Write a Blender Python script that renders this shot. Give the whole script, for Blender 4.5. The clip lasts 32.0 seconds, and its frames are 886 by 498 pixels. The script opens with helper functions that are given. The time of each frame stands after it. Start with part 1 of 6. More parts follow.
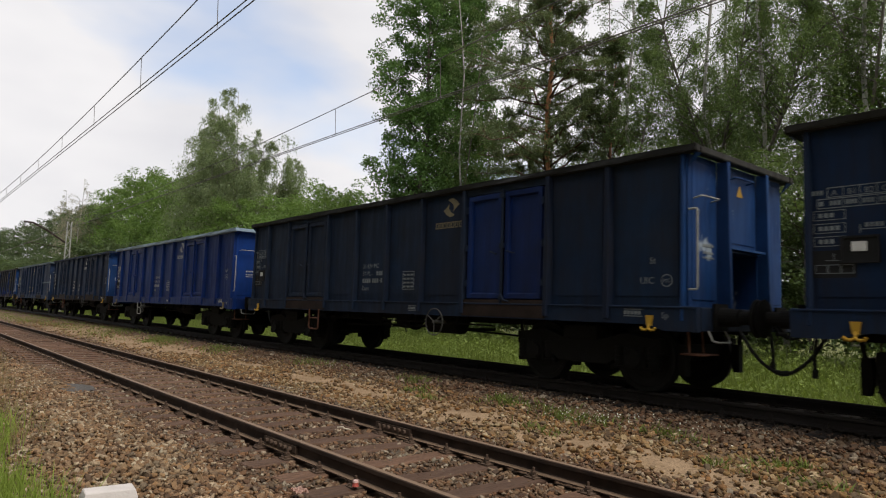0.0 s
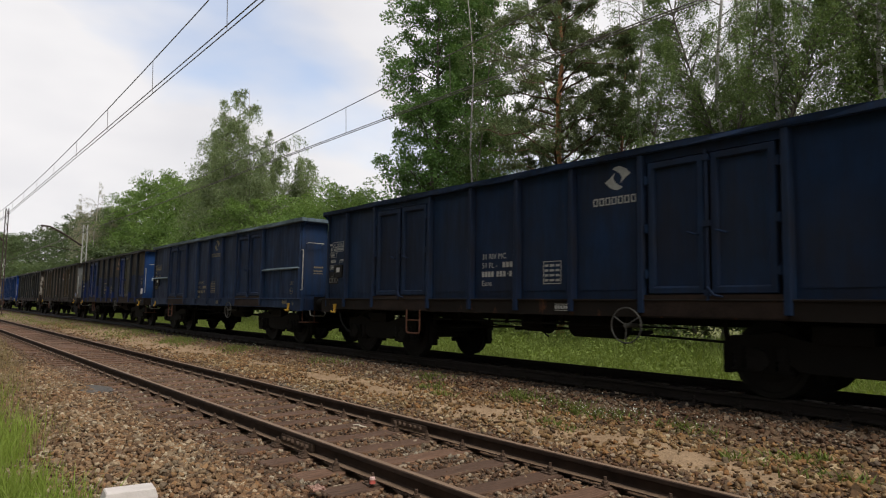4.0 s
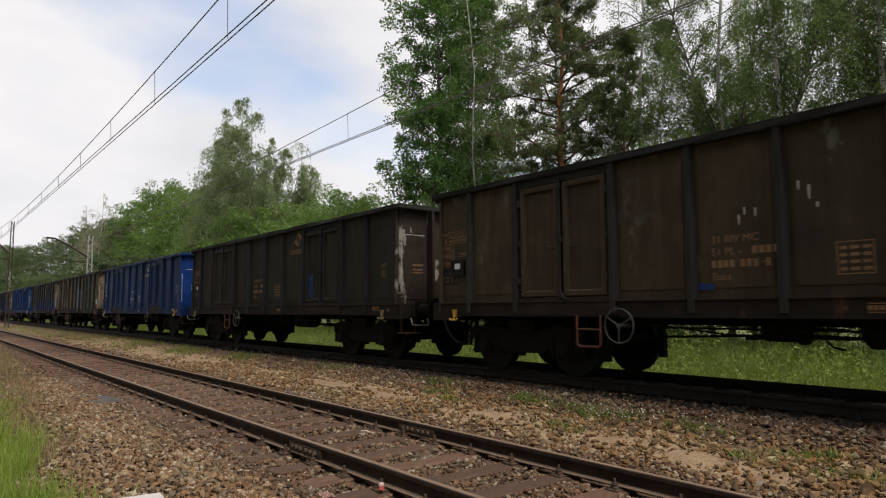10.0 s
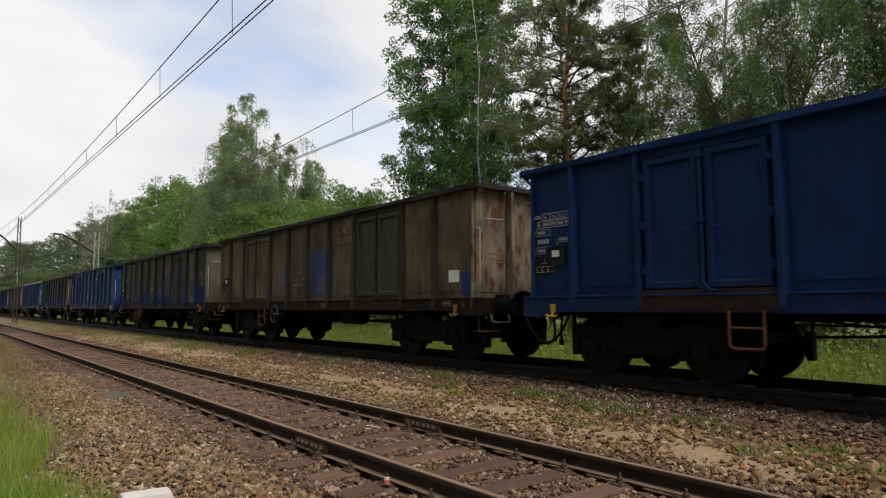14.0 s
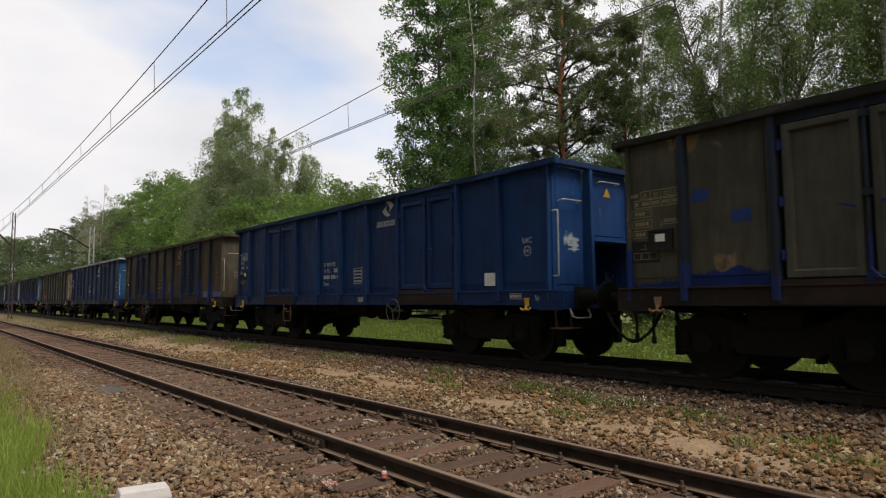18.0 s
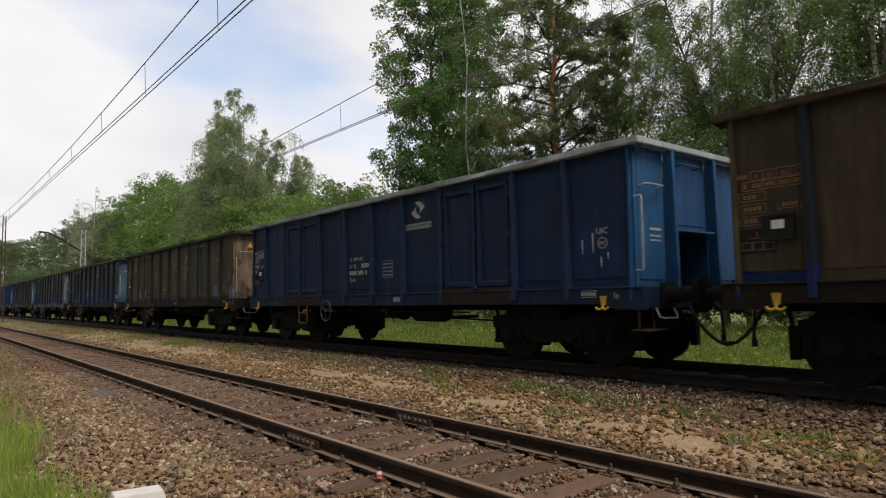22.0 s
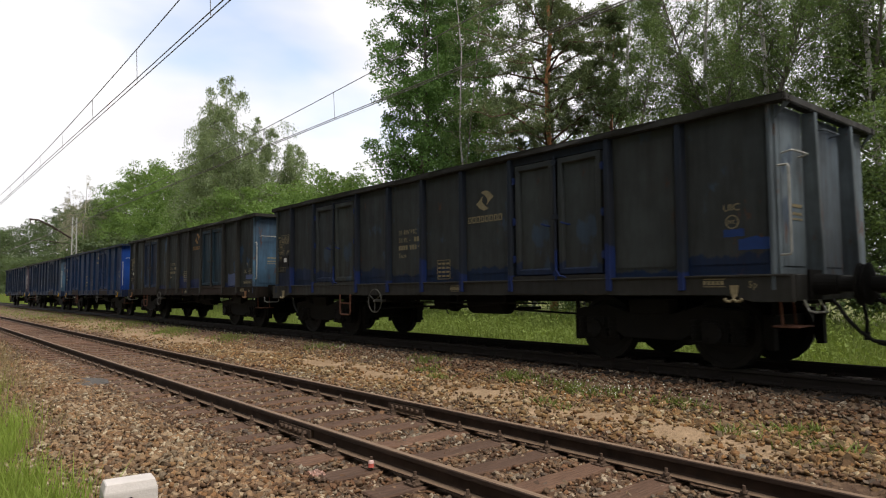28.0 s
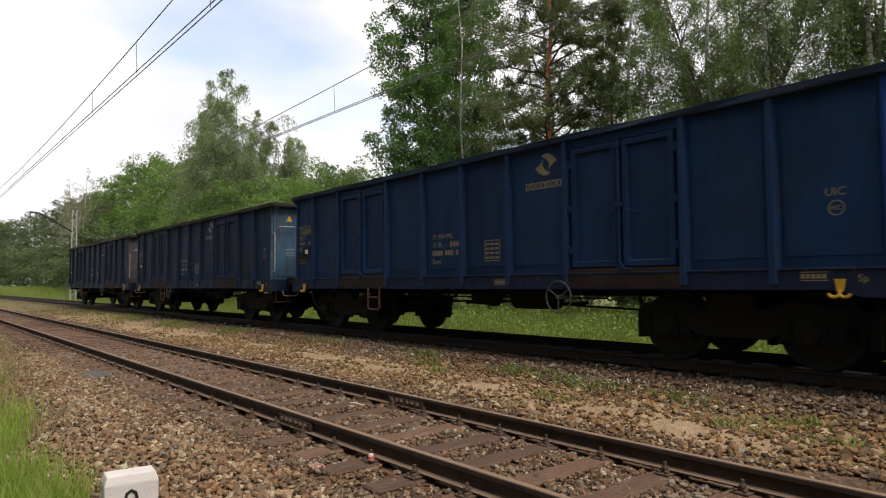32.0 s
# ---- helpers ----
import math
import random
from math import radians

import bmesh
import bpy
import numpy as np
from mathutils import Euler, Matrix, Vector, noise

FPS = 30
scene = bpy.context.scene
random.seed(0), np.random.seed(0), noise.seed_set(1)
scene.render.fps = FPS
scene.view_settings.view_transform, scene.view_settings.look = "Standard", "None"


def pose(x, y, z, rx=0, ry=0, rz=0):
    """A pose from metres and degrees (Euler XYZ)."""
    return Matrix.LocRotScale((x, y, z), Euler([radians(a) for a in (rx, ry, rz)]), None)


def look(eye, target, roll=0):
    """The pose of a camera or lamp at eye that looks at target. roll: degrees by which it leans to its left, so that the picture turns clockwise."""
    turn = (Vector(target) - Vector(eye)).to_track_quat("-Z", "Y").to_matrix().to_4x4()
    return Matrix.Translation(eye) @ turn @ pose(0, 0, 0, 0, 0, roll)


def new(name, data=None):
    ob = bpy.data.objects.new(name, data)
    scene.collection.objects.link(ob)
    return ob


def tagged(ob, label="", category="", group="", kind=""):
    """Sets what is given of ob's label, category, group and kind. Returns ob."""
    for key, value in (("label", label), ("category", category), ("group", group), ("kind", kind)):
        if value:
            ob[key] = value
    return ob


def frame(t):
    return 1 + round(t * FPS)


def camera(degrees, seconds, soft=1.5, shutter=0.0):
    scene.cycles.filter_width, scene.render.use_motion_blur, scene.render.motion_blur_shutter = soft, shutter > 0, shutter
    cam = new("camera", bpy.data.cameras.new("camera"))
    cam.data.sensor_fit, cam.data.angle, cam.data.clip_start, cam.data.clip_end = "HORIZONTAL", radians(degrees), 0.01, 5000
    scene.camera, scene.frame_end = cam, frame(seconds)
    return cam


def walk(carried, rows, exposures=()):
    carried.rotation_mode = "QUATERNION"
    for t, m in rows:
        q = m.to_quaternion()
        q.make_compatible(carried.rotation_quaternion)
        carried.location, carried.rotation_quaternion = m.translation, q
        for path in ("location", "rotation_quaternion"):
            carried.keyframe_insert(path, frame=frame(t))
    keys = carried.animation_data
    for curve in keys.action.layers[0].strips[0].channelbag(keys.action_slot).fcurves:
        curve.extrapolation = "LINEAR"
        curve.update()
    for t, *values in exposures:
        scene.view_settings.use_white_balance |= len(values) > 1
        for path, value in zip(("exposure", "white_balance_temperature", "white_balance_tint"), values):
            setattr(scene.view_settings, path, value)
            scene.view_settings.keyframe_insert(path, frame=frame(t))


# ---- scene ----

# ---------------------------------------------------------------- camera
LENS = 68.10
EYE = (0.0, 0.0, 1.31)


def aim(yaw, pitch, roll):
    """Camera pose at EYE: yaw from the track's far direction towards the woods, pitch up, roll, in degrees."""
    y, p, r = radians(yaw), radians(pitch), radians(roll)
    fwd = Vector((-math.cos(y) * math.cos(p), math.sin(y) * math.cos(p), math.sin(p)))
    right = Vector((math.sin(y), math.cos(y), 0.0))
    up = right.cross(fwd)
    ax = right * math.cos(r) + up * math.sin(r)
    ay = up * math.cos(r) - right * math.sin(r)
    m = Matrix((ax, ay, -fwd)).transposed().to_4x4()
    return Matrix.Translation(EYE) @ m


cam = camera(LENS, 32.0, soft=1.15, shutter=0.12)
walk(cam, [(t, aim(a, b, c)) for t, a, b, c in (
    (0, 40.082, 5.325, 1.871),
    (0.5, 39.752, 5.339, 1.698),
    (1, 39.541, 5.325, 1.408),
    (1.5, 39.330, 5.202, 1.171),
    (2, 39.172, 5.150, 1.099),
    (2.5, 39.079, 5.097, 1.070),
    (3, 39.018, 5.028, 1.044),
    (3.5, 38.981, 5.005, 1.039),
    (5.5, 39.138, 5.085, 0.677),
    (6, 39.205, 5.212, 0.710),
    (6.5, 39.297, 5.266, 0.615),
    (7, 39.270, 5.264, 0.469),
    (7.5, 39.266, 5.281, 0.348),
    (8, 39.145, 5.376, 0.230),
    (8.5, 38.996, 5.440, 0.060),
    (9, 38.830, 5.448, -0.103),
    (9.5, 38.699, 5.442, -0.126),
    (10, 38.620, 5.376, -0.125),
    (10.5, 38.525, 5.360, -0.146),
    (11, 38.482, 5.306, -0.049),
    (11.5, 38.440, 5.226, -0.054),
    (12, 38.429, 5.113, -0.022),
    (12.5, 38.405, 4.985, -0.078),
    (13, 38.314, 4.938, -0.042),
    (13.5, 38.234, 4.899, -0.154),
    (14, 38.175, 4.952, -0.191),
    (14.5, 38.057, 4.900, -0.294),
    (16.5, 38.075, 4.684, -0.394),
    (17, 38.200, 4.634, -0.411),
    (17.5, 38.328, 4.520, -0.436),
    (18, 38.499, 4.431, -0.412),
    (18.5, 38.667, 4.394, -0.390),
    (19, 38.850, 4.382, -0.495),
    (19.5, 38.990, 4.400, -0.532),
    (20, 39.059, 4.430, -0.644),
    (20.5, 39.082, 4.429, -0.660),
    (21, 39.065, 4.431, -0.708),
    (21.5, 39.081, 4.430, -0.792),
    (22, 39.070, 4.430, -0.884),
    (22.5, 39.081, 4.427, -0.940),
    (23, 39.082, 4.425, -0.944),
    (23.5, 39.122, 4.398, -0.972),
    (24, 39.172, 4.350, -1.040),
    (24.5, 39.234, 4.281, -1.030),
    (25, 39.342, 4.187, -1.034),
    (25.5, 39.424, 4.068, -1.005),
    (27.5, 39.644, 3.674, -0.646),
    (28, 39.662, 3.562, -0.549),
    (28.5, 39.651, 3.437, -0.491),
    (29, 39.634, 3.345, -0.408),
    (29.5, 39.638, 3.246, -0.422),
    (30, 39.682, 3.069, -0.382),
    (30.5, 39.749, 2.950, -0.340),
    (31, 39.765, 2.889, -0.352),
    (31.5, 39.712, 2.943, -0.323),
    (32, 39.646, 3.024, -0.416),
)], exposures=((0.0, 0.44), (10.0, 0.46), (25.0, 0.54), (28.0, 0.75), (32.0, 0.75)))

# ---------------------------------------------------------------- light
SUN_EL, SUN_AZ = 58.0, 2.0     # azimuth from +X (the way the train runs) towards the woods
world = bpy.data.worlds.new("sky")
scene.world = world
world.use_nodes = True
wn, wl = world.node_tree.nodes, world.node_tree.links
wn.clear()
w_out = wn.new("ShaderNodeOutputWorld")
w_bg = wn.new("ShaderNodeBackground")
w_bg.inputs["Strength"].default_value = 0.10
w_sky = wn.new("ShaderNodeTexSky")
w_sky.sky_type = 'NISHITA'
w_sky.sun_disc = False
w_sky.sun_elevation = radians(SUN_EL)
w_sky.sun_rotation = radians(90 - SUN_AZ)
w_sky.dust_density = 2.0
w_co = wn.new("ShaderNodeTexCoord")
w_map = wn.new("ShaderNodeMapping")
w_map.inputs["Scale"].default_value = (1.0, 1.0, 2.6)
w_map.inputs["Location"].default_value = (0.3, 1.7, 0.2)
w_n1 = wn.new("ShaderNodeTexNoise")
w_n1.inputs["Scale"].default_value = 2.4
w_n1.inputs["Detail"].default_value = 5
w_n1.inputs["Roughness"].default_value = 0.45
w_rmp = wn.new("ShaderNodeValToRGB")
w_rmp.color_ramp.elements[0].position = 0.20
w_rmp.color_ramp.elements[0].color = (0.20, 0.20, 0.20, 1)
w_rmp.color_ramp.elements[1].position = 0.46
# a thinner lane in the cloud cover, running down towards the woods
w_lane = wn.new("ShaderNodeVectorMath")
w_lane.operation = 'DOT_PRODUCT'
w_lane.inputs[1].default_value = (0.40, 0.33, 0.855)
w_off = wn.new("ShaderNodeMath")
w_off.operation = 'SUBTRACT'
w_off.inputs[1].default_value = 0.095
w_abs = wn.new("ShaderNodeMath")
w_abs.operation = 'ABSOLUTE'
w_near = wn.new("ShaderNodeMapRange")
w_near.inputs["From Min"].default_value = 0.0
w_near.inputs["From Max"].default_value = 0.19
w_near.inputs["To Min"].default_value = -0.20
w_near.inputs["To Max"].default_value = 0.10
w_sum = wn.new("ShaderNodeMath")
w_n2 = wn.new("ShaderNodeTexNoise")
w_n2.inputs["Scale"].default_value = 2.3
w_n2.inputs["Detail"].default_value = 4
w_rm2 = wn.new("ShaderNodeValToRGB")
w_rm2.color_ramp.elements[0].position = 0.36
w_rm2.color_ramp.elements[0].color = (5.75, 5.70, 5.95, 1)
w_rm2.color_ramp.elements[1].position = 0.62
w_rm2.color_ramp.elements[1].color = (6.95, 6.80, 6.85, 1)
w_veil = wn.new("ShaderNodeVectorMath")
w_veil.operation = 'SCALE'
w_veil.inputs["Scale"].default_value = 1.7
w_mix = wn.new("ShaderNodeMixRGB")
wl.new(w_co.outputs["Generated"], w_map.inputs["Vector"])
wl.new(w_map.outputs["Vector"], w_n1.inputs["Vector"])
wl.new(w_map.outputs["Vector"], w_n2.inputs["Vector"])
wl.new(w_co.outputs["Generated"], w_lane.inputs[0])
wl.new(w_lane.outputs["Value"], w_off.inputs[0])
wl.new(w_off.outputs[0], w_abs.inputs[0])
wl.new(w_abs.outputs[0], w_near.inputs["Value"])
wl.new(w_n1.outputs["Fac"], w_sum.inputs[0])
wl.new(w_near.outputs["Result"], w_sum.inputs[1])
wl.new(w_sum.outputs[0], w_rmp.inputs["Fac"])
wl.new(w_n2.outputs["Fac"], w_rm2.inputs["Fac"])
wl.new(w_rmp.outputs["Color"], w_mix.inputs["Fac"])
wl.new(w_sky.outputs["Color"], w_veil.inputs[0])
wl.new(w_veil.outputs["Vector"], w_mix.inputs["Color1"])
wl.new(w_rm2.outputs["Color"], w_mix.inputs["Color2"])
wl.new(w_mix.outputs["Color"], w_bg.inputs["Color"])
wl.new(w_bg.outputs["Background"], w_out.inputs["Surface"])

sun = new("sun", bpy.data.lights.new("sun", 'SUN'))
sun.data.energy = 2.4
sun.data.angle = radians(22)
sun.data.color = (1.0, 0.93, 0.83)
sun.matrix_world = look((math.cos(radians(SUN_AZ)) * math.cos(radians(SUN_EL)) * 50,
                         math.sin(radians(SUN_AZ)) * math.cos(radians(SUN_EL)) * 50,
                         math.sin(radians(SUN_EL)) * 50), (0, 0, 0))

# ---------------------------------------------------------------- the lie of the place
Z_FAR = 0.28                     # rail top of the far track above that of the near one
Y_NEAR = 3.93                    # centre line of the near track
Y_FAR = 8.92                     # centre line of the far track
HALF = 0.753                     # half the distance of the rail heads
PITCH = 14.04                    # length of a wagon over its buffers
WHEEL_R = 0.46


def run(t):
    """Way of the train along the track at t seconds."""
    return ((1.37256e-4 * t - 1.62963e-2) * t + 7.906607) * t + 9.9439

# ---------------------------------------------------------------- materials
def shader(name, rough=0.6, metal=0.0, spec=0.5):
    m = bpy.data.materials.new(name)
    m.use_nodes = True
    b = m.node_tree.nodes["Principled BSDF"]
    b.inputs["Roughness"].default_value = rough
    b.inputs["Metallic"].default_value = metal
    b.inputs["Specular IOR Level"].default_value = spec
    return m, m.node_tree.nodes, m.node_tree.links, b


def coords(n, l, scale=(1, 1, 1), shift=(0, 0, 0), space="Object"):
    c, mp = n.new("ShaderNodeTexCoord"), n.new("ShaderNodeMapping")
    mp.inputs["Scale"].default_value, mp.inputs["Location"].default_value = scale, shift
    l.new(c.outputs[space], mp.inputs["Vector"])
    return mp.outputs["Vector"]


def noise_tex(n, l, vec, scale, detail=4, rough=0.55):
    t = n.new("ShaderNodeTexNoise")
    t.inputs["Scale"].default_value, t.inputs["Detail"].default_value, t.inputs["Roughness"].default_value = scale, detail, rough
    l.new(vec, t.inputs["Vector"])
    return t.outputs["Fac"]


def ramp(n, l, fac, stops):
    r = n.new("ShaderNodeValToRGB")
    e = r.color_ramp.elements
    while len(e) < len(stops):
        e.new(0.5)
    for el, (p, c) in zip(e, stops):
        el.position = p
        el.color = (*c, 1) if not isinstance(c, (int, float)) else (c, c, c, 1)
    l.new(fac, r.inputs["Fac"])
    return r.outputs["Color"]


def mixc(n, l, fac, a, b, mode="MIX"):
    x = n.new("ShaderNodeMixRGB")
    x.blend_type = mode
    for sock, v in (("Fac", fac), ("Color1", a), ("Color2", b)):
        if isinstance(v, (int, float)):
            x.inputs[sock].default_value = v
        elif isinstance(v, tuple):
            x.inputs[sock].default_value = (*v, 1)
        else:
            l.new(v, x.inputs[sock])
    return x.outputs["Color"]


def maths(n, l, op, a, b=0.0):
    x = n.new("ShaderNodeMath")
    x.operation = op
    for i, v in enumerate((a, b)):
        if isinstance(v, (int, float)):
            x.inputs[i].default_value = v
        else:
            l.new(v, x.inputs[i])
    return x.outputs[0]


def bump(n, l, bsdf, height, strength=0.4, dist=0.01):
    b = n.new("ShaderNodeBump")
    b.inputs["Strength"].default_value, b.inputs["Distance"].default_value = strength, dist
    l.new(height, b.inputs["Height"])
    l.new(b.outputs["Normal"], bsdf.inputs["Normal"])


def plain(name, col, rough=0.6, metal=0.0, vary=0.25, scale=6.0, grain=60.0, bumpy=0.25, dist=0.004):
    """A surface of one colour with stains and grain."""
    m, n, l, b = shader(name, rough, metal, 0.25)
    v = coords(n, l)
    big = noise_tex(n, l, v, scale, 5)
    fine = noise_tex(n, l, v, grain, 3)
    dark = tuple(c * (1 - vary) for c in col)
    lite = tuple(min(1, c * (1 + vary)) for c in col)
    c1 = ramp(n, l, big, [(0.3, dark), (0.7, lite)])
    c2 = mixc(n, l, 0.35, c1, ramp(n, l, fine, [(0.3, dark), (0.75, lite)]))
    l.new(c2, b.inputs["Base Color"])
    bump(n, l, b, fine, bumpy, dist)
    return m


def paint(name, col, grime=(0.022, 0.019, 0.016), dirt=0.5, rust=0.1, band=None, band_top=1.75, seed=0, rough=0.5, worn=None, ragged=0.5):
    """Weathered wagon paint: run-off streaks, soot, rust spots, and a repainted lower band where there is one."""
    rough = min(0.85, rough + 0.14)
    m, n, l, b = shader(name, rough, 0, 0.16)
    col = tuple(x * 0.43 for x in col)
    v = coords(n, l, shift=(seed * 3.7, seed * 1.3, 0))
    streak = noise_tex(n, l, coords(n, l, (5.0, 5.0, 0.55), (seed * 2.1, 0, seed)), 1.7, 6, 0.65)
    cloud = noise_tex(n, l, v, 0.9, 5, 0.6)
    fine = noise_tex(n, l, v, 42.0, 4)
    c = ramp(n, l, noise_tex(n, l, v, 2.6, 4), [(0.3, tuple(x * 0.8 for x in col)), (0.7, tuple(min(1, x * 1.15) for x in col))])
    info = n.new("ShaderNodeObjectInfo")
    c = mixc(n, l, 1.0, c, ramp(n, l, info.outputs["Random"], [(0.0, (0.74, 0.74, 0.78)), (0.5, (1.0, 0.98, 0.95)), (1.0, (1.18, 1.14, 1.06))]), "MULTIPLY")
    if worn:
        c = mixc(n, l, ramp(n, l, noise_tex(n, l, coords(n, l, (1, 1, 0.6), (seed * 5.1, 2, seed)), 1.6, 6, 0.6), [(0.60, 0.0), (0.635, 1.0)]), c, worn)
    if band:
        sep = n.new("ShaderNodeSeparateXYZ")
        l.new(coords(n, l), sep.inputs[0])
        edge = maths(n, l, "ADD", sep.outputs["Z"], maths(n, l, "MULTIPLY", noise_tex(n, l, coords(n, l, (1.6, 1.0, 0.8), (seed, 0, 0)), 2.6, 6, 0.62), 0.34))
        edge = maths(n, l, "ADD", edge, maths(n, l, "ADD", maths(n, l, "MULTIPLY", info.outputs["Random"], ragged), 0.33 - 0.5 * ragged))
        band = tuple(x * 0.55 for x in band)
        c = mixc(n, l, ramp(n, l, maths(n, l, "SUBTRACT", edge, band_top - 0.05), [(0.44, 1.0), (0.47, 0.0)]), c, band)
    f = maths(n, l, "MULTIPLY", ramp(n, l, maths(n, l, "MULTIPLY", maths(n, l, "ADD", streak, cloud), 0.5), [(0.40, 0.0), (0.62, 1.0)]), dirt)
    c = mixc(n, l, f, c, grime)
    if rust > 0:
        spots = noise_tex(n, l, coords(n, l, (1.1, 1.1, 0.42), (seed, 4, seed * 1.9)), 4.2, 8, 0.72)
        r = ramp(n, l, spots, [(0.70 - 0.16 * rust, 0.0), (0.76 - 0.14 * rust, 1.0)])
        c = mixc(n, l, r, c, ramp(n, l, fine, [(0.35, (0.040, 0.017, 0.010)), (0.7, (0.125, 0.052, 0.022))]))
    l.new(c, b.inputs["Base Color"])
    l.new(ramp(n, l, streak, [(0.3, rough - 0.12), (0.75, min(1, rough + 0.3))]), b.inputs["Roughness"])
    bump(n, l, b, noise_tex(n, l, v, 9.0, 6, 0.6), 0.22, 0.012)
    return m


def foliage(name, lo, hi, light=0.35):
    """Leaves: colour varies from leaf to leaf, light passes through."""
    m, n, l, b = shader(name, 0.62, 0, 0.14)
    g = n.new("ShaderNodeNewGeometry")
    ob = n.new("ShaderNodeObjectInfo")
    c = ramp(n, l, g.outputs["Random Per Island"], [(0.0, lo), (1.0, hi)])
    c = mixc(n, l, 0.5, c, ramp(n, l, ob.outputs["Random"], [(0.0, tuple(x * 0.72 for x in hi)), (1.0, tuple(x * 1.15 for x in hi))]))
    big = noise_tex(n, l, coords(n, l), 0.55, 3)
    c = mixc(n, l, 1.0, c, ramp(n, l, big, [(0.3, 0.72), (0.7, 1.0)]), "MULTIPLY")
    l.new(c, b.inputs["Base Color"])
    tr = n.new("ShaderNodeBsdfTranslucent")
    l.new(mixc(n, l, 1.0, c, (1.0, 1.0, 0.55), "MULTIPLY"), tr.inputs["Color"])
    mx = n.new("ShaderNodeMixShader")
    mx.inputs["Fac"].default_value = light
    out = n["Material Output"]
    l.new(b.outputs["BSDF"], mx.inputs[1])
    l.new(tr.outputs["BSDF"], mx.inputs[2])
    l.new(mx.outputs["Shader"], out.inputs["Surface"])
    return m


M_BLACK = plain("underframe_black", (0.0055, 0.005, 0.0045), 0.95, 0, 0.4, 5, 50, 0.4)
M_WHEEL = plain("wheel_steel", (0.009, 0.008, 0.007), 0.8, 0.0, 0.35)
M_RUBBER = plain("hose_rubber", (0.015, 0.015, 0.015), 0.75)
M_STEEL = plain("grab_steel", (0.30, 0.30, 0.28), 0.5, 0.2, 0.3)
M_RUSTY = plain("rust_brown_steel", (0.10, 0.045, 0.028), 0.85, 0.1, 0.4)
M_YELLOW = plain("yellow_paint", (0.42, 0.25, 0.025), 0.55, 0, 0.3)
M_WHITE = plain("white_lettering", (0.34, 0.34, 0.325), 0.6, 0, 0.2, 14)
M_OCHRE = plain("faded_yellow_lettering", (0.19, 0.158, 0.092), 0.6, 0, 0.3, 14)
M_RUSTINK = plain("brown_lettering", (0.20, 0.11, 0.055), 0.7, 0, 0.3, 14)
M_GOLDINK = plain("worn_gold_lettering", (0.21, 0.115, 0.04), 0.7, 0, 0.3, 14)
M_FADED = plain("faded_grey_lettering", (0.17, 0.19, 0.20), 0.7, 0, 0.35, 10)
M_SOOT = plain("black_panel_paint", (0.012, 0.012, 0.013), 0.8)
M_CARD = plain("white_card", (0.62, 0.62, 0.60), 0.7)
M_BLACKPAINT = plain("black_paint", (0.012, 0.012, 0.012), 0.5)
M_PATCH = plain("fresh_blue_paint", (0.006, 0.028, 0.125), 0.4, 0, 0.3, 3)
M_WHEELGREY = plain("grey_handwheel", (0.075, 0.075, 0.07), 0.6, 0.2)
M_RUSTSILL = plain("rusty_door_sill", (0.022, 0.014, 0.011), 0.9, 0, 0.65, 3, 40, 0.4)

# ---------------------------------------------------------------- building tools
def box(bm, x0, x1, y0, y1, z0, z1):
    v = [bm.verts.new((x, y, z)) for x in (x0, x1) for y in (y0, y1) for z in (z0, z1)]
    for f in ((0, 1, 3, 2), (4, 6, 7, 5), (0, 4, 5, 1), (2, 3, 7, 6), (0, 2, 6, 4), (1, 5, 7, 3)):
        bm.faces.new([v[i] for i in f])
    return v


def bevelled(bm, size=0.008, seg=1):
    bmesh.ops.bevel(bm, geom=bm.edges[:], offset=size, segments=seg, affect='EDGES', clamp_overlap=True)


def cyl(bm, p, q, r, r2=None, seg=12):
    """A closed, tapered rod from p to q."""
    p, q = Vector(p), Vector(q)
    r2 = r if r2 is None else r2
    d = (q - p).normalized()
    a = d.orthogonal().normalized()
    b = d.cross(a)
    rings = [[bm.verts.new(c + (a * math.cos(k * math.tau / seg) + b * math.sin(k * math.tau / seg)) * rr) for k in range(seg)] for c, rr in ((p, r), (q, r2))]
    for k in range(seg):
        bm.faces.new((rings[0][k], rings[0][(k + 1) % seg], rings[1][(k + 1) % seg], rings[1][k]))
    bm.faces.new(rings[0][::-1])
    bm.faces.new(rings[1])


def tube(bm, pts, r, seg=6):
    """A bent rod through pts."""
    pts = [Vector(p) for p in pts]
    prev, rings, a = None, [], None
    for i, p in enumerate(pts):
        d = (pts[min(i + 1, len(pts) - 1)] - pts[max(i - 1, 0)]).normalized()
        a = d.orthogonal().normalized() if a is None else (a - d * a.dot(d)).normalized()
        b = d.cross(a)
        rr = r[i] if isinstance(r, (list, tuple)) else r
        rings.append([bm.verts.new(p + (a * math.cos(k * math.tau / seg) + b * math.sin(k * math.tau / seg)) * rr) for k in range(seg)])
    for u, w in zip(rings, rings[1:]):
        for k in range(seg):
            bm.faces.new((u[k], u[(k + 1) % seg], w[(k + 1) % seg], w[k]))
    bm.faces.new(rings[0][::-1])
    bm.faces.new(rings[-1])


def prism(bm, outline, y0, y1):
    """An x-z outline drawn out along y."""
    a = [bm.verts.new((x, y0, z)) for x, z in outline]
    b = [bm.verts.new((x, y1, z)) for x, z in outline]
    bm.faces.new(a)
    bm.faces.new(b[::-1])
    for i in range(len(a)):
        j = (i + 1) % len(a)
        bm.faces.new((a[j], a[i], b[i], b[j]))


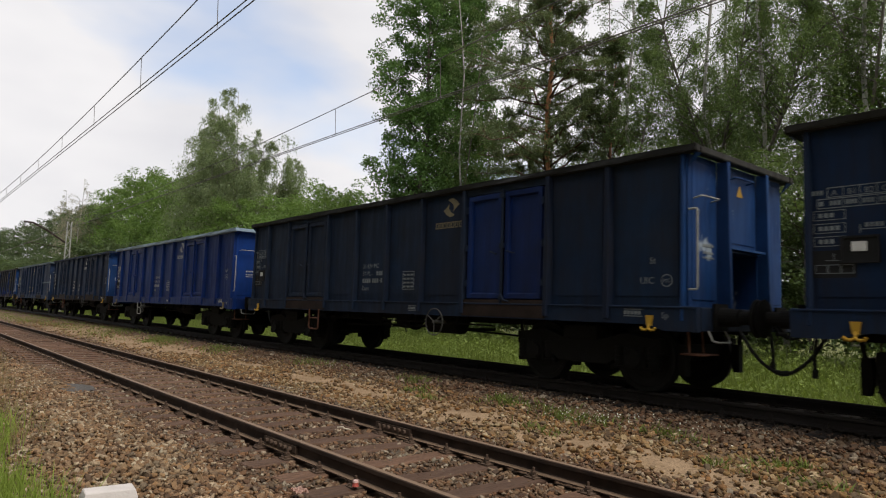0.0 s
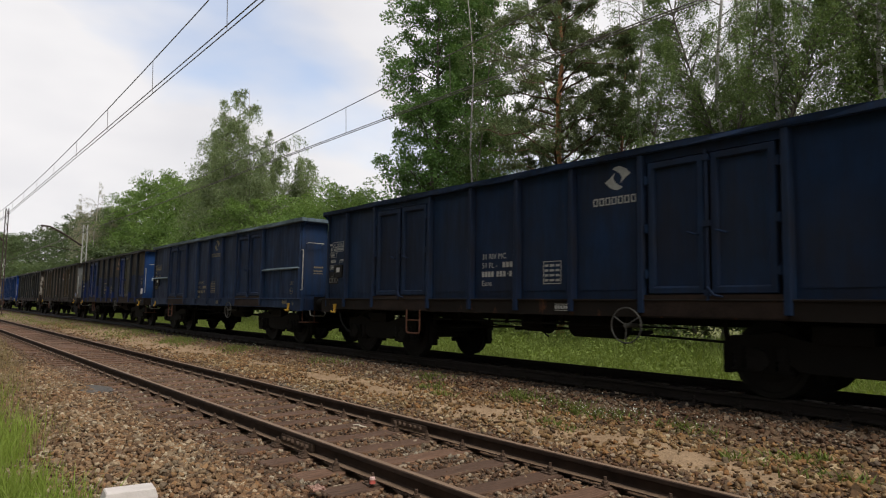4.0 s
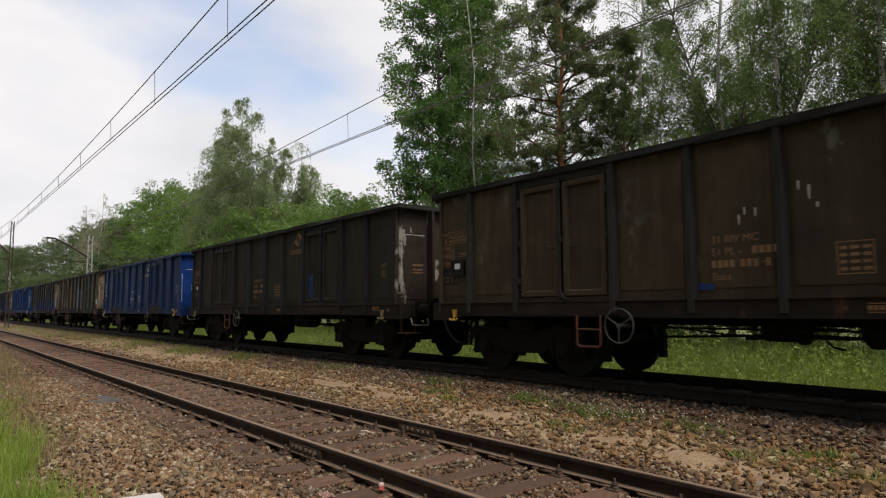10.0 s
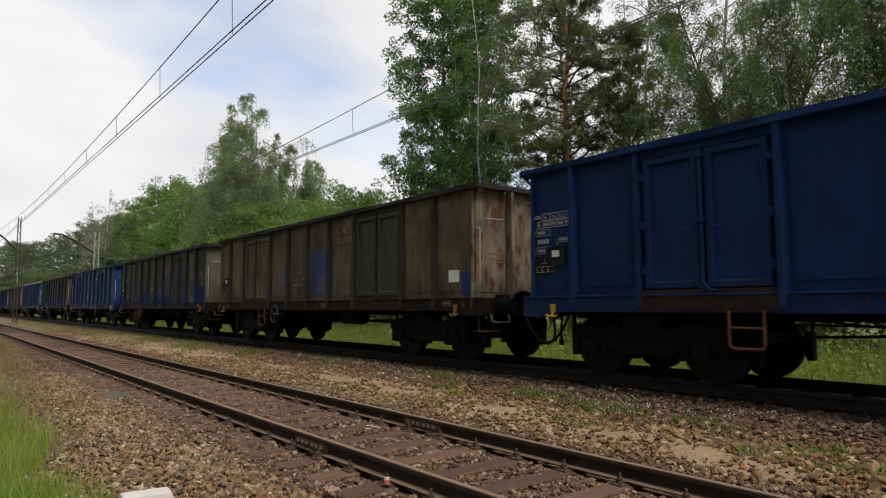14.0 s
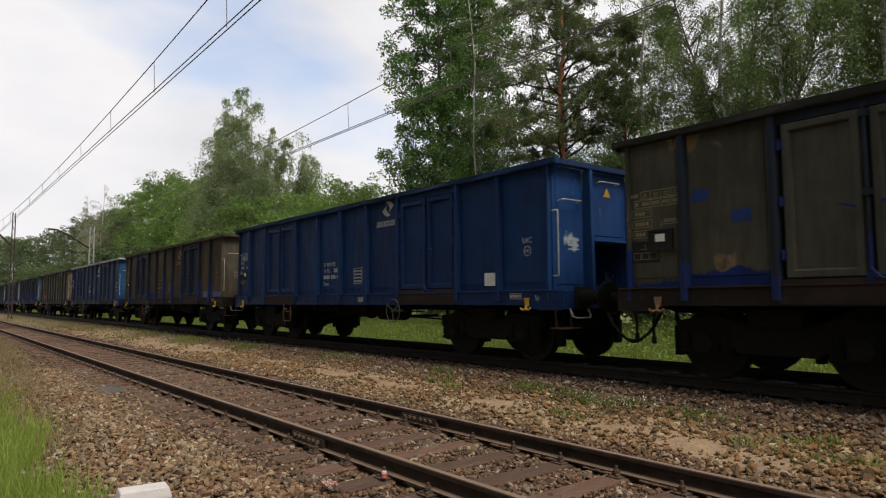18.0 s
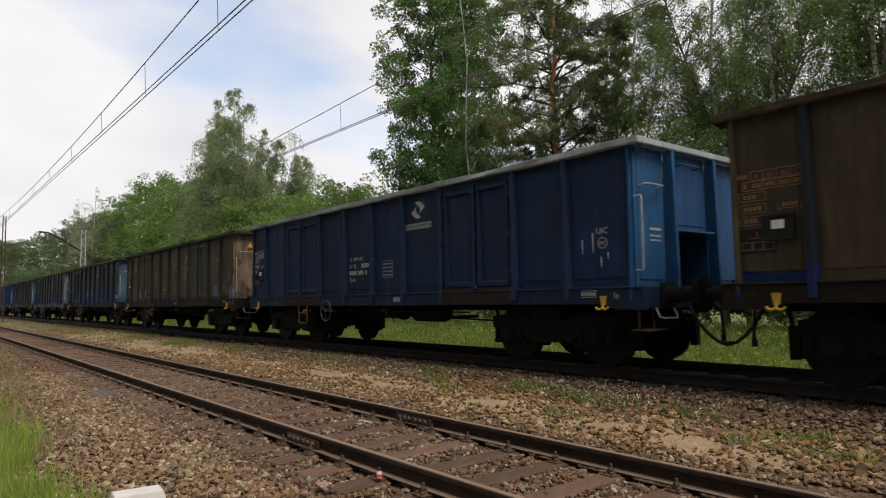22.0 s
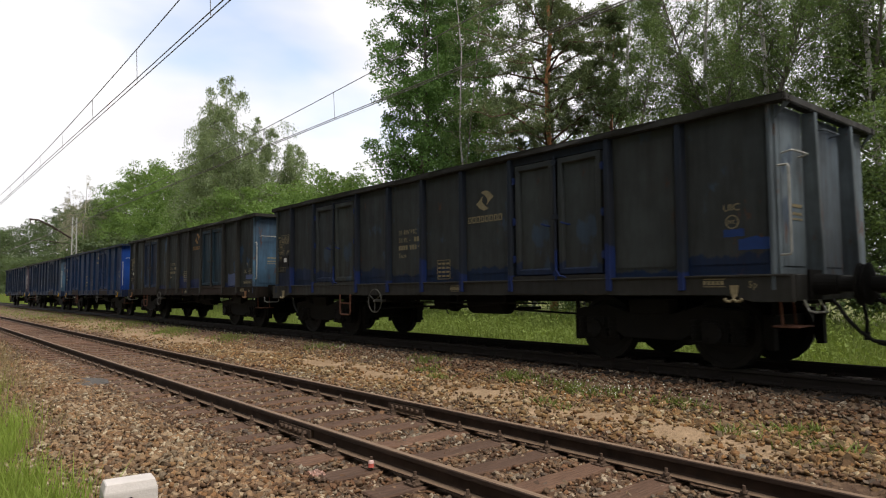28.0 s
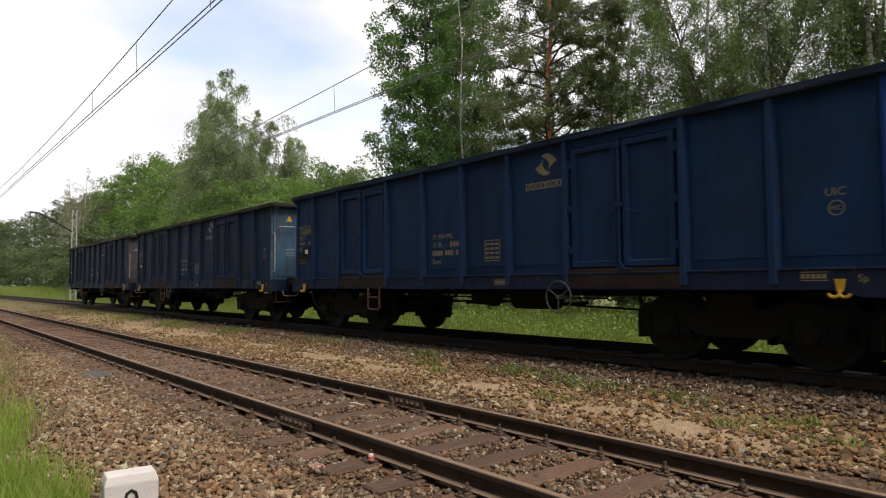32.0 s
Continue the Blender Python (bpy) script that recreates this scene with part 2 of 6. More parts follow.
def to_mesh(name, bm, smooth=False):
    bmesh.ops.recalc_face_normals(bm, faces=bm.faces[:])
    me = bpy.data.meshes.new(name)
    bm.to_mesh(me)
    bm.free()
    if smooth:
        me.polygons.foreach_set("use_smooth", [True] * len(me.polygons))
    return me


def arrays_mesh(name, verts, faces):
    """A mesh from numpy arrays, all faces with the same number of corners."""
    me = bpy.data.meshes.new(name)
    k = faces.shape[1]
    me.vertices.add(len(verts))
    me.vertices.foreach_set("co", np.ascontiguousarray(verts, dtype=np.float32).ravel())
    me.loops.add(faces.size)
    me.loops.foreach_set("vertex_index", np.ascontiguousarray(faces, dtype=np.int32).ravel())
    me.polygons.add(len(faces))
    me.polygons.foreach_set("loop_start", np.arange(0, faces.size, k, dtype=np.int32))
    me.update(calc_edges=True)
    me.validate()
    me.shade_flat()
    return me


MESHES = {}


def shared(key, build, smooth=False):
    """The mesh of that key, built on first use."""
    if key not in MESHES:
        bm = bmesh.new()
        build(bm)
        me = to_mesh(key, bm, smooth)
        me.materials.append(None)
        MESHES[key] = me
    return MESHES[key]


def piece(name, me, mat, parent, label="", m=None):
    """A part on a shared mesh, with a material of its own."""
    ob = new(name, me)
    ob.parent = parent
    if m is not None:
        ob.matrix_basis = m
    ob.material_slots[0].link = 'OBJECT'
    ob.material_slots[0].material = mat
    return tagged(ob, label)


def part(name, bm, mat, parent, label="", smooth=False):
    me = to_mesh(name, bm, smooth)
    me.materials.append(mat)
    ob = new(name, me)
    ob.parent = parent
    return tagged(ob, label)


# ---------------------------------------------------------------- ground
def lie(x, y):
    """Height of the ground."""
    def blend(a, b, t):
        t = np.clip(t, 0, 1)
        return a + (b - a) * (t * t * (3 - 2 * t))
    z = np.full(np.shape(y), -0.42, dtype=float)
    z = np.where(y > 0.6, blend(-0.42, -0.165, (y - 0.6) / 1.3), z)
    z = np.where(y > 2.2, blend(-0.165, -0.205, (y - 2.2) / 0.5), z)
    z = np.where(y > 5.0, blend(-0.205, -0.09, (y - 5.0) / 1.0), z)
    z = np.where(y > 6.6, blend(-0.09, 0.075, (y - 6.6) / 0.75), z)
    z = np.where(y > 10.35, blend(0.075, -0.25, (y - 10.35) / 1.4), z)
    z = np.where(y > 14, blend(-0.25, 0.15, (y - 14) / 8), z)
    wob = 0.5 + 0.5 * np.sin(x * 0.9 + y * 1.7) * np.sin(x * 0.37 - y * 0.8)
    soft = np.where((y > 2.4) & (y < 5.4), 0.0, np.where((y > 7.2) & (y < 10.7), 0.0, 1.0))
    return z + soft * (0.05 * (wob - 0.5) + 0.02 * np.sin(x * 3.1 + 1.3 * y))


SAND = ((-11.2, 6.35, 2.3, 0.62), (-9.2, 6.3, 1.4, 0.5), (-6.6, 6.1, 1.3, 0.45), (-4.4, 6.0, 1.3, 0.40), (-3.3, 5.85, 0.9, 0.40), (-14.8, 6.5, 1.6, 0.5), (-18.5, 6.4, 2.4, 0.5), (-24.0, 6.4, 3.4, 0.6), (-32.0, 6.5, 4.0, 0.7))   # sandy spots: x, y and half sizes


def ground_material():
    m, n, l, b = shader("railway_ground", 0.9, 0, 0.25)
    v = coords(n, l)
    sep = n.new("ShaderNodeSeparateXYZ")
    l.new(v, sep.inputs[0])
    wide = noise_tex(n, l, v, 0.55, 5)
    mid = noise_tex(n, l, v, 4.0, 5)
    fine = noise_tex(n, l, v, 38.0, 4)
    vor = n.new("ShaderNodeTexVoronoi")
    vor.inputs["Scale"].default_value = 19.0
    l.new(v, vor.inputs["Vector"])
    stone = mixc(n, l, 0.6, ramp(n, l, vor.outputs["Color"], [(0.15, (0.045, 0.027, 0.018)), (0.5, (0.10, 0.062, 0.038)), (0.9, (0.22, 0.145, 0.088))]),
                 ramp(n, l, mid, [(0.3, (0.045, 0.027, 0.018)), (0.7, (0.13, 0.08, 0.048))]))
    sand = ramp(n, l, mid, [(0.3, (0.20, 0.135, 0.080)), (0.7, (0.31, 0.218, 0.135))])
    grass = ramp(n, l, mid, [(0.3, (0.075, 0.085, 0.025)), (0.7, (0.16, 0.17, 0.055))])
    y = maths(n, l, "ADD", sep.outputs["Y"], maths(n, l, "MULTIPLY", maths(n, l, "SUBTRACT", wide, 0.5), 2.2))
    heap = None
    for cx, cy, rx, ry in SAND:
        g = n.new("ShaderNodeTexGradient")
        g.gradient_type = 'SPHERICAL'
        l.new(coords(n, l, (1 / (1.7 * rx), 1 / (1.7 * ry), 0.2), (-cx / (1.7 * rx), -cy / (1.7 * ry), 0)), g.inputs["Vector"])
        heap = g.outputs["Fac"] if heap is None else maths(n, l, "MAXIMUM", heap, g.outputs["Fac"])
    in_sand = ramp(n, l, maths(n, l, "ADD", heap, maths(n, l, "MULTIPLY", mid, 0.5)), [(0.42, 0.0), (0.62, 1.0)])
    c = mixc(n, l, in_sand, stone, sand)
    belt = ramp(n, l, maths(n, l, "MULTIPLY", y, 0.05), [(0.268, 0.0), (0.292, 0.75), (0.335, 0.75), (0.362, 0.0)])
    c = mixc(n, l, maths(n, l, "MULTIPLY", belt, ramp(n, l, noise_tex(n, l, v, 1.7, 5), [(0.36, 0.15), (0.60, 1.0)])), c, sand)
    # the train's shade over the far track bed, painted as a dark band
    train_shade = ramp(n, l, maths(n, l, "MULTIPLY", y, 0.05), [(0.385, 0.0), (0.412, 1.0), (0.53, 1.0), (0.555, 0.0)])
    c = mixc(n, l, train_shade, c, ramp(n, l, mid, [(0.3, (0.018, 0.014, 0.012)), (0.7, (0.05, 0.038, 0.03))]))
    g_far = ramp(n, l, maths(n, l, "MULTIPLY", y, 0.05), [(0.555, 0.0), (0.60, 1.0)])
    c = mixc(n, l, g_far, c, grass)
    g_near = ramp(n, l, maths(n, l, "MULTIPLY", maths(n, l, "ADD", y, 10.0), 0.05), [(0.525, 1.0), (0.56, 0.0)])
    c = mixc(n, l, g_near, c, grass)
    l.new(c, b.inputs["Base Color"])
    h = maths(n, l, "ADD", vor.outputs["Distance"], fine)
    bump(n, l, b, h, 0.7, 0.03)
    return m


def build_ground():
    xs = np.concatenate([[-2500, -1200, -600, -300, -180, -120, -90], np.arange(-70, -26, 1.0), np.arange(-26, 4, 0.22), np.arange(4, 40, 2.0), [60, 100, 180, 300, 600, 1200, 2500]])
    ys = np.concatenate([[-2500, -900, -300, -100, -40, -20, -10, -5], np.arange(-3, 14, 0.2), np.arange(14, 30, 1.0), [40, 70, 130, 300, 900, 2500]])
    gx, gy = np.meshgrid(xs, ys, indexing="ij")
    verts = np.stack([gx, gy, lie(gx, gy)], -1).reshape(-1, 3)
    i = np.arange(len(xs) - 1)[:, None] * len(ys) + np.arange(len(ys) - 1)[None, :]
    faces = np.stack([i, i + len(ys), i + len(ys) + 1, i + 1], -1).reshape(-1, 4)
    me = arrays_mesh("ground", verts, faces)
    me.polygons.foreach_set("use_smooth", [True] * len(me.polygons))
    me.materials.append(ground_material())
    tagged(new("ground", me), "railway ground of brown ballast, sand and grass", "ground", kind="structure")


build_ground()


# ---------------------------------------------------------------- tracks
def rail_profile(z):
    """Half outline of a rail, head up, top at z: (y, z)."""
    half = [(0.0, z), (0.026, z - 0.001), (0.034, z - 0.008), (0.036, z - 0.035), (0.010, z - 0.048), (0.008, z - 0.115), (0.018, z - 0.126), (0.062, z - 0.140), (0.062, z - 0.150)]
    return half + [(-a, b) for a, b in half[:0:-1]]


def rail_material():
    m, n, l, b = shader("rail_steel", 0.7, 0.0, 0.25)
    g = n.new("ShaderNodeNewGeometry")
    sep = n.new("ShaderNodeSeparateXYZ")
    l.new(g.outputs["Normal"], sep.inputs[0])
    v = coords(n, l)
    side = ramp(n, l, noise_tex(n, l, v, 7, 5), [(0.3, (0.018, 0.011, 0.008)), (0.7, (0.046, 0.028, 0.019))])
    top = ramp(n, l, noise_tex(n, l, coords(n, l, (0.6, 20, 1)), 3, 4), [(0.3, (0.13, 0.085, 0.055)), (0.7, (0.21, 0.145, 0.10))])
    f = ramp(n, l, sep.outputs["Z"], [(0.75, 0.0), (0.95, 1.0)])
    l.new(mixc(n, l, f, side, top), b.inputs["Base Color"])
    l.new(ramp(n, l, sep.outputs["Z"], [(0.75, 0.9), (0.95, 0.72)]), b.inputs["Roughness"])
    bump(n, l, b, noise_tex(n, l, v, 60, 3), 0.3, 0.004)
    return m


def sleeper_material():
    m, n, l, b = shader("sleeper_wood", 0.85, 0, 0.3)
    ob = n.new("ShaderNodeObjectInfo")
    v = coords(n, l, (9, 0.9, 6))
    grain = noise_tex(n, l, v, 6, 7, 0.65)
    c = ramp(n, l, grain, [(0.28, (0.036, 0.022, 0.015)), (0.5, (0.085, 0.055, 0.038)), (0.75, (0.155, 0.108, 0.078))])
    c = mixc(n, l, 1.0, c, ramp(n, l, ob.outputs["Random"], [(0, (0.78, 0.68, 0.64)), (1, (1.28, 1.08, 0.97))]), "MULTIPLY")
    l.new(c, b.inputs["Base Color"])
    bump(n, l, b, grain, 0.8, 0.012)
    return m


M_CLIP = plain("weathered_fastener", (0.078, 0.052, 0.037), 0.8, 0.1, 0.4)
M_RAIL = rail_material()
M_SLEEPER = sleeper_material()
# far track steel and wood, with the train's shade in their dark colours
M_SHADERAIL = plain("train_shaded_rail", (0.016, 0.012, 0.010), 0.8, 0, 0.4)
M_SHADEWOOD = plain("oily_sleeper", (0.022, 0.017, 0.014), 0.9, 0, 0.4)
SLEEPER_STEP = 0.606


def sleeper_bm(seed):
    def build(bm):
        rnd = random.Random(seed)
        box(bm, -0.12, 0.12, -1.28, 1.28, -0.14, 0)
        bmesh.ops.subdivide_edges(bm, edges=[e for e in bm.edges if abs(e.verts[0].co.y - e.verts[1].co.y) > 1], cuts=7)
        for v in bm.verts:
            v.co.x += rnd.uniform(-0.012, 0.012)
            v.co.z += rnd.uniform(-0.010, 0.004)
        bevelled(bm, 0.012)
    return build


def fastener_bm(bm):
    """Ribbed base plate with two sleeper screws and two clip bolts, rail along x."""
    box(bm, -0.065, 0.065, -0.15, 0.15, 0.0, 0.010)
    for s in (-1, 1):
        cyl(bm, (0.035, s * 0.125, 0.010), (0.035, s * 0.125, 0.032), 0.015, seg=6)
        cyl(bm, (-0.035, s * 0.125, 0.010), (-0.035, s * 0.125, 0.028), 0.015, seg=6)
        box(bm, -0.028, 0.028, s * 0.086 - 0.022, s * 0.086 + 0.022, 0.010, 0.034)
        cyl(bm, (0, s * 0.088, 0.04), (0, s * 0.088, 0.058), 0.027, seg=6)
        cyl(bm, (0, s * 0.088, 0.058), (0, s * 0.088, 0.092), 0.013, seg=6)


def fishplate_bm(bm):
    for s in (-1, 1):
        box(bm, -0.34, 0.34, s * 0.028 - 0.016, s * 0.028 + 0.016, -0.122, -0.05)
        for x in (-0.25, -0.15, -0.06, 0.06, 0.15, 0.25):
            cyl(bm, (x, s * 0.04, -0.085), (x, s * 0.075, -0.085), 0.024, seg=6)


def build_track(name, yc, zt, x_from, x_to, label, joints, steel, wood_mat):
    track = new(name)
    tagged(track, label, "railway track")
    track.location = (0, yc, zt)
    prof = rail_profile(0)
    for s in (-1, 1):
        bm = bmesh.new()
        xs = [-900, -400, -200, -100, -60, -40, -20, -10, 0, 10, 60, 200, 420]
        rings = [[bm.verts.new((x, s * HALF + a, b)) for a, b in prof] for x in xs]
        for u, w in zip(rings, rings[1:]):
            for k in range(len(prof)):
                bm.faces.new((u[k], u[(k + 1) % len(prof)], w[(k + 1) % len(prof)], w[k]))
        part("rail", bm, steel, track)
    wood = [shared("sleeper_%d" % k, sleeper_bm(k)) for k in range(4)]
    clip = shared("fastener", fastener_bm)
    rnd = random.Random(3)
    x = x_to
    while x > x_from:
        m = pose(x, rnd.uniform(-0.04, 0.04), -0.168, 0, 0, rnd.uniform(-1.2, 1.2))
        piece("sleeper", wood[rnd.randrange(4)], wood_mat, track, m=m)
        if x > -34:
            for s in (-1, 1):
                piece("rail_fastener", clip, M_CLIP if wood_mat is M_SLEEPER else M_SHADEWOOD, track, m=pose(x, s * HALF, -0.168))
        x -= SLEEPER_STEP
    bm = bmesh.new()
    for a, b in ((x_from - 160, x_from), (x_to + SLEEPER_STEP, x_to + 200)):
        for xx in np.arange(a, b - 0.1, SLEEPER_STEP):
            box(bm, xx - 0.12, xx + 0.12, -1.27, 1.27, -0.3, -0.17)
    tagged(part("far_sleeper_row", bm, M_SLEEPER, track), kind="stuff")
    for jx, s in joints:
        piece("fishplate", shared("fishplate", fishplate_bm), M_CLIP, track, "rusty bolted rail joint", pose(jx, s * HALF, 0))
    return track

# ---------------------------------------------------------------- wagons
POSTS = (1.33, 2.42, 4.30, 5.49, 6.62, 7.74, 8.92, 10.82, 11.96)
BAYS = ((0.18, 1.33), (1.33, 2.42), (4.30, 5.49), (5.49, 6.62), (6.62, 7.74), (7.74, 8.92), (10.82, 11.96), (11.96, 12.82))
DOORS = ((2.42, 3.36), (3.36, 4.30), (8.92, 9.87), (9.87, 10.82))
LEN = 13.0
SHEET = 1.335                    # side sheet from the middle
EDGE = 1.44                      # outer edge of the posts and the top chord


def bay_bm(a, b):
    def build(bm):
        box(bm, -b + 0.02, -a - 0.02, -SHEET, -SHEET + 0.03, 1.17, 3.115)
        # pressed field inside the sheet
        v = box(bm, -b + 0.11, -a - 0.11, -SHEET - 0.012, -SHEET + 0.001, 1.30, 2.98)
        for w in v:
            if w.co.y > -SHEET:
                w.co.x += 0.03 if w.co.x < -(a + b) / 2 else -0.03
    return build


def post_bm(z0, z1, wide=0.13):
    def build(bm):
        w = wide / 2
        v = box(bm, -w, w, -EDGE, -SHEET + 0.01, z0, z1)
        for q in v:
            if q.co.y < -1.4:
                q.co.x *= 0.62
                if q.co.z > 2:
                    q.co.y += 0.02
        bevelled(bm, 0.008)
    return build


def door_bm(w):
    def build(bm):
        h0, h1 = 1.235, 2.985
        box(bm, -w / 2 + 0.045, w / 2 - 0.045, -SHEET - 0.012, -SHEET + 0.015, h0 + 0.01, h1 - 0.01)
    return build


def door_frame_bm(w):
    """Raised frame round a door leaf, one bent profile."""
    def build(bm):
        h0, h1 = 1.235, 2.985
        t = 0.095
        ring = [[bm.verts.new((sx * (w / 2 - i), yy, (h0 + i) if sz < 0 else (h1 - i))) for sx, sz in ((-1, -1), (1, -1), (1, 1), (-1, 1))] for i, yy in ((0, -SHEET), (0.006, -SHEET - 0.050), (0.016, -SHEET - 0.060), (t - 0.012, -SHEET - 0.060), (t, -SHEET - 0.048), (t + 0.012, -SHEET))]
        for a, b in zip(ring, ring[1:] + ring[:1]):
            for k in range(4):
                bm.faces.new((a[k], a[(k + 1) % 4], b[(k + 1) % 4], b[k]))
    return build


def lock_bm(bm):
    """Upright locking bar of a pair of doors with its levers."""
    cyl(bm, (0, -SHEET - 0.07, 1.15), (0, -SHEET - 0.07, 3.02), 0.022, seg=8)
    for z in (1.25, 2.1, 2.92):
        box(bm, -0.045, 0.045, -SHEET - 0.095, -SHEET - 0.03, z - 0.035, z + 0.035)
    tube(bm, [(0, -SHEET - 0.09, 1.32), (0.10, -SHEET - 0.11, 1.22), (0.2, -SHEET - 0.10, 1.2)], 0.016)


def hinge_bm(bm):
    box(bm, -0.05, 0.05, -SHEET - 0.06, -SHEET - 0.01, -0.04, 0.04)
    cyl(bm, (0, -SHEET - 0.06, -0.06), (0, -SHEET - 0.06, 0.06), 0.018, seg=8)


def latch_bm(bm):
    tube(bm, [(-0.06, -SHEET - 0.045, 0.03), (-0.06, -SHEET - 0.10, 0.03), (0.07, -SHEET - 0.10, -0.01), (0.07, -SHEET - 0.045, -0.01)], 0.012)


def chord_bm(bm):
    v = box(bm, -LEN, 0, -EDGE, -EDGE + 0.13, 3.100, 3.20)
    bmesh.ops.subdivide_edges(bm, edges=[e for e in bm.edges if e.calc_length() > 5], cuts=24)
    rnd = random.Random(5)
    for q in bm.verts:
        if -LEN + 0.1 < q.co.x < -0.1:
            q.co.y += rnd.uniform(-0.012, 0.012)
            q.co.z += rnd.uniform(-0.008, 0.008)
    bmesh.ops.bevel(bm, geom=[e for e in bm.edges if len(e.link_faces) == 2 and e.calc_face_angle(0) > 0.8], offset=0.014, segments=2, affect='EDGES')


def end_chord_bm(bm):
    box(bm, -0.13, -0.004, -EDGE + 0.13, EDGE - 0.13, 3.100, 3.197)
    bevelled(bm, 0.014, 2)


def gusset_bm(s):
    """Small plate that ties the corner to the top chord."""
    def build(bm):
        a = [bm.verts.new((x, s * yy, z)) for x, yy, z in ((-0.02, 1.40, 3.102), (-0.02, 1.26, 3.102), (-0.155, 1.33, 2.94))]
        b = [bm.verts.new((v.co.x - 0.012, v.co.y, v.co.z)) for v in a]
        bm.faces.new(a)
        bm.faces.new(b[::-1])
        for k in range(3):
            bm.faces.new((a[k], a[(k + 1) % 3], b[(k + 1) % 3], b[k]))
    return build


def sole_bm(bm):
    prism(bm, [(-0.02, 1.17), (-LEN + 0.02, 1.17), (-LEN + 0.02, 0.86), (-LEN + 0.45, 0.86), (-LEN + 0.8, 0.94), (-0.8, 0.94), (-0.45, 0.86), (-0.02, 0.86)], -1.40, -1.31)
    box(bm, -LEN + 0.05, -0.05, -1.42, -1.30, 1.145, 1.172)
    bmesh.ops.bevel(bm, geom=[e for e in bm.edges if e.calc_length() > 3], offset=0.006, affect='EDGES')


def floor_bm(bm):
    box(bm, -LEN + 0.2, -0.2, -SHEET + 0.04, SHEET - 0.04, 1.10, 1.165)
    for x in np.arange(-12.2, -0.5, 1.17):
        box(bm, x - 0.05, x + 0.05, -1.29, 1.29, 0.97, 1.10)


def centre_sill_bm(bm):
    for s in (-1, 1):
        box(bm, -LEN + 0.2, -0.2, s * 0.28 - 0.05, s * 0.28 + 0.05, 0.82, 1.097)


def end_panel_bm(y0, y1, z0, z1):
    def build(bm):
        box(bm, -0.19, -0.16, y0, y1, z0, z1)
        box(bm, -0.162, -0.150, y0 + 0.08, y1 - 0.08, z0 + 0.09, z1 - 0.09)
        bevelled(bm, 0.005)
    return build


def end_post_bm(bm):
    """Deep, narrow upright on the end sheet."""
    v = box(bm, -0.165, -0.01, -0.042, 0.042, 1.04, 3.108)
    for q in v:
        if q.co.x > -0.1:
            q.co.y *= 0.8
            if q.co.z < 2:
                q.co.x += 0.03
    bevelled(bm, 0.007)


def end_recess_bm(bm):
    box(bm, -0.62, -0.59, -0.52, 0.52, 1.04, 1.95)
    box(bm, -0.62, -0.15, -0.54, -0.51, 1.04, 1.95)
    box(bm, -0.62, -0.15, 0.51, 0.54, 1.04, 1.95)
    box(bm, -0.62, -0.13, -0.54, 0.54, 1.93, 1.97)


def ledge_bm(bm):
    box(bm, -0.165, -0.02, -0.50, 0.50, 1.955, 1.985)


def beam_bm(bm):
    box(bm, -0.30, -0.004, -1.305, 1.305, 0.87, 1.168)
    bevelled(bm, 0.012)


def buffer_bm(bm):
    box(bm, 0.0, 0.03, -0.17, 0.17, -0.17, 0.17)
    cyl(bm, (0.03, 0, 0), (0.27, 0, 0), 0.125, 0.105, 18)
    cyl(bm, (0.27, 0, 0), (0.45, 0, 0), 0.082, 0.082, 16)


def buffer_head_bm(bm):
    cyl(bm, (0.445, 0, 0), (0.475, 0, 0), 0.12, 0.235, 24)
    cyl(bm, (0.475, 0, 0), (0.505, 0, 0), 0.235, 0.215, 24)


def coupling_bm(bm):
    tube(bm, [(0, 0, 1.02), (0.22, 0, 1.02), (0.33, 0, 1.0), (0.34, 0, 1.10), (0.26, 0, 1.13)], 0.035, 8)
    for s in (-1, 1):
        tube(bm, [(0.28, s * 0.06, 1.0), (0.40, s * 0.06, 0.86), (0.50, s * 0.05, 0.80)], 0.02)
    cyl(bm, (0.39, -0.13, 0.86), (0.39, 0.13, 0.86), 0.025)


def hose_bm(y, drop):
    """Half of the hose that hangs in a bow between two wagons."""
    def build(bm):
        pts = [(-0.04, y, 0.90), (0.05, y - 0.02, 0.80), (0.15, y - 0.03, 0.64), (0.27, y - 0.02, 0.50), (0.40, y, 0.43 - drop), (0.525, y, 0.405 - drop)]
        tube(bm, pts, 0.024, 8)
        cyl(bm, (0.44, y, 0.42 - drop), (0.525, y, 0.405 - drop), 0.033, seg=8)
    return build


def hose_hanging_bm(bm):
    tube(bm, [(0.0, 0.35, 0.92), (0.10, 0.35, 0.84), (0.13, 0.35, 0.6), (0.12, 0.36, 0.42)], 0.024, 8)
    cyl(bm, (0.12, 0.36, 0.46), (0.12, 0.36, 0.36), 0.04, seg=8)


def grab_upright_bm(bm):
    tube(bm, [(-0.14, -1.36, 2.39), (-0.03, -1.37, 2.39), (-0.02, -1.37, 2.36), (-0.02, -1.37, 1.42), (-0.03, -1.37, 1.385), (-0.14, -1.36, 1.385)], 0.013)


def grab_level_bm(y0, y1, z):
    def build(bm):
        tube(bm, [(-0.15, y0, z), (-0.05, y0, z + 0.02), (-0.03, y0 + 0.03, z + 0.02), (-0.03, y1 - 0.03, z + 0.02), (-0.05, y1, z + 0.02), (-0.15, y1, z)], 0.011)
    return build


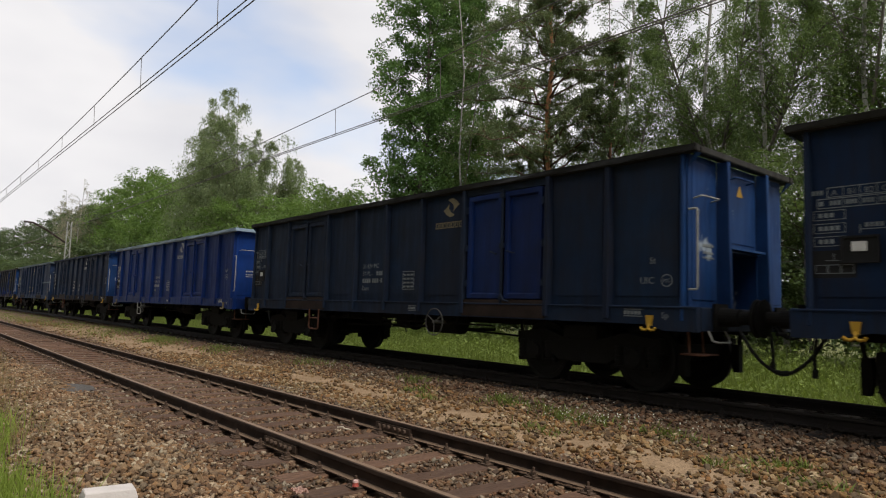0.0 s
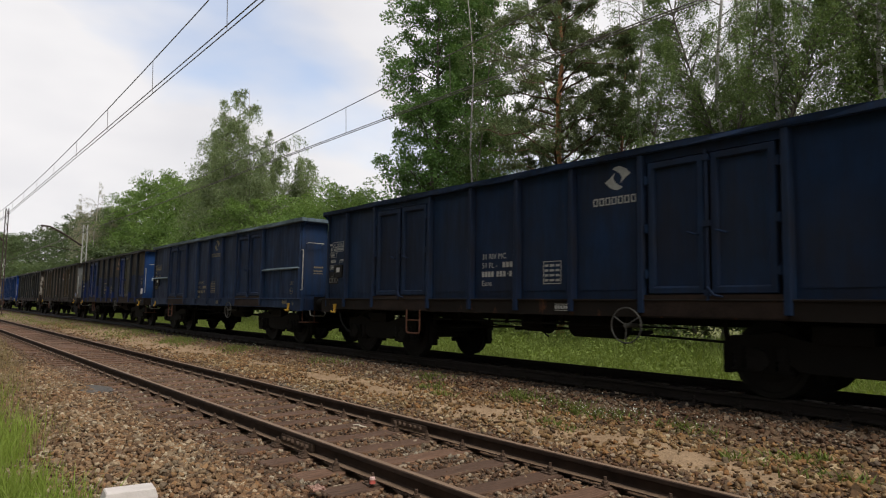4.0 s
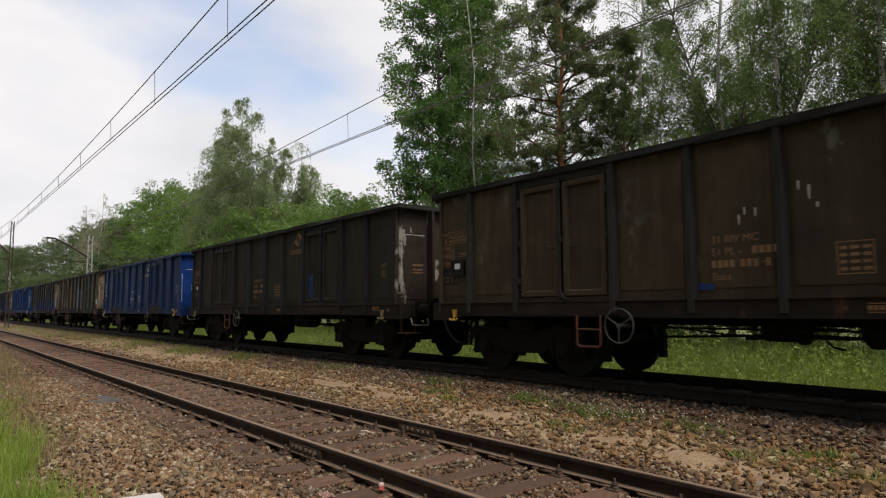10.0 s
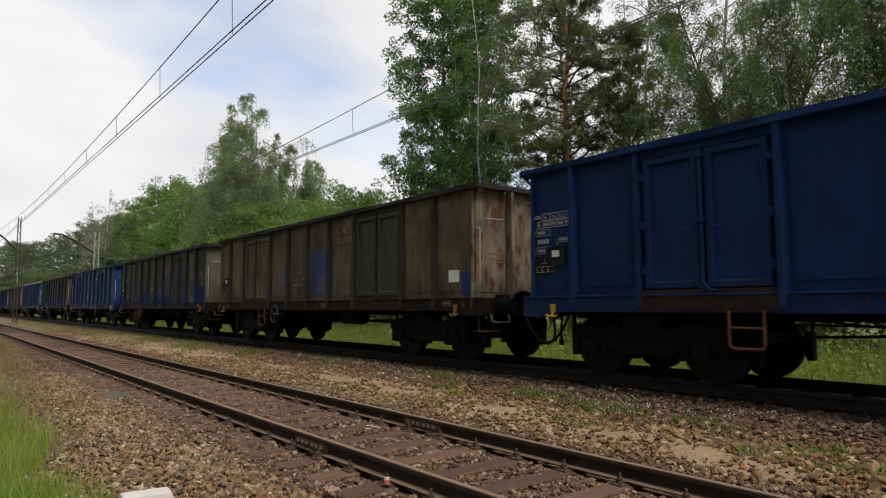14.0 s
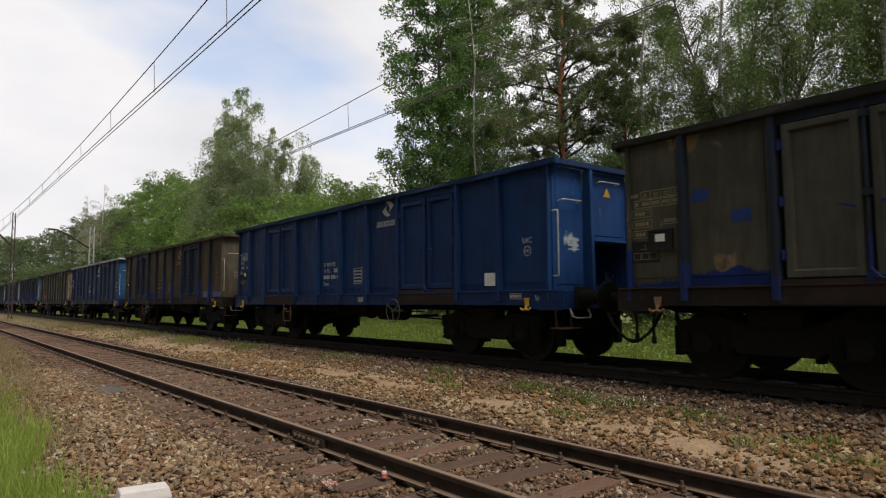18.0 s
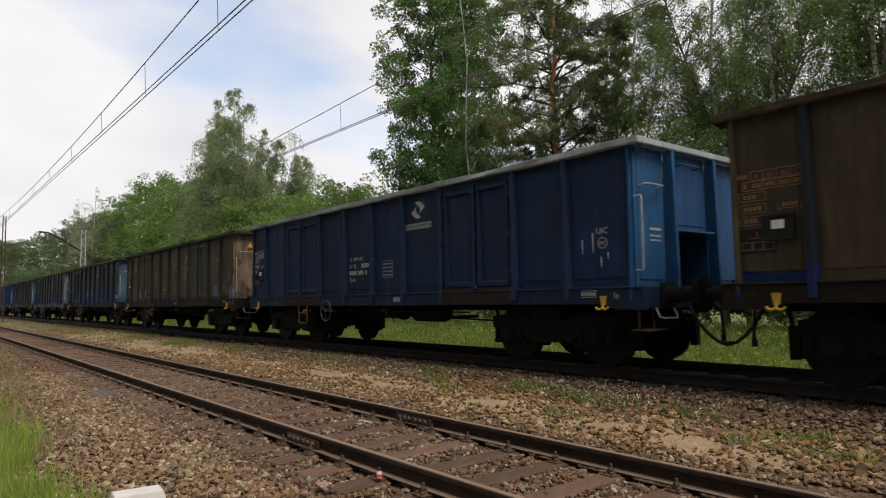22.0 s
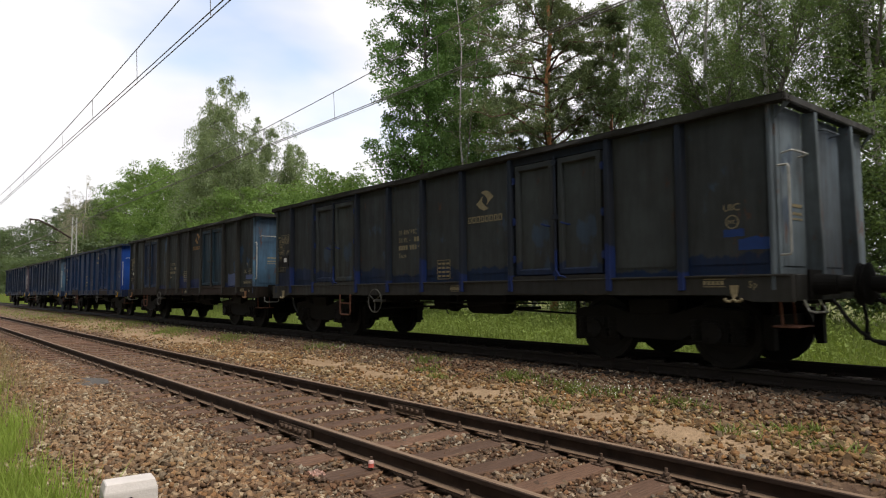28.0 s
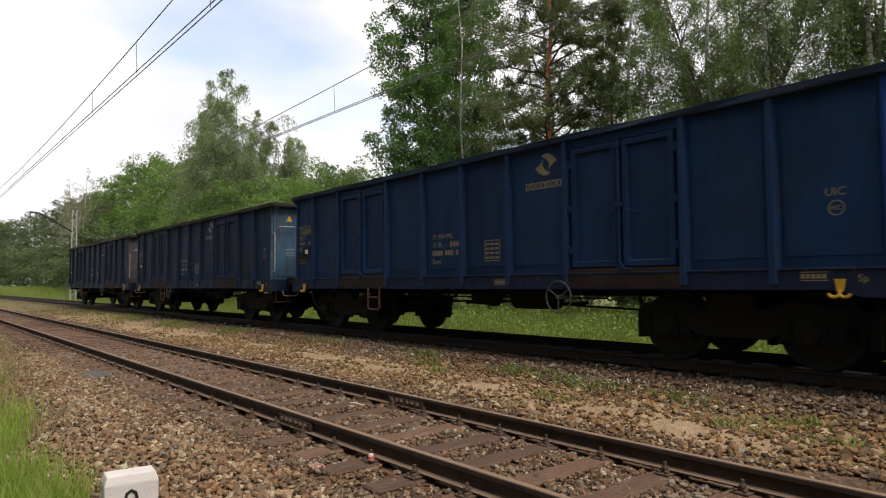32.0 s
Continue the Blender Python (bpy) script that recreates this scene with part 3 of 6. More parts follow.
def step_bm(bm):
    """Shunter's step under the beam."""
    tube(bm, [(-0.22, -1.24, 0.88), (-0.20, -1.24, 0.60), (-0.18, -1.24, 0.58)], 0.016)
    tube(bm, [(-0.22, -0.90, 0.88), (-0.20, -0.90, 0.60), (-0.18, -0.90, 0.58)], 0.016)
    box(bm, -0.30, -0.02, -1.28, -0.86, 0.57, 0.59)


def shunter_rail_bm(bm):
    tube(bm, [(0.0, -1.15, 0.88), (0.05, -1.15, 0.76), (0.10, -1.10, 0.74), (0.10, -0.8, 0.74), (0.05, -0.74, 0.80), (0.0, -0.74, 0.88)], 0.013)


def hook_bm(bm):
    """Tow hook under the sole bar."""
    prism(bm, [(-0.05, 1.05), (-0.03, 0.92), (0.03, 0.92), (0.05, 1.05)], -1.43, -1.395)
    tube(bm, [(0, -1.42, 0.95), (0, -1.44, 0.885), (-0.04, -1.45, 0.86), (-0.085, -1.45, 0.868), (-0.105, -1.45, 0.895)], 0.017)
    tube(bm, [(0, -1.44, 0.885), (0.04, -1.45, 0.86), (0.085, -1.45, 0.868), (0.105, -1.45, 0.895)], 0.017)


def ring_pts(r, n=24):
    return [(r * math.cos(k * math.tau / n), 0, r * math.sin(k * math.tau / n)) for k in range(n + 1)]


def hand_wheel_bm(bm):
    tube(bm, ring_pts(0.235), 0.010, 6)
    for k in range(3):
        a = math.tau * (k / 3 + 0.08)
        tube(bm, [(0, 0, 0), (0.235 * math.cos(a), 0, 0.235 * math.sin(a))], 0.009)
    cyl(bm, (0, -0.02, 0), (0, 0.25, 0), 0.03)


def ladder_bm(bm):
    """Bent stirrup step under the body."""
    tube(bm, [(-0.21, 0.02, 0.28), (-0.21, -0.03, 0.22), (-0.21, -0.03, -0.15), (-0.19, -0.03, -0.19), (-0.15, -0.03, -0.205), (0.15, -0.03, -0.205), (0.19, -0.03, -0.19), (0.21, -0.03, -0.15), (0.21, -0.03, 0.22), (0.21, 0.02, 0.28)], 0.018, 7)


def rung_bm(bm):
    cyl(bm, (-0.21, -0.03, 0), (0.21, -0.03, 0), 0.014, seg=6)


def wheelset_bm(bm):
    for s in (-1, 1):
        prof = [(0.10, 0.055), (0.10, 0.10), (0.045, 0.13), (0.03, 0.28), (0.05, 0.385), (0.066, 0.40), (0.066, 0.46), (-0.04, 0.465), (-0.068, 0.485), (-0.07, 0.40), (-0.045, 0.385), (-0.005, 0.28), (-0.03, 0.13), (-0.09, 0.10), (-0.09, 0.055)]
        seg = 20
        rings = [[bm.verts.new((r * math.cos(k * math.tau / seg), s * (0.75 + d), r * math.sin(k * math.tau / seg))) for k in range(seg)] for d, r in prof]
        for u, w in zip(rings, rings[1:] + rings[:1]):
            for k in range(seg):
                bm.faces.new((u[k], u[(k + 1) % seg], w[(k + 1) % seg], w[k]))
        for k in range(4):
            a = k * math.tau / 4
            cyl(bm, (0.2 * math.cos(a), s * 0.76, 0.2 * math.sin(a)), (0.2 * math.cos(a), s * 0.80, 0.2 * math.sin(a)), 0.035, seg=8)
    cyl(bm, (0, -1.02, 0), (0, 1.02, 0), 0.075, seg=14)


def bogie_side_bm(bm):
    """Cast side frame of a bogie, near side."""
    prism(bm, [(-1.28, 0.74), (-1.28, 0.56), (-1.15, 0.46), (-0.62, 0.46), (-0.42, 0.34), (0.42, 0.34), (0.62, 0.46), (1.15, 0.46), (1.28, 0.56), (1.28, 0.74), (0.7, 0.80), (0.35, 0.68), (-0.35, 0.68), (-0.7, 0.80)], -1.06, -0.93)
    box(bm, -0.30, 0.30, -1.12, -0.90, 0.68, 0.88)
    for s in (-1, 1):
        for q in (-1, 1):
            cyl(bm, (s * 0.9 + q * 0.26, -1.0, 0.36), (s * 0.9 + q * 0.26, -1.0, 0.62), 0.085, seg=12)
            for z in (0.40, 0.46, 0.52, 0.58):
                cyl(bm, (s * 0.9 + q * 0.26, -1.0, z), (s * 0.9 + q * 0.26, -1.0, z + 0.025), 0.10, seg=12)
    bevelled_edges = [e for e in bm.edges if e.calc_length() > 0.3]
    bmesh.ops.bevel(bm, geom=bevelled_edges, offset=0.012, affect='EDGES', clamp_overlap=True)


def axlebox_bm(bm):
    box(bm, -0.17, 0.17, -1.10, -0.90, -0.14, 0.16)
    box(bm, -0.38, 0.38, -1.06, -0.94, -0.16, -0.10)
    bevelled(bm, 0.02, 2)
    cyl(bm, (0, -1.14, 0), (0, -1.10, 0), 0.125, 0.135, 16)
    for k in range(4):
        a = math.tau * (k / 4 + 0.125)
        cyl(bm, (0.095 * math.cos(a), -1.155, 0.095 * math.sin(a)), (0.095 * math.cos(a), -1.13, 0.095 * math.sin(a)), 0.016, seg=6)


def bogie_beam_bm(bm):
    box(bm, -0.28, 0.28, -0.92, 0.92, 0.44, 0.72)
    bevelled(bm, 0.02)


def headstock_bm(bm):
    box(bm, -0.04, 0.04, -0.92, 0.92, 0.52, 0.66)
    bevelled(bm, 0.01)


def pivot_bm(bm):
    cyl(bm, (0, 0, 0.72), (0, 0, 0.98), 0.2, seg=16)


def brake_shoe_bm(bm):
    prism(bm, [(-0.05, -0.20), (0.04, -0.20), (0.08, 0), (0.05, 0.2), (-0.05, 0.2)], -0.80, -0.68)
    tube(bm, [(-0.02, -0.74, 0.18), (-0.06, -0.74, 0.42)], 0.03)


def reservoir_bm(bm):
    cyl(bm, (-0.45, 0, 0), (0.45, 0, 0), 0.19, seg=18)
    for s in (-1, 1):
        cyl(bm, (s * 0.45, 0, 0), (s * 0.52, 0, 0), 0.19, 0.11, seg=18)
        box(bm, s * 0.3 - 0.03, s * 0.3 + 0.03, -0.03, 0.03, 0.18, 0.32)


def cylinder_bm(bm):
    cyl(bm, (0, 0, 0), (0.42, 0, 0), 0.17, seg=16)
    cyl(bm, (0.42, 0, 0), (0.5, 0, 0), 0.20, seg=16)
    tube(bm, [(0.5, 0, 0), (0.95, 0, -0.02)], 0.025)
    box(bm, 0.1, 0.25, -0.04, 0.04, 0.15, 0.32)


def rigging_bm(bm):
    """Brake rods and levers between the bogies."""
    tube(bm, [(-9.4, -0.45, 0.62), (-6.9, -0.42, 0.72), (-3.6, -0.45, 0.62)], 0.018)
    tube(bm, [(-9.2, -1.12, 0.80), (-3.8, -1.12, 0.80)], 0.013)
    tube(bm, [(-8.9, -0.9, 0.86), (-7.6, -0.85, 0.72), (-6.2, -0.9, 0.70), (-5.0, -1.0, 0.78)], 0.012)
    for x in (-8.3, -7.1, -5.9, -4.7):
        box(bm, x - 0.02, x + 0.02, -1.15, -1.09, 0.78, 0.97)
    for x in (-7.5, -5.4):
        box(bm, x - 0.03, x + 0.03, -0.5, 0.5, 0.64, 0.70)
    tube(bm, [(-6.4, -1.0, 0.72), (-6.25, -1.1, 0.62), (-6.1, -1.2, 0.60)], 0.014)


TEXTS = {}


def text_mesh(words, size):
    """Flat lettering that reads from the near side of the track."""
    if (words, size) not in TEXTS:
        cu = bpy.data.curves.new("marking", 'FONT')
        cu.body, cu.size, cu.resolution_u = words, size, 2
        cu.extrude = 0.001
        ob = bpy.data.objects.new("marking", cu)
        scene.collection.objects.link(ob)
        bpy.context.view_layer.update()
        me = bpy.data.meshes.new_from_object(ob.evaluated_get(bpy.context.evaluated_depsgraph_get()))
        bpy.data.objects.remove(ob)
        me.materials.clear()
        me.materials.append(None)
        TEXTS[(words, size)] = me
    return TEXTS[(words, size)]


def bars_mesh(key, bars):
    """Plain bars (x0, x1, z0, z1) in one marking."""
    def build(bm):
        for x0, x1, z0, z1 in bars:
            box(bm, x0, x1, -0.0025, 0.0, z0, z1)
    return shared(key, build)


def row_of_bars(n, w, h, gap, z=0.0):
    return [(k * (w + gap), k * (w + gap) + w, z, z + h) for k in range(n)]


def emblem_bm(bm):
    """Two pointed hooks turned about an open diamond."""
    half = ((-0.086, 0.135), (-0.045, 0.160), (0.030, 0.168), (0.120, 0.130), (0.213, 0.045), (0.135, -0.005), (0.045, -0.079), (0.066, -0.030), (0.069, 0.010), (0.035, 0.060), (-0.010, 0.093))
    for s in (-1, 1):
        prism(bm, [(s * a, s * b) for a, b in half], -0.003, 0.0)


def name_bars():
    """Eight open frames in a row, in place of the company's name."""
    out = []
    for k in range(8):
        x = -0.42 + k * 0.106
        out += outline(x, x + 0.082, -0.365, -0.255, 0.019)
    return out


def grid_bars():
    out = [(0, 0.36, 0, 0.012), (0, 0.36, 0.338, 0.35), (0, 0.012, 0, 0.35), (0.348, 0.36, 0, 0.35)]
    for k in range(4):
        out += [(0.03, 0.10, 0.04 + k * 0.075, 0.075 + k * 0.075), (0.13, 0.22, 0.04 + k * 0.075, 0.075 + k * 0.075), (0.25, 0.33, 0.04 + k * 0.075, 0.075 + k * 0.075)]
    return out


def outline(x0, x1, z0, z1, t=0.009):
    return [(x0, x1, z1 - t, z1), (x0, x1, z0, z0 + t), (x0, x0 + t, z0 + t, z1 - t), (x1 - t, x1, z0 + t, z1 - t)]


def load_table_bars():
    """Ruled load table: four columns over a row of small figures."""
    out = outline(0.10, 0.72, 0.115, 0.225) + outline(0.0, 0.72, 0.0, 0.108)
    for k in (1, 2, 3):
        out.append((0.10 + k * 0.155 - 0.004, 0.10 + k * 0.155 + 0.004, 0.009, 0.216))
    out += [(0.02, 0.06, 0.03, 0.08)] + [(0.125 + k * 0.155 + j * 0.038, 0.15 + k * 0.155 + j * 0.038, 0.03, 0.08) for k in range(4) for j in range(3)]
    out += [(-0.09 + k * 0.04, -0.062 + k * 0.04, 0.15, 0.20) for k in range(4)]
    return out


def boxed_bars(n):
    def rows():
        return outline(0.0, 0.31, 0.0, 0.105, 0.007) + [(0.05 + k * 0.055, 0.088 + k * 0.055, 0.028, 0.076) for k in range(n)]
    return rows()


def span_bars():
    return [(0, 0.008, 0, 0.09), (0.252, 0.26, 0, 0.09), (0.008, 0.252, 0.035, 0.043)] + [(0.05 + k * 0.045, 0.08 + k * 0.045, 0.06, 0.105) for k in range(4)]


def cell_bars():
    return outline(0, 0.12, 0, 0.095, 0.007) + outline(0.125, 0.245, 0, 0.095, 0.007) + outline(0.25, 0.37, 0, 0.095, 0.007) + [(0.10, 0.27, 0.135, 0.142), (0.18, 0.188, 0.142, 0.21)]


def label_holder_bm(bm):
    """Shallow framed box on the sheet."""
    box(bm, -0.165, 0.165, -0.042, 0.0, 0.0, 0.26)
    for x0, x1, z0, z1 in ((-0.18, -0.155, -0.012, 0.272), (0.155, 0.18, -0.012, 0.272), (-0.155, 0.155, 0.25, 0.272), (-0.155, 0.155, -0.012, 0.012)):
        box(bm, x0, x1, -0.056, -0.001, z0, z1)


def ring_mark_bm(bm):
    seg = 28
    for r0, r1 in ((0.070, 0.082),):
        a = [bm.verts.new((r0 * math.cos(k * math.tau / seg), 0, r0 * math.sin(k * math.tau / seg))) for k in range(seg)]
        b = [bm.verts.new((r1 * math.cos(k * math.tau / seg), 0, r1 * math.sin(k * math.tau / seg))) for k in range(seg)]
        for k in range(seg):
            bm.faces.new((a[k], a[(k + 1) % seg], b[(k + 1) % seg], b[k]))


def warning_bm(bm):
    prism(bm, [(-0.09, 0), (0.09, 0), (0, 0.16)], -0.003, 0)


WHEELSETS = []
WAGONS = []
FACE = pose(0, 0, 0, 90, 0, 0)          # lettering laid on the side


def build_wagon(spec, label):
    """An open goods wagon: x runs back from its leading corner, z up from the rail."""
    w = new("gondola_wagon")
    tagged(w, label, "goods wagon", "wagons of the goods train")
    side, posts, doors, chord, end = spec["side"], spec["posts"], spec["doors"], spec["chord"], spec["end"]
    sole = spec.get("sole", posts)
    turn = pose(-LEN, 0, 0, 0, 0, 180)      # far side and rear end
    for m in (None, turn):
        far = m is not None
        for k, (a, b) in enumerate(BAYS):
            piece("side_panel", shared("bay_%d" % k, bay_bm(a, b)), side, w, m=m)
        for k, x in enumerate(POSTS):
            if spec.get("ledges") and k in (0, 8):
                piece("seam_strip", shared("seam_strip", lambda bm: box(bm, -0.05, 0.05, -SHEET - 0.004, -SHEET + 0.027, 1.172, 3.112)), side, w, m=(m or Matrix()) @ pose(-x, 0, 0))
                continue
            me = shared("side_post", post_bm(0.99, 3.105))
            piece("side_post", me, posts, w, m=(m or Matrix()) @ pose(-x, 0, 0))
        for x in (0.215, 12.785):
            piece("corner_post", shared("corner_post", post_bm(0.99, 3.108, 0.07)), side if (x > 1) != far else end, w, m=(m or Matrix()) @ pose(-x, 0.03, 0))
        for k, (a, b) in enumerate(DOORS):
            d = piece("door", shared("door_leaf", door_bm(0.86)), doors[k], w, m=(m or Matrix()) @ pose(-(a + b) / 2 + (-0.032 if k % 2 == 0 else 0.032), 0, 0))
            piece("door_frame", shared("door_frame", door_frame_bm(0.80)), doors[k], d)
            for z in (1.5, 2.1, 2.75):
                piece("hinge", shared("hinge", hinge_bm), posts, d, m=pose(0.425 if k % 2 == 0 else -0.425, 0, z))
            piece("latch", shared("latch", latch_bm), posts, d, m=pose(-0.25 if k % 2 == 0 else 0.25, 0, 1.98))
        for x in (3.36, 9.87):
            # added black sheet behind the doors, stands in for shade in their gaps
            piece("door_pocket", shared("door_pocket", lambda bm: box(bm, -0.93, 0.93, -SHEET + 0.045, -SHEET + 0.06, 1.17, 3.11)), M_BLACK, w, m=(m or Matrix()) @ pose(-x, 0, 0))
            piece("locking_bar", shared("locking_bar", lock_bm), posts, w, m=(m or Matrix()) @ pose(-x, 0, 0))
        for x0 in (3.36, 9.87):
            piece("door_header", shared("door_header", lambda bm: box(bm, -0.92, 0.92, -SHEET - 0.03, -SHEET + 0.035, 2.995, 3.110)), posts, w, m=(m or Matrix()) @ pose(-x0, 0, 0))
            piece("door_sill", shared("door_sill", lambda bm: box(bm, -0.93, 0.93, -1.408, -SHEET + 0.02, 0.955, 1.228)), spec.get("sill", M_RUSTSILL), w, m=(m or Matrix()) @ pose(-x0, 0, 0))
        piece("top_chord", shared("top_chord", chord_bm), chord, w, m=m)
        piece("end_chord", shared("end_chord", end_chord_bm), chord, w, m=m)
        for s in (-1, 1):
            piece("corner_gusset", shared("corner_gusset_%d" % s, gusset_bm(s)), end, w, m=m)
        piece("sole_bar", shared("sole_bar", sole_bm), sole, w, m=m)
        for s in (-1, 1):
            y0, y1 = (-1.34, -0.62) if s < 0 else (0.62, 1.34)
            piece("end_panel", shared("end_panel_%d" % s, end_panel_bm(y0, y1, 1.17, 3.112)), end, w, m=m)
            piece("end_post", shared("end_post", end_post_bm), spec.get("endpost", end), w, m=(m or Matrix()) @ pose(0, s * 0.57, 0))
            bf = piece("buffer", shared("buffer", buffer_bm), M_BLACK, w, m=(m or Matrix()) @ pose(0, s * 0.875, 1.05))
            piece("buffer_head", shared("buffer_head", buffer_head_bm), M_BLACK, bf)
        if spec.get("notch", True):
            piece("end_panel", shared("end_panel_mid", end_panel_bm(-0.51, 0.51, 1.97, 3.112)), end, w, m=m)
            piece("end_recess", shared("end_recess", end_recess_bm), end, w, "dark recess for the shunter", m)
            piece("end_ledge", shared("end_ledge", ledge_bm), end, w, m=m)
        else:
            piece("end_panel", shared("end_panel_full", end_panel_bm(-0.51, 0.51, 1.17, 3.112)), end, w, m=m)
        piece("buffer_beam", shared("buffer_beam", beam_bm), spec.get("beam", sole), w, m=m)
        piece("coupling", shared("coupling", coupling_bm), M_BLACK, w, m=m)
        piece("brake_hose", shared("brake_hose_%d" % far, hose_bm(0.30 if far else -0.30, 0.03)), M_RUBBER, w, m=m)
        piece("brake_hose", shared("spare_hose", hose_hanging_bm), M_RUBBER, w, m=m)
        piece("grab_handle", shared("grab_upright", grab_upright_bm), M_STEEL, w, m=m)
        piece("grab_handle", shared("grab_low", grab_level_bm(-1.22, -0.78, 2.55)), M_STEEL, w, m=m)
        piece("grab_handle", shared("grab_high", grab_level_bm(-0.30, 0.2, 2.92)), M_STEEL if spec.get("bright") else end, w, m=m)
        piece("shunter_step", shared("shunter_step", step_bm), M_RUSTY, w, m=m)
        piece("shunter_rail", shared("shunter_rail", shunter_rail_bm), M_STEEL, w, m=m)
        for x in (0.66, 12.34):
            piece("tow_hook", shared("tow_hook", hook_bm), spec.get("hook", M_YELLOW), w, m=(m or Matrix()) @ pose(-x, 0, 0))
        wh = piece("hand_wheel", shared("hand_wheel", hand_wheel_bm), spec.get("wheel_mat", M_WHEELGREY), w, "spoked parking brake wheel", (m or Matrix()) @ pose(spec["wheel"], -1.46, 0.82))
        ld = piece("step_ladder", shared("step_ladder", ladder_bm), spec.get("ladder_mat", M_RUSTY), w, m=(m or Matrix()) @ pose(spec.get("ladder", -9.35), -1.38, 0.72))
        for z in (0.04,):
            piece("rung", shared("rung", rung_bm), spec.get("ladder_mat", M_RUSTY), ld, m=pose(0, 0, z))
    piece("floor", shared("wagon_floor", floor_bm), M_RUSTY, w, "rusty steel floor of the empty wagon")
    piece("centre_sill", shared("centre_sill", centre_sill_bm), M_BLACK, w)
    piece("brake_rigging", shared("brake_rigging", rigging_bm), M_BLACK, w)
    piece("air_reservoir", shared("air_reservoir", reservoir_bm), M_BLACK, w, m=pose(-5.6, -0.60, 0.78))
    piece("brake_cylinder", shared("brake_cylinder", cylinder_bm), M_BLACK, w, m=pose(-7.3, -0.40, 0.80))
    for x in (-2.0, -11.0):
        b = new("bogie")
        b.parent = w
        b.location = (x, 0, 0)
        for m in (Matrix(), pose(0, 0, 0, 0, 0, 180)):
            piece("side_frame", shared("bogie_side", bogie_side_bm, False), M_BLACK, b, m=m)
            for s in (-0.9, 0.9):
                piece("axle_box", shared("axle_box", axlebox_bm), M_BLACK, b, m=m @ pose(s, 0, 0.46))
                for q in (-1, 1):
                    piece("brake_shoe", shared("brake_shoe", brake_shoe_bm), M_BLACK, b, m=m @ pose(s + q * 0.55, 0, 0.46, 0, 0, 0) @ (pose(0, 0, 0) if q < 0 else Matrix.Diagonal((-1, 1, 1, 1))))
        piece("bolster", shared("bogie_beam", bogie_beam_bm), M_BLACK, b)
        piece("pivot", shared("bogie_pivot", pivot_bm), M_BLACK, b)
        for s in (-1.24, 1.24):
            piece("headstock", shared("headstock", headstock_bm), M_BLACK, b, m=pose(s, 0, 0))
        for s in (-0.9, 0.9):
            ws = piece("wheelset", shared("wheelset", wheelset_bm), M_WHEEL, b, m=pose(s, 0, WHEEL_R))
            WHEELSETS.append((ws, s))
    # markings
    ink = spec.get("ink", M_WHITE if spec.get("bright") else M_FADED)
    logo = spec.get("logo", M_WHITE if spec.get("bright") else M_FADED)
    y = -SHEET - 0.0135
    lx, lz = spec.get("logo_at", (-4.70, 2.86))
    piece("emblem", shared("emblem", emblem_bm), logo, w, "round two-leaf emblem", pose(lx, y, lz))
    piece("lettering", bars_mesh("name_bars", name_bars()), logo, w, "row of plain bars", pose(lx, y, lz))
    nx, nz = spec.get("number_at", (-7.48, 0.0))
    for z, words in ((1.84, "31 RIV MC"), (1.69, "51 PL -")):
        piece("marking", text_mesh(words, 0.13), ink, w, m=pose(nx, y - 0.001, nz + z) @ FACE)
    piece("marking", bars_mesh("number_bars", row_of_bars(4, 0.055, 0.09, 0.022) + [(0.36 + a, 0.36 + b, c, d) for a, b, c, d in row_of_bars(3, 0.055, 0.09, 0.022)] + [(0.61, 0.64, 0.04, 0.055), (0.66, 0.715, 0, 0.09)]), ink, w, m=pose(nx, y, nz + 1.54))
    piece("marking", bars_mesh("keeper_bars", row_of_bars(4, 0.062, 0.09, 0.022)), ink, w, m=pose(nx + 0.50, y, nz + 1.69))
    piece("marking", text_mesh("Eaos", 0.13), ink, w, m=pose(nx, y - 0.001, nz + 1.39) @ FACE)
    piece("data_panel", bars_mesh("grid_bars", grid_bars()), spec.get("grid", ink), w, m=pose(*spec.get("grid_at", (-6.08, y, 1.40))))
    piece("load_table", bars_mesh("load_table", load_table_bars()), ink, w, m=pose(-12.70, y, 2.24))
    for k, words in enumerate(("A", "B1", "B2", "C")):
        piece("marking", text_mesh(words, 0.085), ink, w, m=pose(-12.56 + k * 0.155, y - 0.001, 2.375) @ FACE)
    for k, z in enumerate((2.115, 1.975, 1.835)):
        if k != 1 or not spec.get("bright"):
            piece("data_panel", bars_mesh("boxed_bars_%d" % (k % 2), boxed_bars(3 + k % 2)), ink, w, m=pose(-12.74, y, z))
        else:
            piece("data_panel", bars_mesh("loose_bars", [(0.05 + q * 0.06, 0.092 + q * 0.06, 0.02, 0.085) for q in range(4)]), ink, w, m=pose(-12.74, y, z))
    piece("data_panel", bars_mesh("span_bars", span_bars()), ink, w, m=pose(-12.30, y, 1.96))
    piece("panel_ground", bars_mesh("panel_ground", [(0, 0.42, 0, 0.29)]), M_SOOT, w, "black painted field behind the markings", pose(-12.76, y + 0.001, 1.50))
    piece("data_panel", bars_mesh("cell_bars", cell_bars()), ink, w, m=pose(-12.73, y - 0.002, 1.545))
    hold = piece("label_holder", shared("label_holder", label_holder_bm), M_SOOT, w, "dark steel holder for the route label", pose(-12.30, -SHEET, 1.66))
    piece("route_label", bars_mesh("route_label", [(-0.07, 0.07, 0.11, 0.21)]), M_CARD, hold, "white paper route label", pose(0, -0.048, 0))
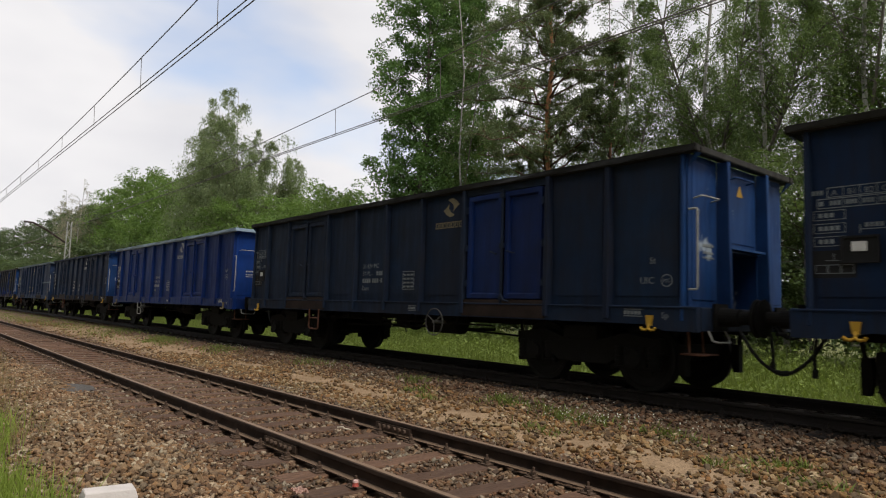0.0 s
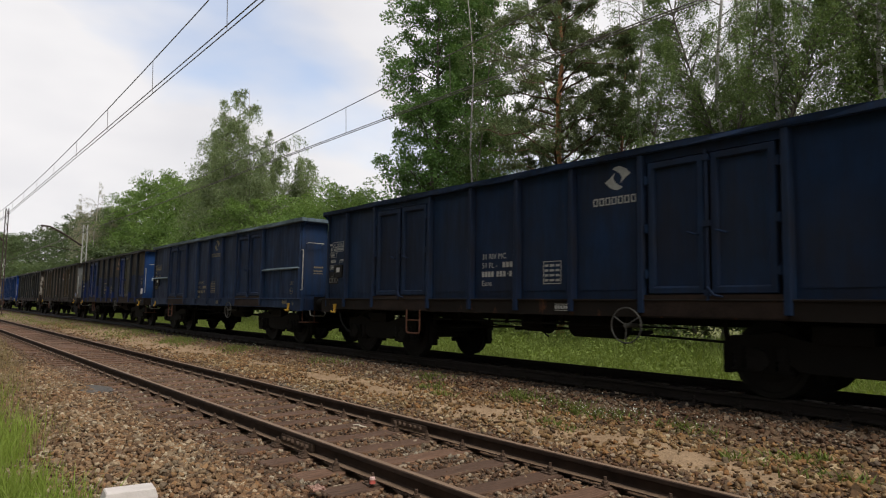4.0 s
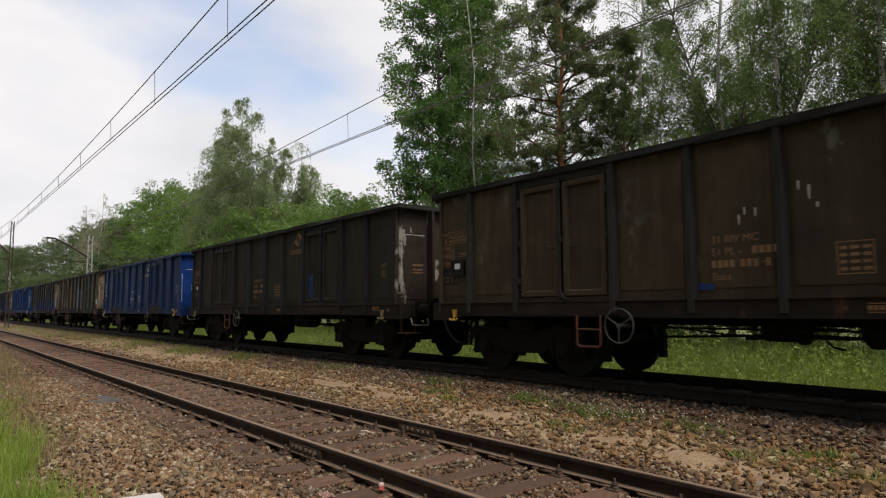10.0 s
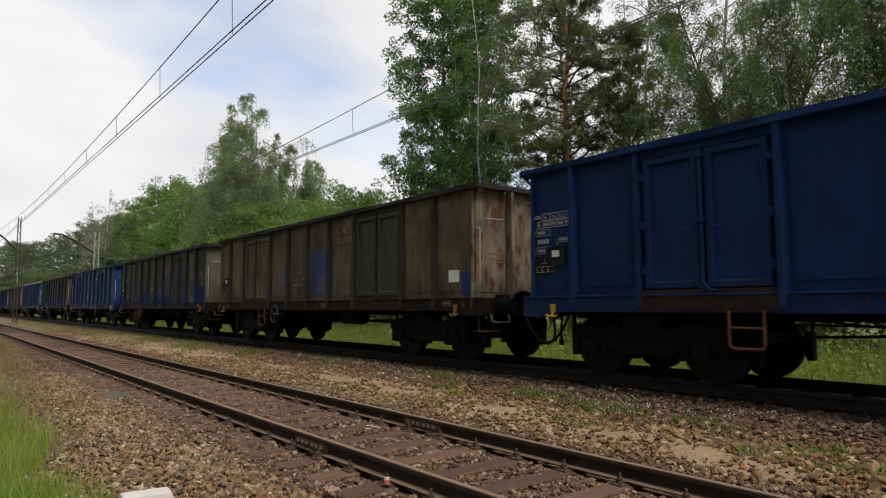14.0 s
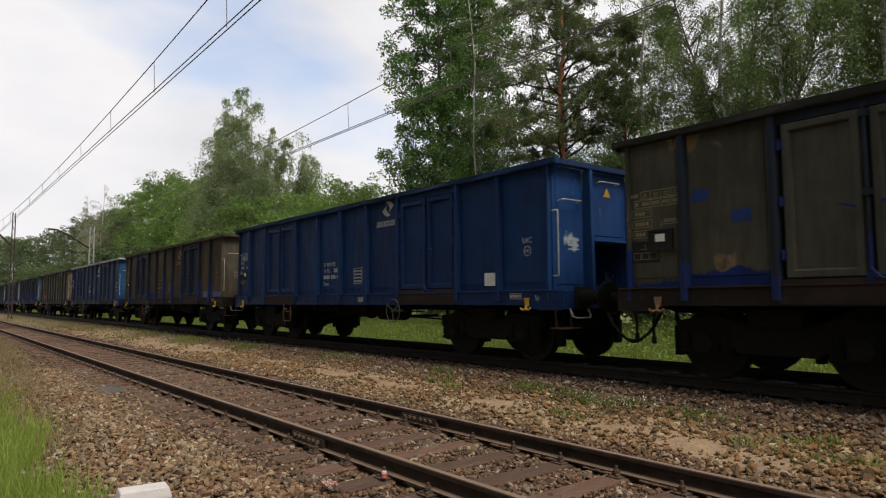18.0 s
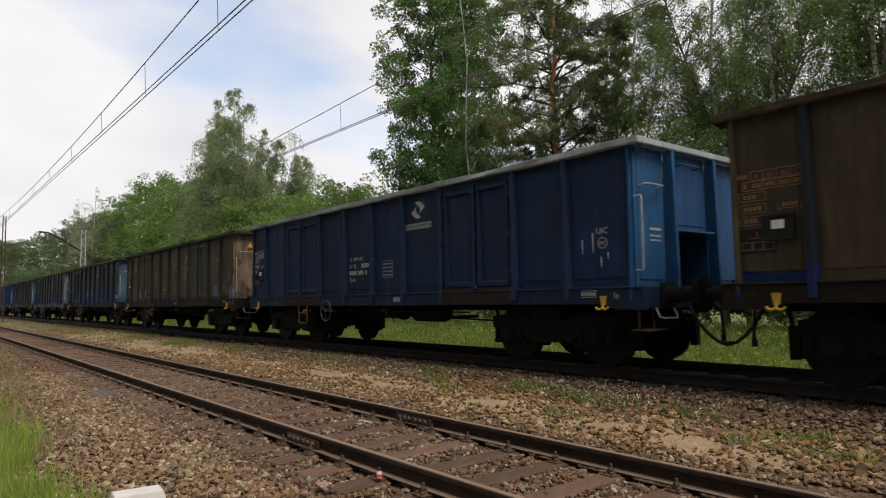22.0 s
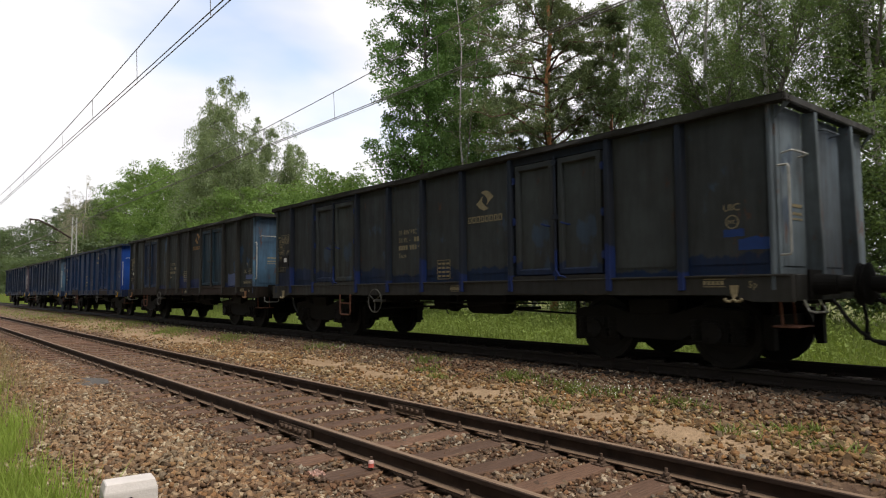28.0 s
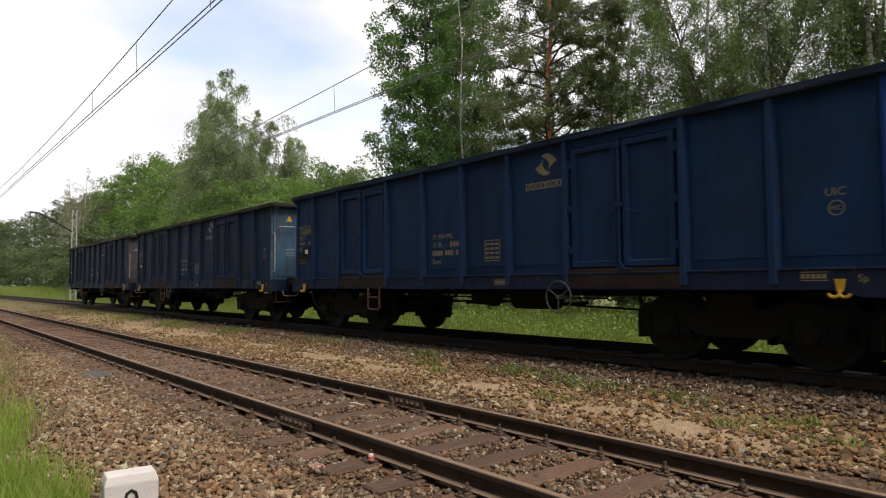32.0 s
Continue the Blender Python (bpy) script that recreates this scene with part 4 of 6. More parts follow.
    (ux, uz), (rx, rz) = spec.get("uic_at", ((-0.80, 1.93), (-0.69, 1.80)))
    piece("marking", text_mesh("UIC", 0.125), ink, w, m=pose(ux, y - 0.001, uz) @ FACE)
    piece("marking", shared("ring_mark", ring_mark_bm), ink, w, m=pose(rx, y - 0.002, rz))
    piece("marking", text_mesh("MC", 0.072), ink, w, m=pose(rx - 0.056, y - 0.001, rz - 0.026) @ FACE)
    if spec.get("st_at"):
        piece("marking", text_mesh("St", 0.12), ink, w, m=pose(spec["st_at"][0], y - 0.001, spec["st_at"][1]) @ FACE)
    for k, (dx, dz, dl) in enumerate(spec.get("drips", ())):
        def run_down(bm, n=dl, k=k):
            prism(bm, [(-0.012, 0), (0.010, 0.006), (0.014, -0.4 * n), (0.006, -n), (-0.004, -n), (-0.010, -0.5 * n)], -0.002, 0)
        piece("paint_drip", shared("paint_drip_%.3f" % dl, run_down), M_WHITE, w, "white paint run down the sheet", pose(dx, y - 0.03 if spec.get("drip_door") and dx > -4 else y, dz))
    if spec.get("plate_at"):
        piece("marking", bars_mesh("plate_frame", outline(0, 0.56, 0, 0.075, 0.008) + row_of_bars(9, 0.035, 0.035, 0.02, 0.02)), ink, w, m=pose(spec["plate_at"][0], y, spec["plate_at"][1]))
    piece("marking", text_mesh("Sp", 0.11), ink, w, m=pose(-0.50, -1.404, 1.02) @ FACE)
    piece("marking", bars_mesh("sill_bars", [(0, 0.28, 0.09, 0.10), (0, 0.28, 0, 0.01)] + row_of_bars(5, 0.04, 0.05, 0.014, 0.025)), ink, w, m=pose(-1.05, -1.4025, 1.03))
    piece("marking", bars_mesh("sill_bars", ()), ink, w, m=pose(-5.8, -1.4025, 1.0))
    piece("marking", bars_mesh("end_lines", row_of_bars(6, 0.045, 0.05, 0.015, 0.2) + row_of_bars(5, 0.05, 0.04, 0.02, 0.08) + row_of_bars(6, 0.04, 0.03, 0.02, 0)), spec.get("endink", ink), w, m=pose(-0.146, -1.0, 1.80, 0, 0, 90) @ Matrix.Diagonal((0.75, 1, 0.75, 1)))
    if spec.get("warn", False):
        piece("warning_sign", shared("warning_sign", warning_bm), M_YELLOW, w, "small yellow warning triangle", pose(-0.146, -0.9 if spec["warn"] == 1 else 0.0, 2.72, 0, 0, 90))
    if spec.get("card"):
        x, z = spec["card"]
        piece("placard", bars_mesh("placard", [(0, 0.30, 0, 0.22)]), M_CARD, w, "white paper placard", pose(x, y, z))
    for k, (x0, x1, z0, z1) in enumerate(spec.get("patches", ())):
        def build(bm, a=x0, b=x1, c=z0, d=z1, k=k):
            rnd = random.Random(k + int(a * 10))
            n = 7
            up = [(a + (b - a) * i / n, d - rnd.uniform(0, 0.22) * (d - c)) for i in range(n + 1)]
            lo = [(a + (b - a) * i / n, c + rnd.uniform(0, 0.10) * (d - c)) for i in range(n + 1)]
            for i in range(n):
                q = [up[i], up[i + 1], lo[i + 1], lo[i]]
                bm.faces.new([bm.verts.new((xx, -0.001, zz)) for xx, zz in q])
        bm = bmesh.new()
        build(bm)
        bmesh.ops.remove_doubles(bm, verts=bm.verts[:], dist=1e-5)
        me = to_mesh("paint_patch", bm)
        me.materials.append(None)
        piece("paint_patch", me, spec.get("patch_mat", M_PATCH), w, "fresh blue paint over old", pose(0, y, 0))
    if spec.get("ledges"):
        for x, half in ((-1.27, 1.08), (-11.88, 0.93)):
            def rail(bm, h=half):
                v = box(bm, -h, h, -EDGE + 0.01, -SHEET, 1.915, 1.985)
                for q in v:
                    if q.co.y < -EDGE + 0.05 and q.co.z > 1.95:
                        q.co.z -= 0.045
                bevelled(bm, 0.006)
            piece("side_rail", shared("side_rail_%.2f" % half, rail), chord, w, "pale worn rail across the end panel", pose(x, 0, 0))
    for o in w.children:
        if o.name.split(".")[0] in ("marking", "data_panel", "load_table", "lettering"):
            tagged(o, kind="stuff")
    WAGONS.append(w)
    return w

# ---------------------------------------------------------------- stones
def stone_material(name, stops):
    m, n, l, b = shader(name, 0.85, 0, 0.3)
    g = n.new("ShaderNodeNewGeometry")
    c = ramp(n, l, g.outputs["Random Per Island"], stops)
    v = coords(n, l)
    c = mixc(n, l, 1.0, c, ramp(n, l, noise_tex(n, l, v, 70, 4), [(0.3, 0.56), (0.7, 1.05)]), "MULTIPLY")
    c = mixc(n, l, 1.0, c, ramp(n, l, noise_tex(n, l, v, 0.8, 4), [(0.3, (0.95, 0.79, 0.68)), (0.7, (1.05, 1.06, 1.04))]), "MULTIPLY")
    l.new(c, b.inputs["Base Color"])
    bump(n, l, b, noise_tex(n, l, v, 55, 4), 0.5, 0.006)
    return m


def scatter_stones(name, label, pts, sizes, mat, sink=0.35, seed=1):
    """Crushed stones at pts (x, y), each of its own turn and size, in one mesh."""
    rng = np.random.default_rng(seed)
    base = np.array([(x, y, z) for x in (-1, 1) for y in (-1, 1) for z in (-1, 1)], dtype=float) * 0.68
    quads = ((0, 1, 3, 2), (4, 6, 7, 5), (0, 4, 5, 1), (2, 3, 7, 6), (0, 2, 6, 4), (1, 5, 7, 3))
    tri = np.array([t for q in quads for t in ((q[0], q[1], q[2]), (q[0], q[2], q[3]))])
    n = len(pts)
    nv = len(base)
    kinds = base[None] + rng.uniform(-0.26, 0.26, (40, nv, 3))
    v = kinds[rng.integers(0, 40, n)]
    v = v * (sizes[:, None] * rng.uniform(0.65, 1.3, (n, 3)))[:, None, :] * np.array([1.18, 0.95, 0.64])
    a, b, c = rng.uniform(0, math.tau, n), rng.normal(0, 0.5, n), rng.normal(0, 0.5, n)
    ca, sa, cb, sb, cc, sc = np.cos(a), np.sin(a), np.cos(b), np.sin(b), np.cos(c), np.sin(c)
    o = np.zeros(n)
    one = np.ones(n)
    rz = np.stack([ca, -sa, o, sa, ca, o, o, o, one], -1).reshape(n, 3, 3)
    rx = np.stack([one, o, o, o, cb, -sb, o, sb, cb], -1).reshape(n, 3, 3)
    ry = np.stack([cc, o, sc, o, one, o, -sc, o, cc], -1).reshape(n, 3, 3)
    rot = rz @ rx @ ry
    v = np.einsum('nij,nkj->nki', rot, v)
    z = lie(pts[:, 0], pts[:, 1]) + sizes * (0.5 - sink) + rng.uniform(-0.006, 0.02, n)
    v[:, :, 0] += pts[:, 0, None]
    v[:, :, 1] += pts[:, 1, None]
    v[:, :, 2] += z[:, None]
    faces = (tri[None] + (np.arange(n) * nv)[:, None, None]).reshape(-1, 3)
    me = arrays_mesh(name, v.reshape(-1, 3), faces)
    me.polygons.foreach_set("use_smooth", np.tile(np.arange(12) % 12 < 9, n))
    me.materials.append(mat)
    return tagged(new(name, me), label, "ballast", kind="stuff")


def clear_of_track(p, yc, step0, half=0.125):
    """Keeps points that lie on no rail and on no bare sleeper top."""
    d = np.abs(p[:, 1] - yc)
    on_rail = np.abs(d - HALF) < 0.09
    ph = (p[:, 0] - step0) / SLEEPER_STEP
    on_sleeper = (np.abs(ph - np.round(ph)) * SLEEPER_STEP < half) & (d < 1.22)
    bare = np.modf(p[:, 0] * 37.13 + p[:, 1] * 91.7)[0]
    return ~(on_rail | (on_sleeper & (np.abs(bare) < 0.80)))


SLEEPER_0 = 3.184


def ballast_points(rng, n, x0, x1, y0, y1, near):
    """Points in the strip, thinning out away from the near end."""
    x = x1 - (x1 - x0) * rng.random(n) ** near
    y = rng.uniform(y0, y1, n)
    return np.stack([x, y], -1)


def in_view(p):
    """Leaves out the stones beside and behind the camera but for a thin rest."""
    thin = np.arange(len(p)) % 9 == 0
    return (p[:, 0] < -0.16 * p[:, 1] - 0.25) | thin


def build_ballast():
    rng = np.random.default_rng(11)
    brown = stone_material("brown_ballast", [(0.0, (0.039, 0.026, 0.018)), (0.16, (0.129, 0.071, 0.039)), (0.3, (0.099, 0.084, 0.069)), (0.44, (0.181, 0.125, 0.076)), (0.58, (0.060, 0.039, 0.027)), (0.74, (0.194, 0.112, 0.060)), (0.92, (0.224, 0.194, 0.150)), (1.0, (0.361, 0.318, 0.249))])
    shoulder = stone_material("shoulder_ballast", [(0.0, (0.050, 0.034, 0.023)), (0.16, (0.190, 0.115, 0.062)), (0.3, (0.150, 0.122, 0.088)), (0.44, (0.265, 0.185, 0.110)), (0.58, (0.085, 0.056, 0.036)), (0.74, (0.250, 0.148, 0.072)), (0.92, (0.310, 0.255, 0.180)), (1.0, (0.44, 0.385, 0.285))])
    pale = stone_material("pale_ballast", [(0.0, (0.045, 0.030, 0.018)), (0.16, (0.194, 0.119, 0.051)), (0.3, (0.112, 0.090, 0.060)), (0.44, (0.252, 0.169, 0.075)), (0.58, (0.082, 0.054, 0.031)), (0.72, (0.246, 0.133, 0.051)), (0.9, (0.297, 0.238, 0.142)), (1.0, (0.431, 0.374, 0.260))])
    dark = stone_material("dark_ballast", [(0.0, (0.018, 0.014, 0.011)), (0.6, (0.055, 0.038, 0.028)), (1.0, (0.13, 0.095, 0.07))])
    # near track bed
    p = np.concatenate([ballast_points(rng, 42000, -17, 0.5, 2.35, 5.55, 1.15), ballast_points(rng, 7000, -40, -13, 2.2, 5.55, 1.6)])
    p = p[clear_of_track(p, Y_NEAR, SLEEPER_0) & in_view(p)]
    s = 0.0135 + 0.019 * rng.random(len(p)) ** 1.5
    scatter_stones("near_ballast", "brown crushed-stone ballast between and beside the near rails", p, s, brown, seed=2)
    # its shoulder
    p = np.concatenate([ballast_points(rng, 23000, -17, 0.5, 0.7, 2.45, 1.15), ballast_points(rng, 4000, -40, -13, 1.0, 2.4, 1.6)])
    p = p[in_view(p)]
    s = 0.017 + 0.019 * rng.random(len(p)) ** 1.4
    scatter_stones("shoulder_ballast", "grey-brown crushed stone on the ballast shoulder", p, s, shoulder, seed=6)
    # sandy strip between the tracks
    p = np.concatenate([ballast_points(rng, 24000, -18, 0.5, 5.35, 7.0, 1.2), ballast_points(rng, 6000, -45, -12, 5.4, 7.1, 1.5)])
    p = p[in_view(p)]
    inside = np.max([1 - np.hypot((p[:, 0] - cx) / rx, (p[:, 1] - cy) / ry) for cx, cy, rx, ry in SAND], 0)
    rough = np.array([noise.noise((a * 2.1, b * 2.1, 0.0)) for a, b in p])
    p = p[inside + 0.45 * rough + rng.uniform(-0.80, 0.38, len(p)) < 0.0]
    scatter_stones("strip_stones", "pale loose stones on the sandy strip between the tracks", p, 0.010 + 0.032 * rng.random(len(p)) ** 2.8, pale, 0.42, seed=3)
    # shoulder of the far track
    p = np.concatenate([ballast_points(rng, 13000, -18, 0.5, 6.75, 8.1, 1.2), ballast_points(rng, 2000, -45, -12, 6.9, 8.1, 1.5)])
    p = p[in_view(p)]
    scatter_stones("bank_stones", "brown crushed stone on the bank of the far track", p, 0.013 + 0.023 * rng.random(len(p)) ** 2.0, brown, seed=9)
    # stones under the train, their dark colour standing for its shade
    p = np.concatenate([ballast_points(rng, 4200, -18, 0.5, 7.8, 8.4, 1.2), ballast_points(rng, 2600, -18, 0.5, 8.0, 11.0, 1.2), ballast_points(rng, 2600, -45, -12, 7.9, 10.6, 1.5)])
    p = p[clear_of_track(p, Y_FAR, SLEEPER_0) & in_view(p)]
    scatter_stones("far_ballast", "ballast of the far track, coloured dark for the train's shade", p, rng.uniform(0.013, 0.030, len(p)), dark, seed=4)


# ---------------------------------------------------------------- grass and weeds
def blades(name, label, category, pts, height, width, mat, seed, lean=0.35):
    """Grass blades, two bent quads each, in one mesh."""
    rng = np.random.default_rng(seed)
    n = len(pts)
    h = height * rng.uniform(0.5, 1.3, n)
    a = rng.uniform(0, math.tau, n)
    bend = rng.uniform(0.1, lean, n) * h
    dx, dy = np.cos(a), np.sin(a)
    w = width * rng.uniform(0.6, 1.4, n)
    fa = rng.uniform(0, math.tau, n)
    px, py = np.cos(fa) * w, np.sin(fa) * w
    z = lie(pts[:, 0], pts[:, 1])
    rows = []
    for f, k, q in ((0.0, 0.0, 1.0), (0.55, 0.3, 0.8), (1.0, 1.0, 0.15)):
        cx, cy, cz = pts[:, 0] + dx * bend * k, pts[:, 1] + dy * bend * k, z - 0.02 + h * f
        rows += [np.stack([cx - px * q, cy - py * q, cz], -1), np.stack([cx + px * q, cy + py * q, cz], -1)]
    v = np.stack(rows, 1)
    f = np.array([[0, 1, 3, 2], [2, 3, 5, 4]])
    faces = (f[None] + (np.arange(n) * 6)[:, None, None]).reshape(-1, 4)
    me = arrays_mesh(name, v.reshape(-1, 3), faces)
    me.materials.append(mat)
    return tagged(new(name, me), label, category, kind="stuff")


def build_grass():
    rng = np.random.default_rng(21)
    m_far = foliage("meadow_grass", (0.120, 0.168, 0.040), (0.255, 0.325, 0.090), 0.46)
    m_near = foliage("verge_grass", (0.15, 0.22, 0.035), (0.32, 0.42, 0.095), 0.45)
    m_dry = foliage("dry_grass", (0.16, 0.13, 0.06), (0.34, 0.28, 0.15), 0.3)
    m_weed2 = foliage("meadow_leaves", (0.105, 0.160, 0.035), (0.235, 0.310, 0.084), 0.44)
    m_weed = foliage("weed_leaves", (0.10, 0.14, 0.03), (0.21, 0.26, 0.075), 0.35)
    p = np.concatenate([np.stack([rng.uniform(-26, 0.5, 30000), 11.2 + 7.5 * rng.random(30000) ** 1.4], -1),
                        np.stack([rng.uniform(-75, -22, 22000), 11.0 + 8 * rng.random(22000) ** 1.3], -1),
                        np.stack([rng.uniform(-230, -70, 14000), 11.0 + 16 * rng.random(14000)], -1)])
    blades("meadow_grass", "bright green uncut grass beyond the far track", "grass", p, 0.34 + 0.09 * np.clip(p[:, 1] - 12, 0, 4) + 0.5 * np.clip((-p[:, 0] - 70) / 60, 0, 1), 0.008 * (1 + 2.0 * np.clip((-p[:, 0] - 60) / 80, 0, 1)), m_far, 5, 0.6)
    q = np.concatenate([np.stack([rng.uniform(-24, 0, 36000), 11.4 + 6.5 * rng.random(36000)], -1), np.stack([rng.uniform(-60, -22, 7000), 11.4 + 7 * rng.random(7000)], -1)])
    tufts = np.array([noise.noise((a * 0.7, b * 0.7, 1.0)) for a, b in q])
    q = q[tufts > -0.12]
    me = leaf_mesh("meadow_weeds", np.column_stack([q, lie(q[:, 0], q[:, 1]) + 0.05 + (0.35 + 0.12 * np.clip(q[:, 1] - 12, 0, 4)) * rng.random(len(q)) ** 1.2]), 0.075, rng, fine=True)
    me.materials.append(m_weed2)
    tagged(new("meadow_weeds", me), "leafy weeds among the meadow grass", "weeds", kind="stuff")
    x = rng.uniform(-26, -2.6, 40000)
    edge = 0.86 + 0.03 * (-x - 5) + 0.14 * np.sin(x * 1.9) + 0.1 * np.sin(x * 5.3)
    y = edge - 2.6 * rng.random(40000) ** 1.5 + rng.normal(0, 0.10, 40000)
    keep = rng.random(40000) < np.clip(1.25 - (-x - 6) / 7.0, 0.10, 1.0)
    more = np.stack([rng.uniform(-2.7, 9, 11000), 0.75 - 3.6 * rng.random(11000)], -1)
    blades("verge_grass", "long bright green grass on the verge", "grass", np.concatenate([np.stack([x, y], -1)[keep], more]), 0.32, 0.0042, m_near, 6, 0.5)
    x = rng.uniform(-34, -8, 4500)
    y = 0.95 + 0.05 * (-x - 5) + rng.normal(0, 0.26, 4500)
    blades("dry_grass", "thin dry grass along the ballast edge", "grass", np.stack([x, y], -1), 0.22, 0.003, m_dry, 7, 0.7)
    # weeds on the strip between the tracks
    spots = ((-22.5, 7.0, 0.9, 0.22, 900), (-17.7, 7.1, 0.6, 0.2, 500), (-6.75, 6.95, 0.20, 0.09, 260), (-5.55, 6.95, 0.42, 0.10, 420), (-4.1, 6.9, 0.25, 0.07, 160), (-2.75, 6.6, 0.18, 0.08, 130),
             (-9.2, 7.2, 0.3, 0.10, 160), (-8.0, 6.5, 0.15, 0.06, 70), (-29, 7.2, 1.6, 0.4, 700), (-36, 7.0, 2.5, 0.5, 700), (-3.1, 6.2, 0.15, 0.06, 50), (-8.6, 6.8, 0.2, 0.08, 90), (-2.2, 6.0, 0.2, 0.07, 60), (-5.3, 6.1, 0.2, 0.08, 60), (-13, 7.2, 0.5, 0.14, 240), (-45, 6.6, 5.0, 0.7, 1500), (-62, 6.4, 9.0, 0.9, 2200), (-28, 6.3, 2.0, 0.4, 260))
    pts = np.concatenate([np.stack([rng.normal(a, c, n), rng.normal(b, d, n)], -1) for a, b, c, d, n in spots])
    blades("strip_weeds", "low green weeds scattered on the sandy strip", "weeds", pts, 0.10, 0.010, m_weed, 8, 1.2)
    fl = np.concatenate([np.stack([rng.normal(a, c, n), rng.normal(b, d, n)], -1) for a, b, c, d, n in ((-5.3, 6.95, 0.55, 0.14, 230), (-4.1, 7.05, 0.5, 0.1, 50), (-12.0, 7.25, 0.9, 0.1, 70), (-17.7, 7.3, 0.7, 0.2, 40))])
    me = leaf_mesh("strip_flowers", np.column_stack([fl, lie(fl[:, 0], fl[:, 1]) + rng.uniform(0.05, 0.12, len(fl))]), 0.019, rng, 0.0, 0.9)
    me.materials.append(plain("white_petals", (0.55, 0.56, 0.48), 0.8))
    tagged(new("strip_flowers", me), "tiny white flowers among the weeds", "flowers", kind="stuff")


# ---------------------------------------------------------------- trees
def bark(name, lo, hi, marks=None, scale=(6, 6, 1.5)):
    m, n, l, b = shader(name, 0.9, 0, 0.2)
    v = coords(n, l, scale)
    t = noise_tex(n, l, v, 2.5, 6, 0.65)
    c = ramp(n, l, t, [(0.3, lo), (0.7, hi)])
    if marks:
        c = mixc(n, l, ramp(n, l, noise_tex(n, l, coords(n, l, (2, 2, 7)), 2.2, 4), [(0.60, 0.0), (0.66, 1.0)]), c, marks)
    l.new(c, b.inputs["Base Color"])
    bump(n, l, b, t, 0.8, 0.03)
    return m


def leaf_mesh(name, centres, size, rng, droop=0.0, narrow=0.62, fine=False):
    """One leaf at each centre, rhombic or, where they are small to the eye, three-cornered."""
    n = len(centres)
    d = rng.normal(0, 1, (n, 3))
    d[:, 2] -= droop
    d /= np.linalg.norm(d, axis=1)[:, None]
    e = np.cross(d, rng.normal(0, 1, (n, 3)))
    e /= np.linalg.norm(e, axis=1)[:, None] + 1e-9
    s = (size * rng.uniform(0.6, 1.35, n))[:, None]
    if fine:
        s = s * 1.15
        v = np.stack([centres - d * s * 0.5 + e * s * 0.40 * narrow, centres + d * s * 0.5, centres - d * s * 0.5 - e * s * 0.40 * narrow], 1)
        return arrays_mesh(name, v.reshape(-1, 3), np.arange(3 * n).reshape(-1, 3))
    v = np.stack([centres - d * s * 0.5, centres + e * s * 0.5 * narrow, centres + d * s * 0.5, centres - e * s * 0.5 * narrow], 1)
    return arrays_mesh(name, v.reshape(-1, 3), np.arange(4 * n).reshape(-1, 4))


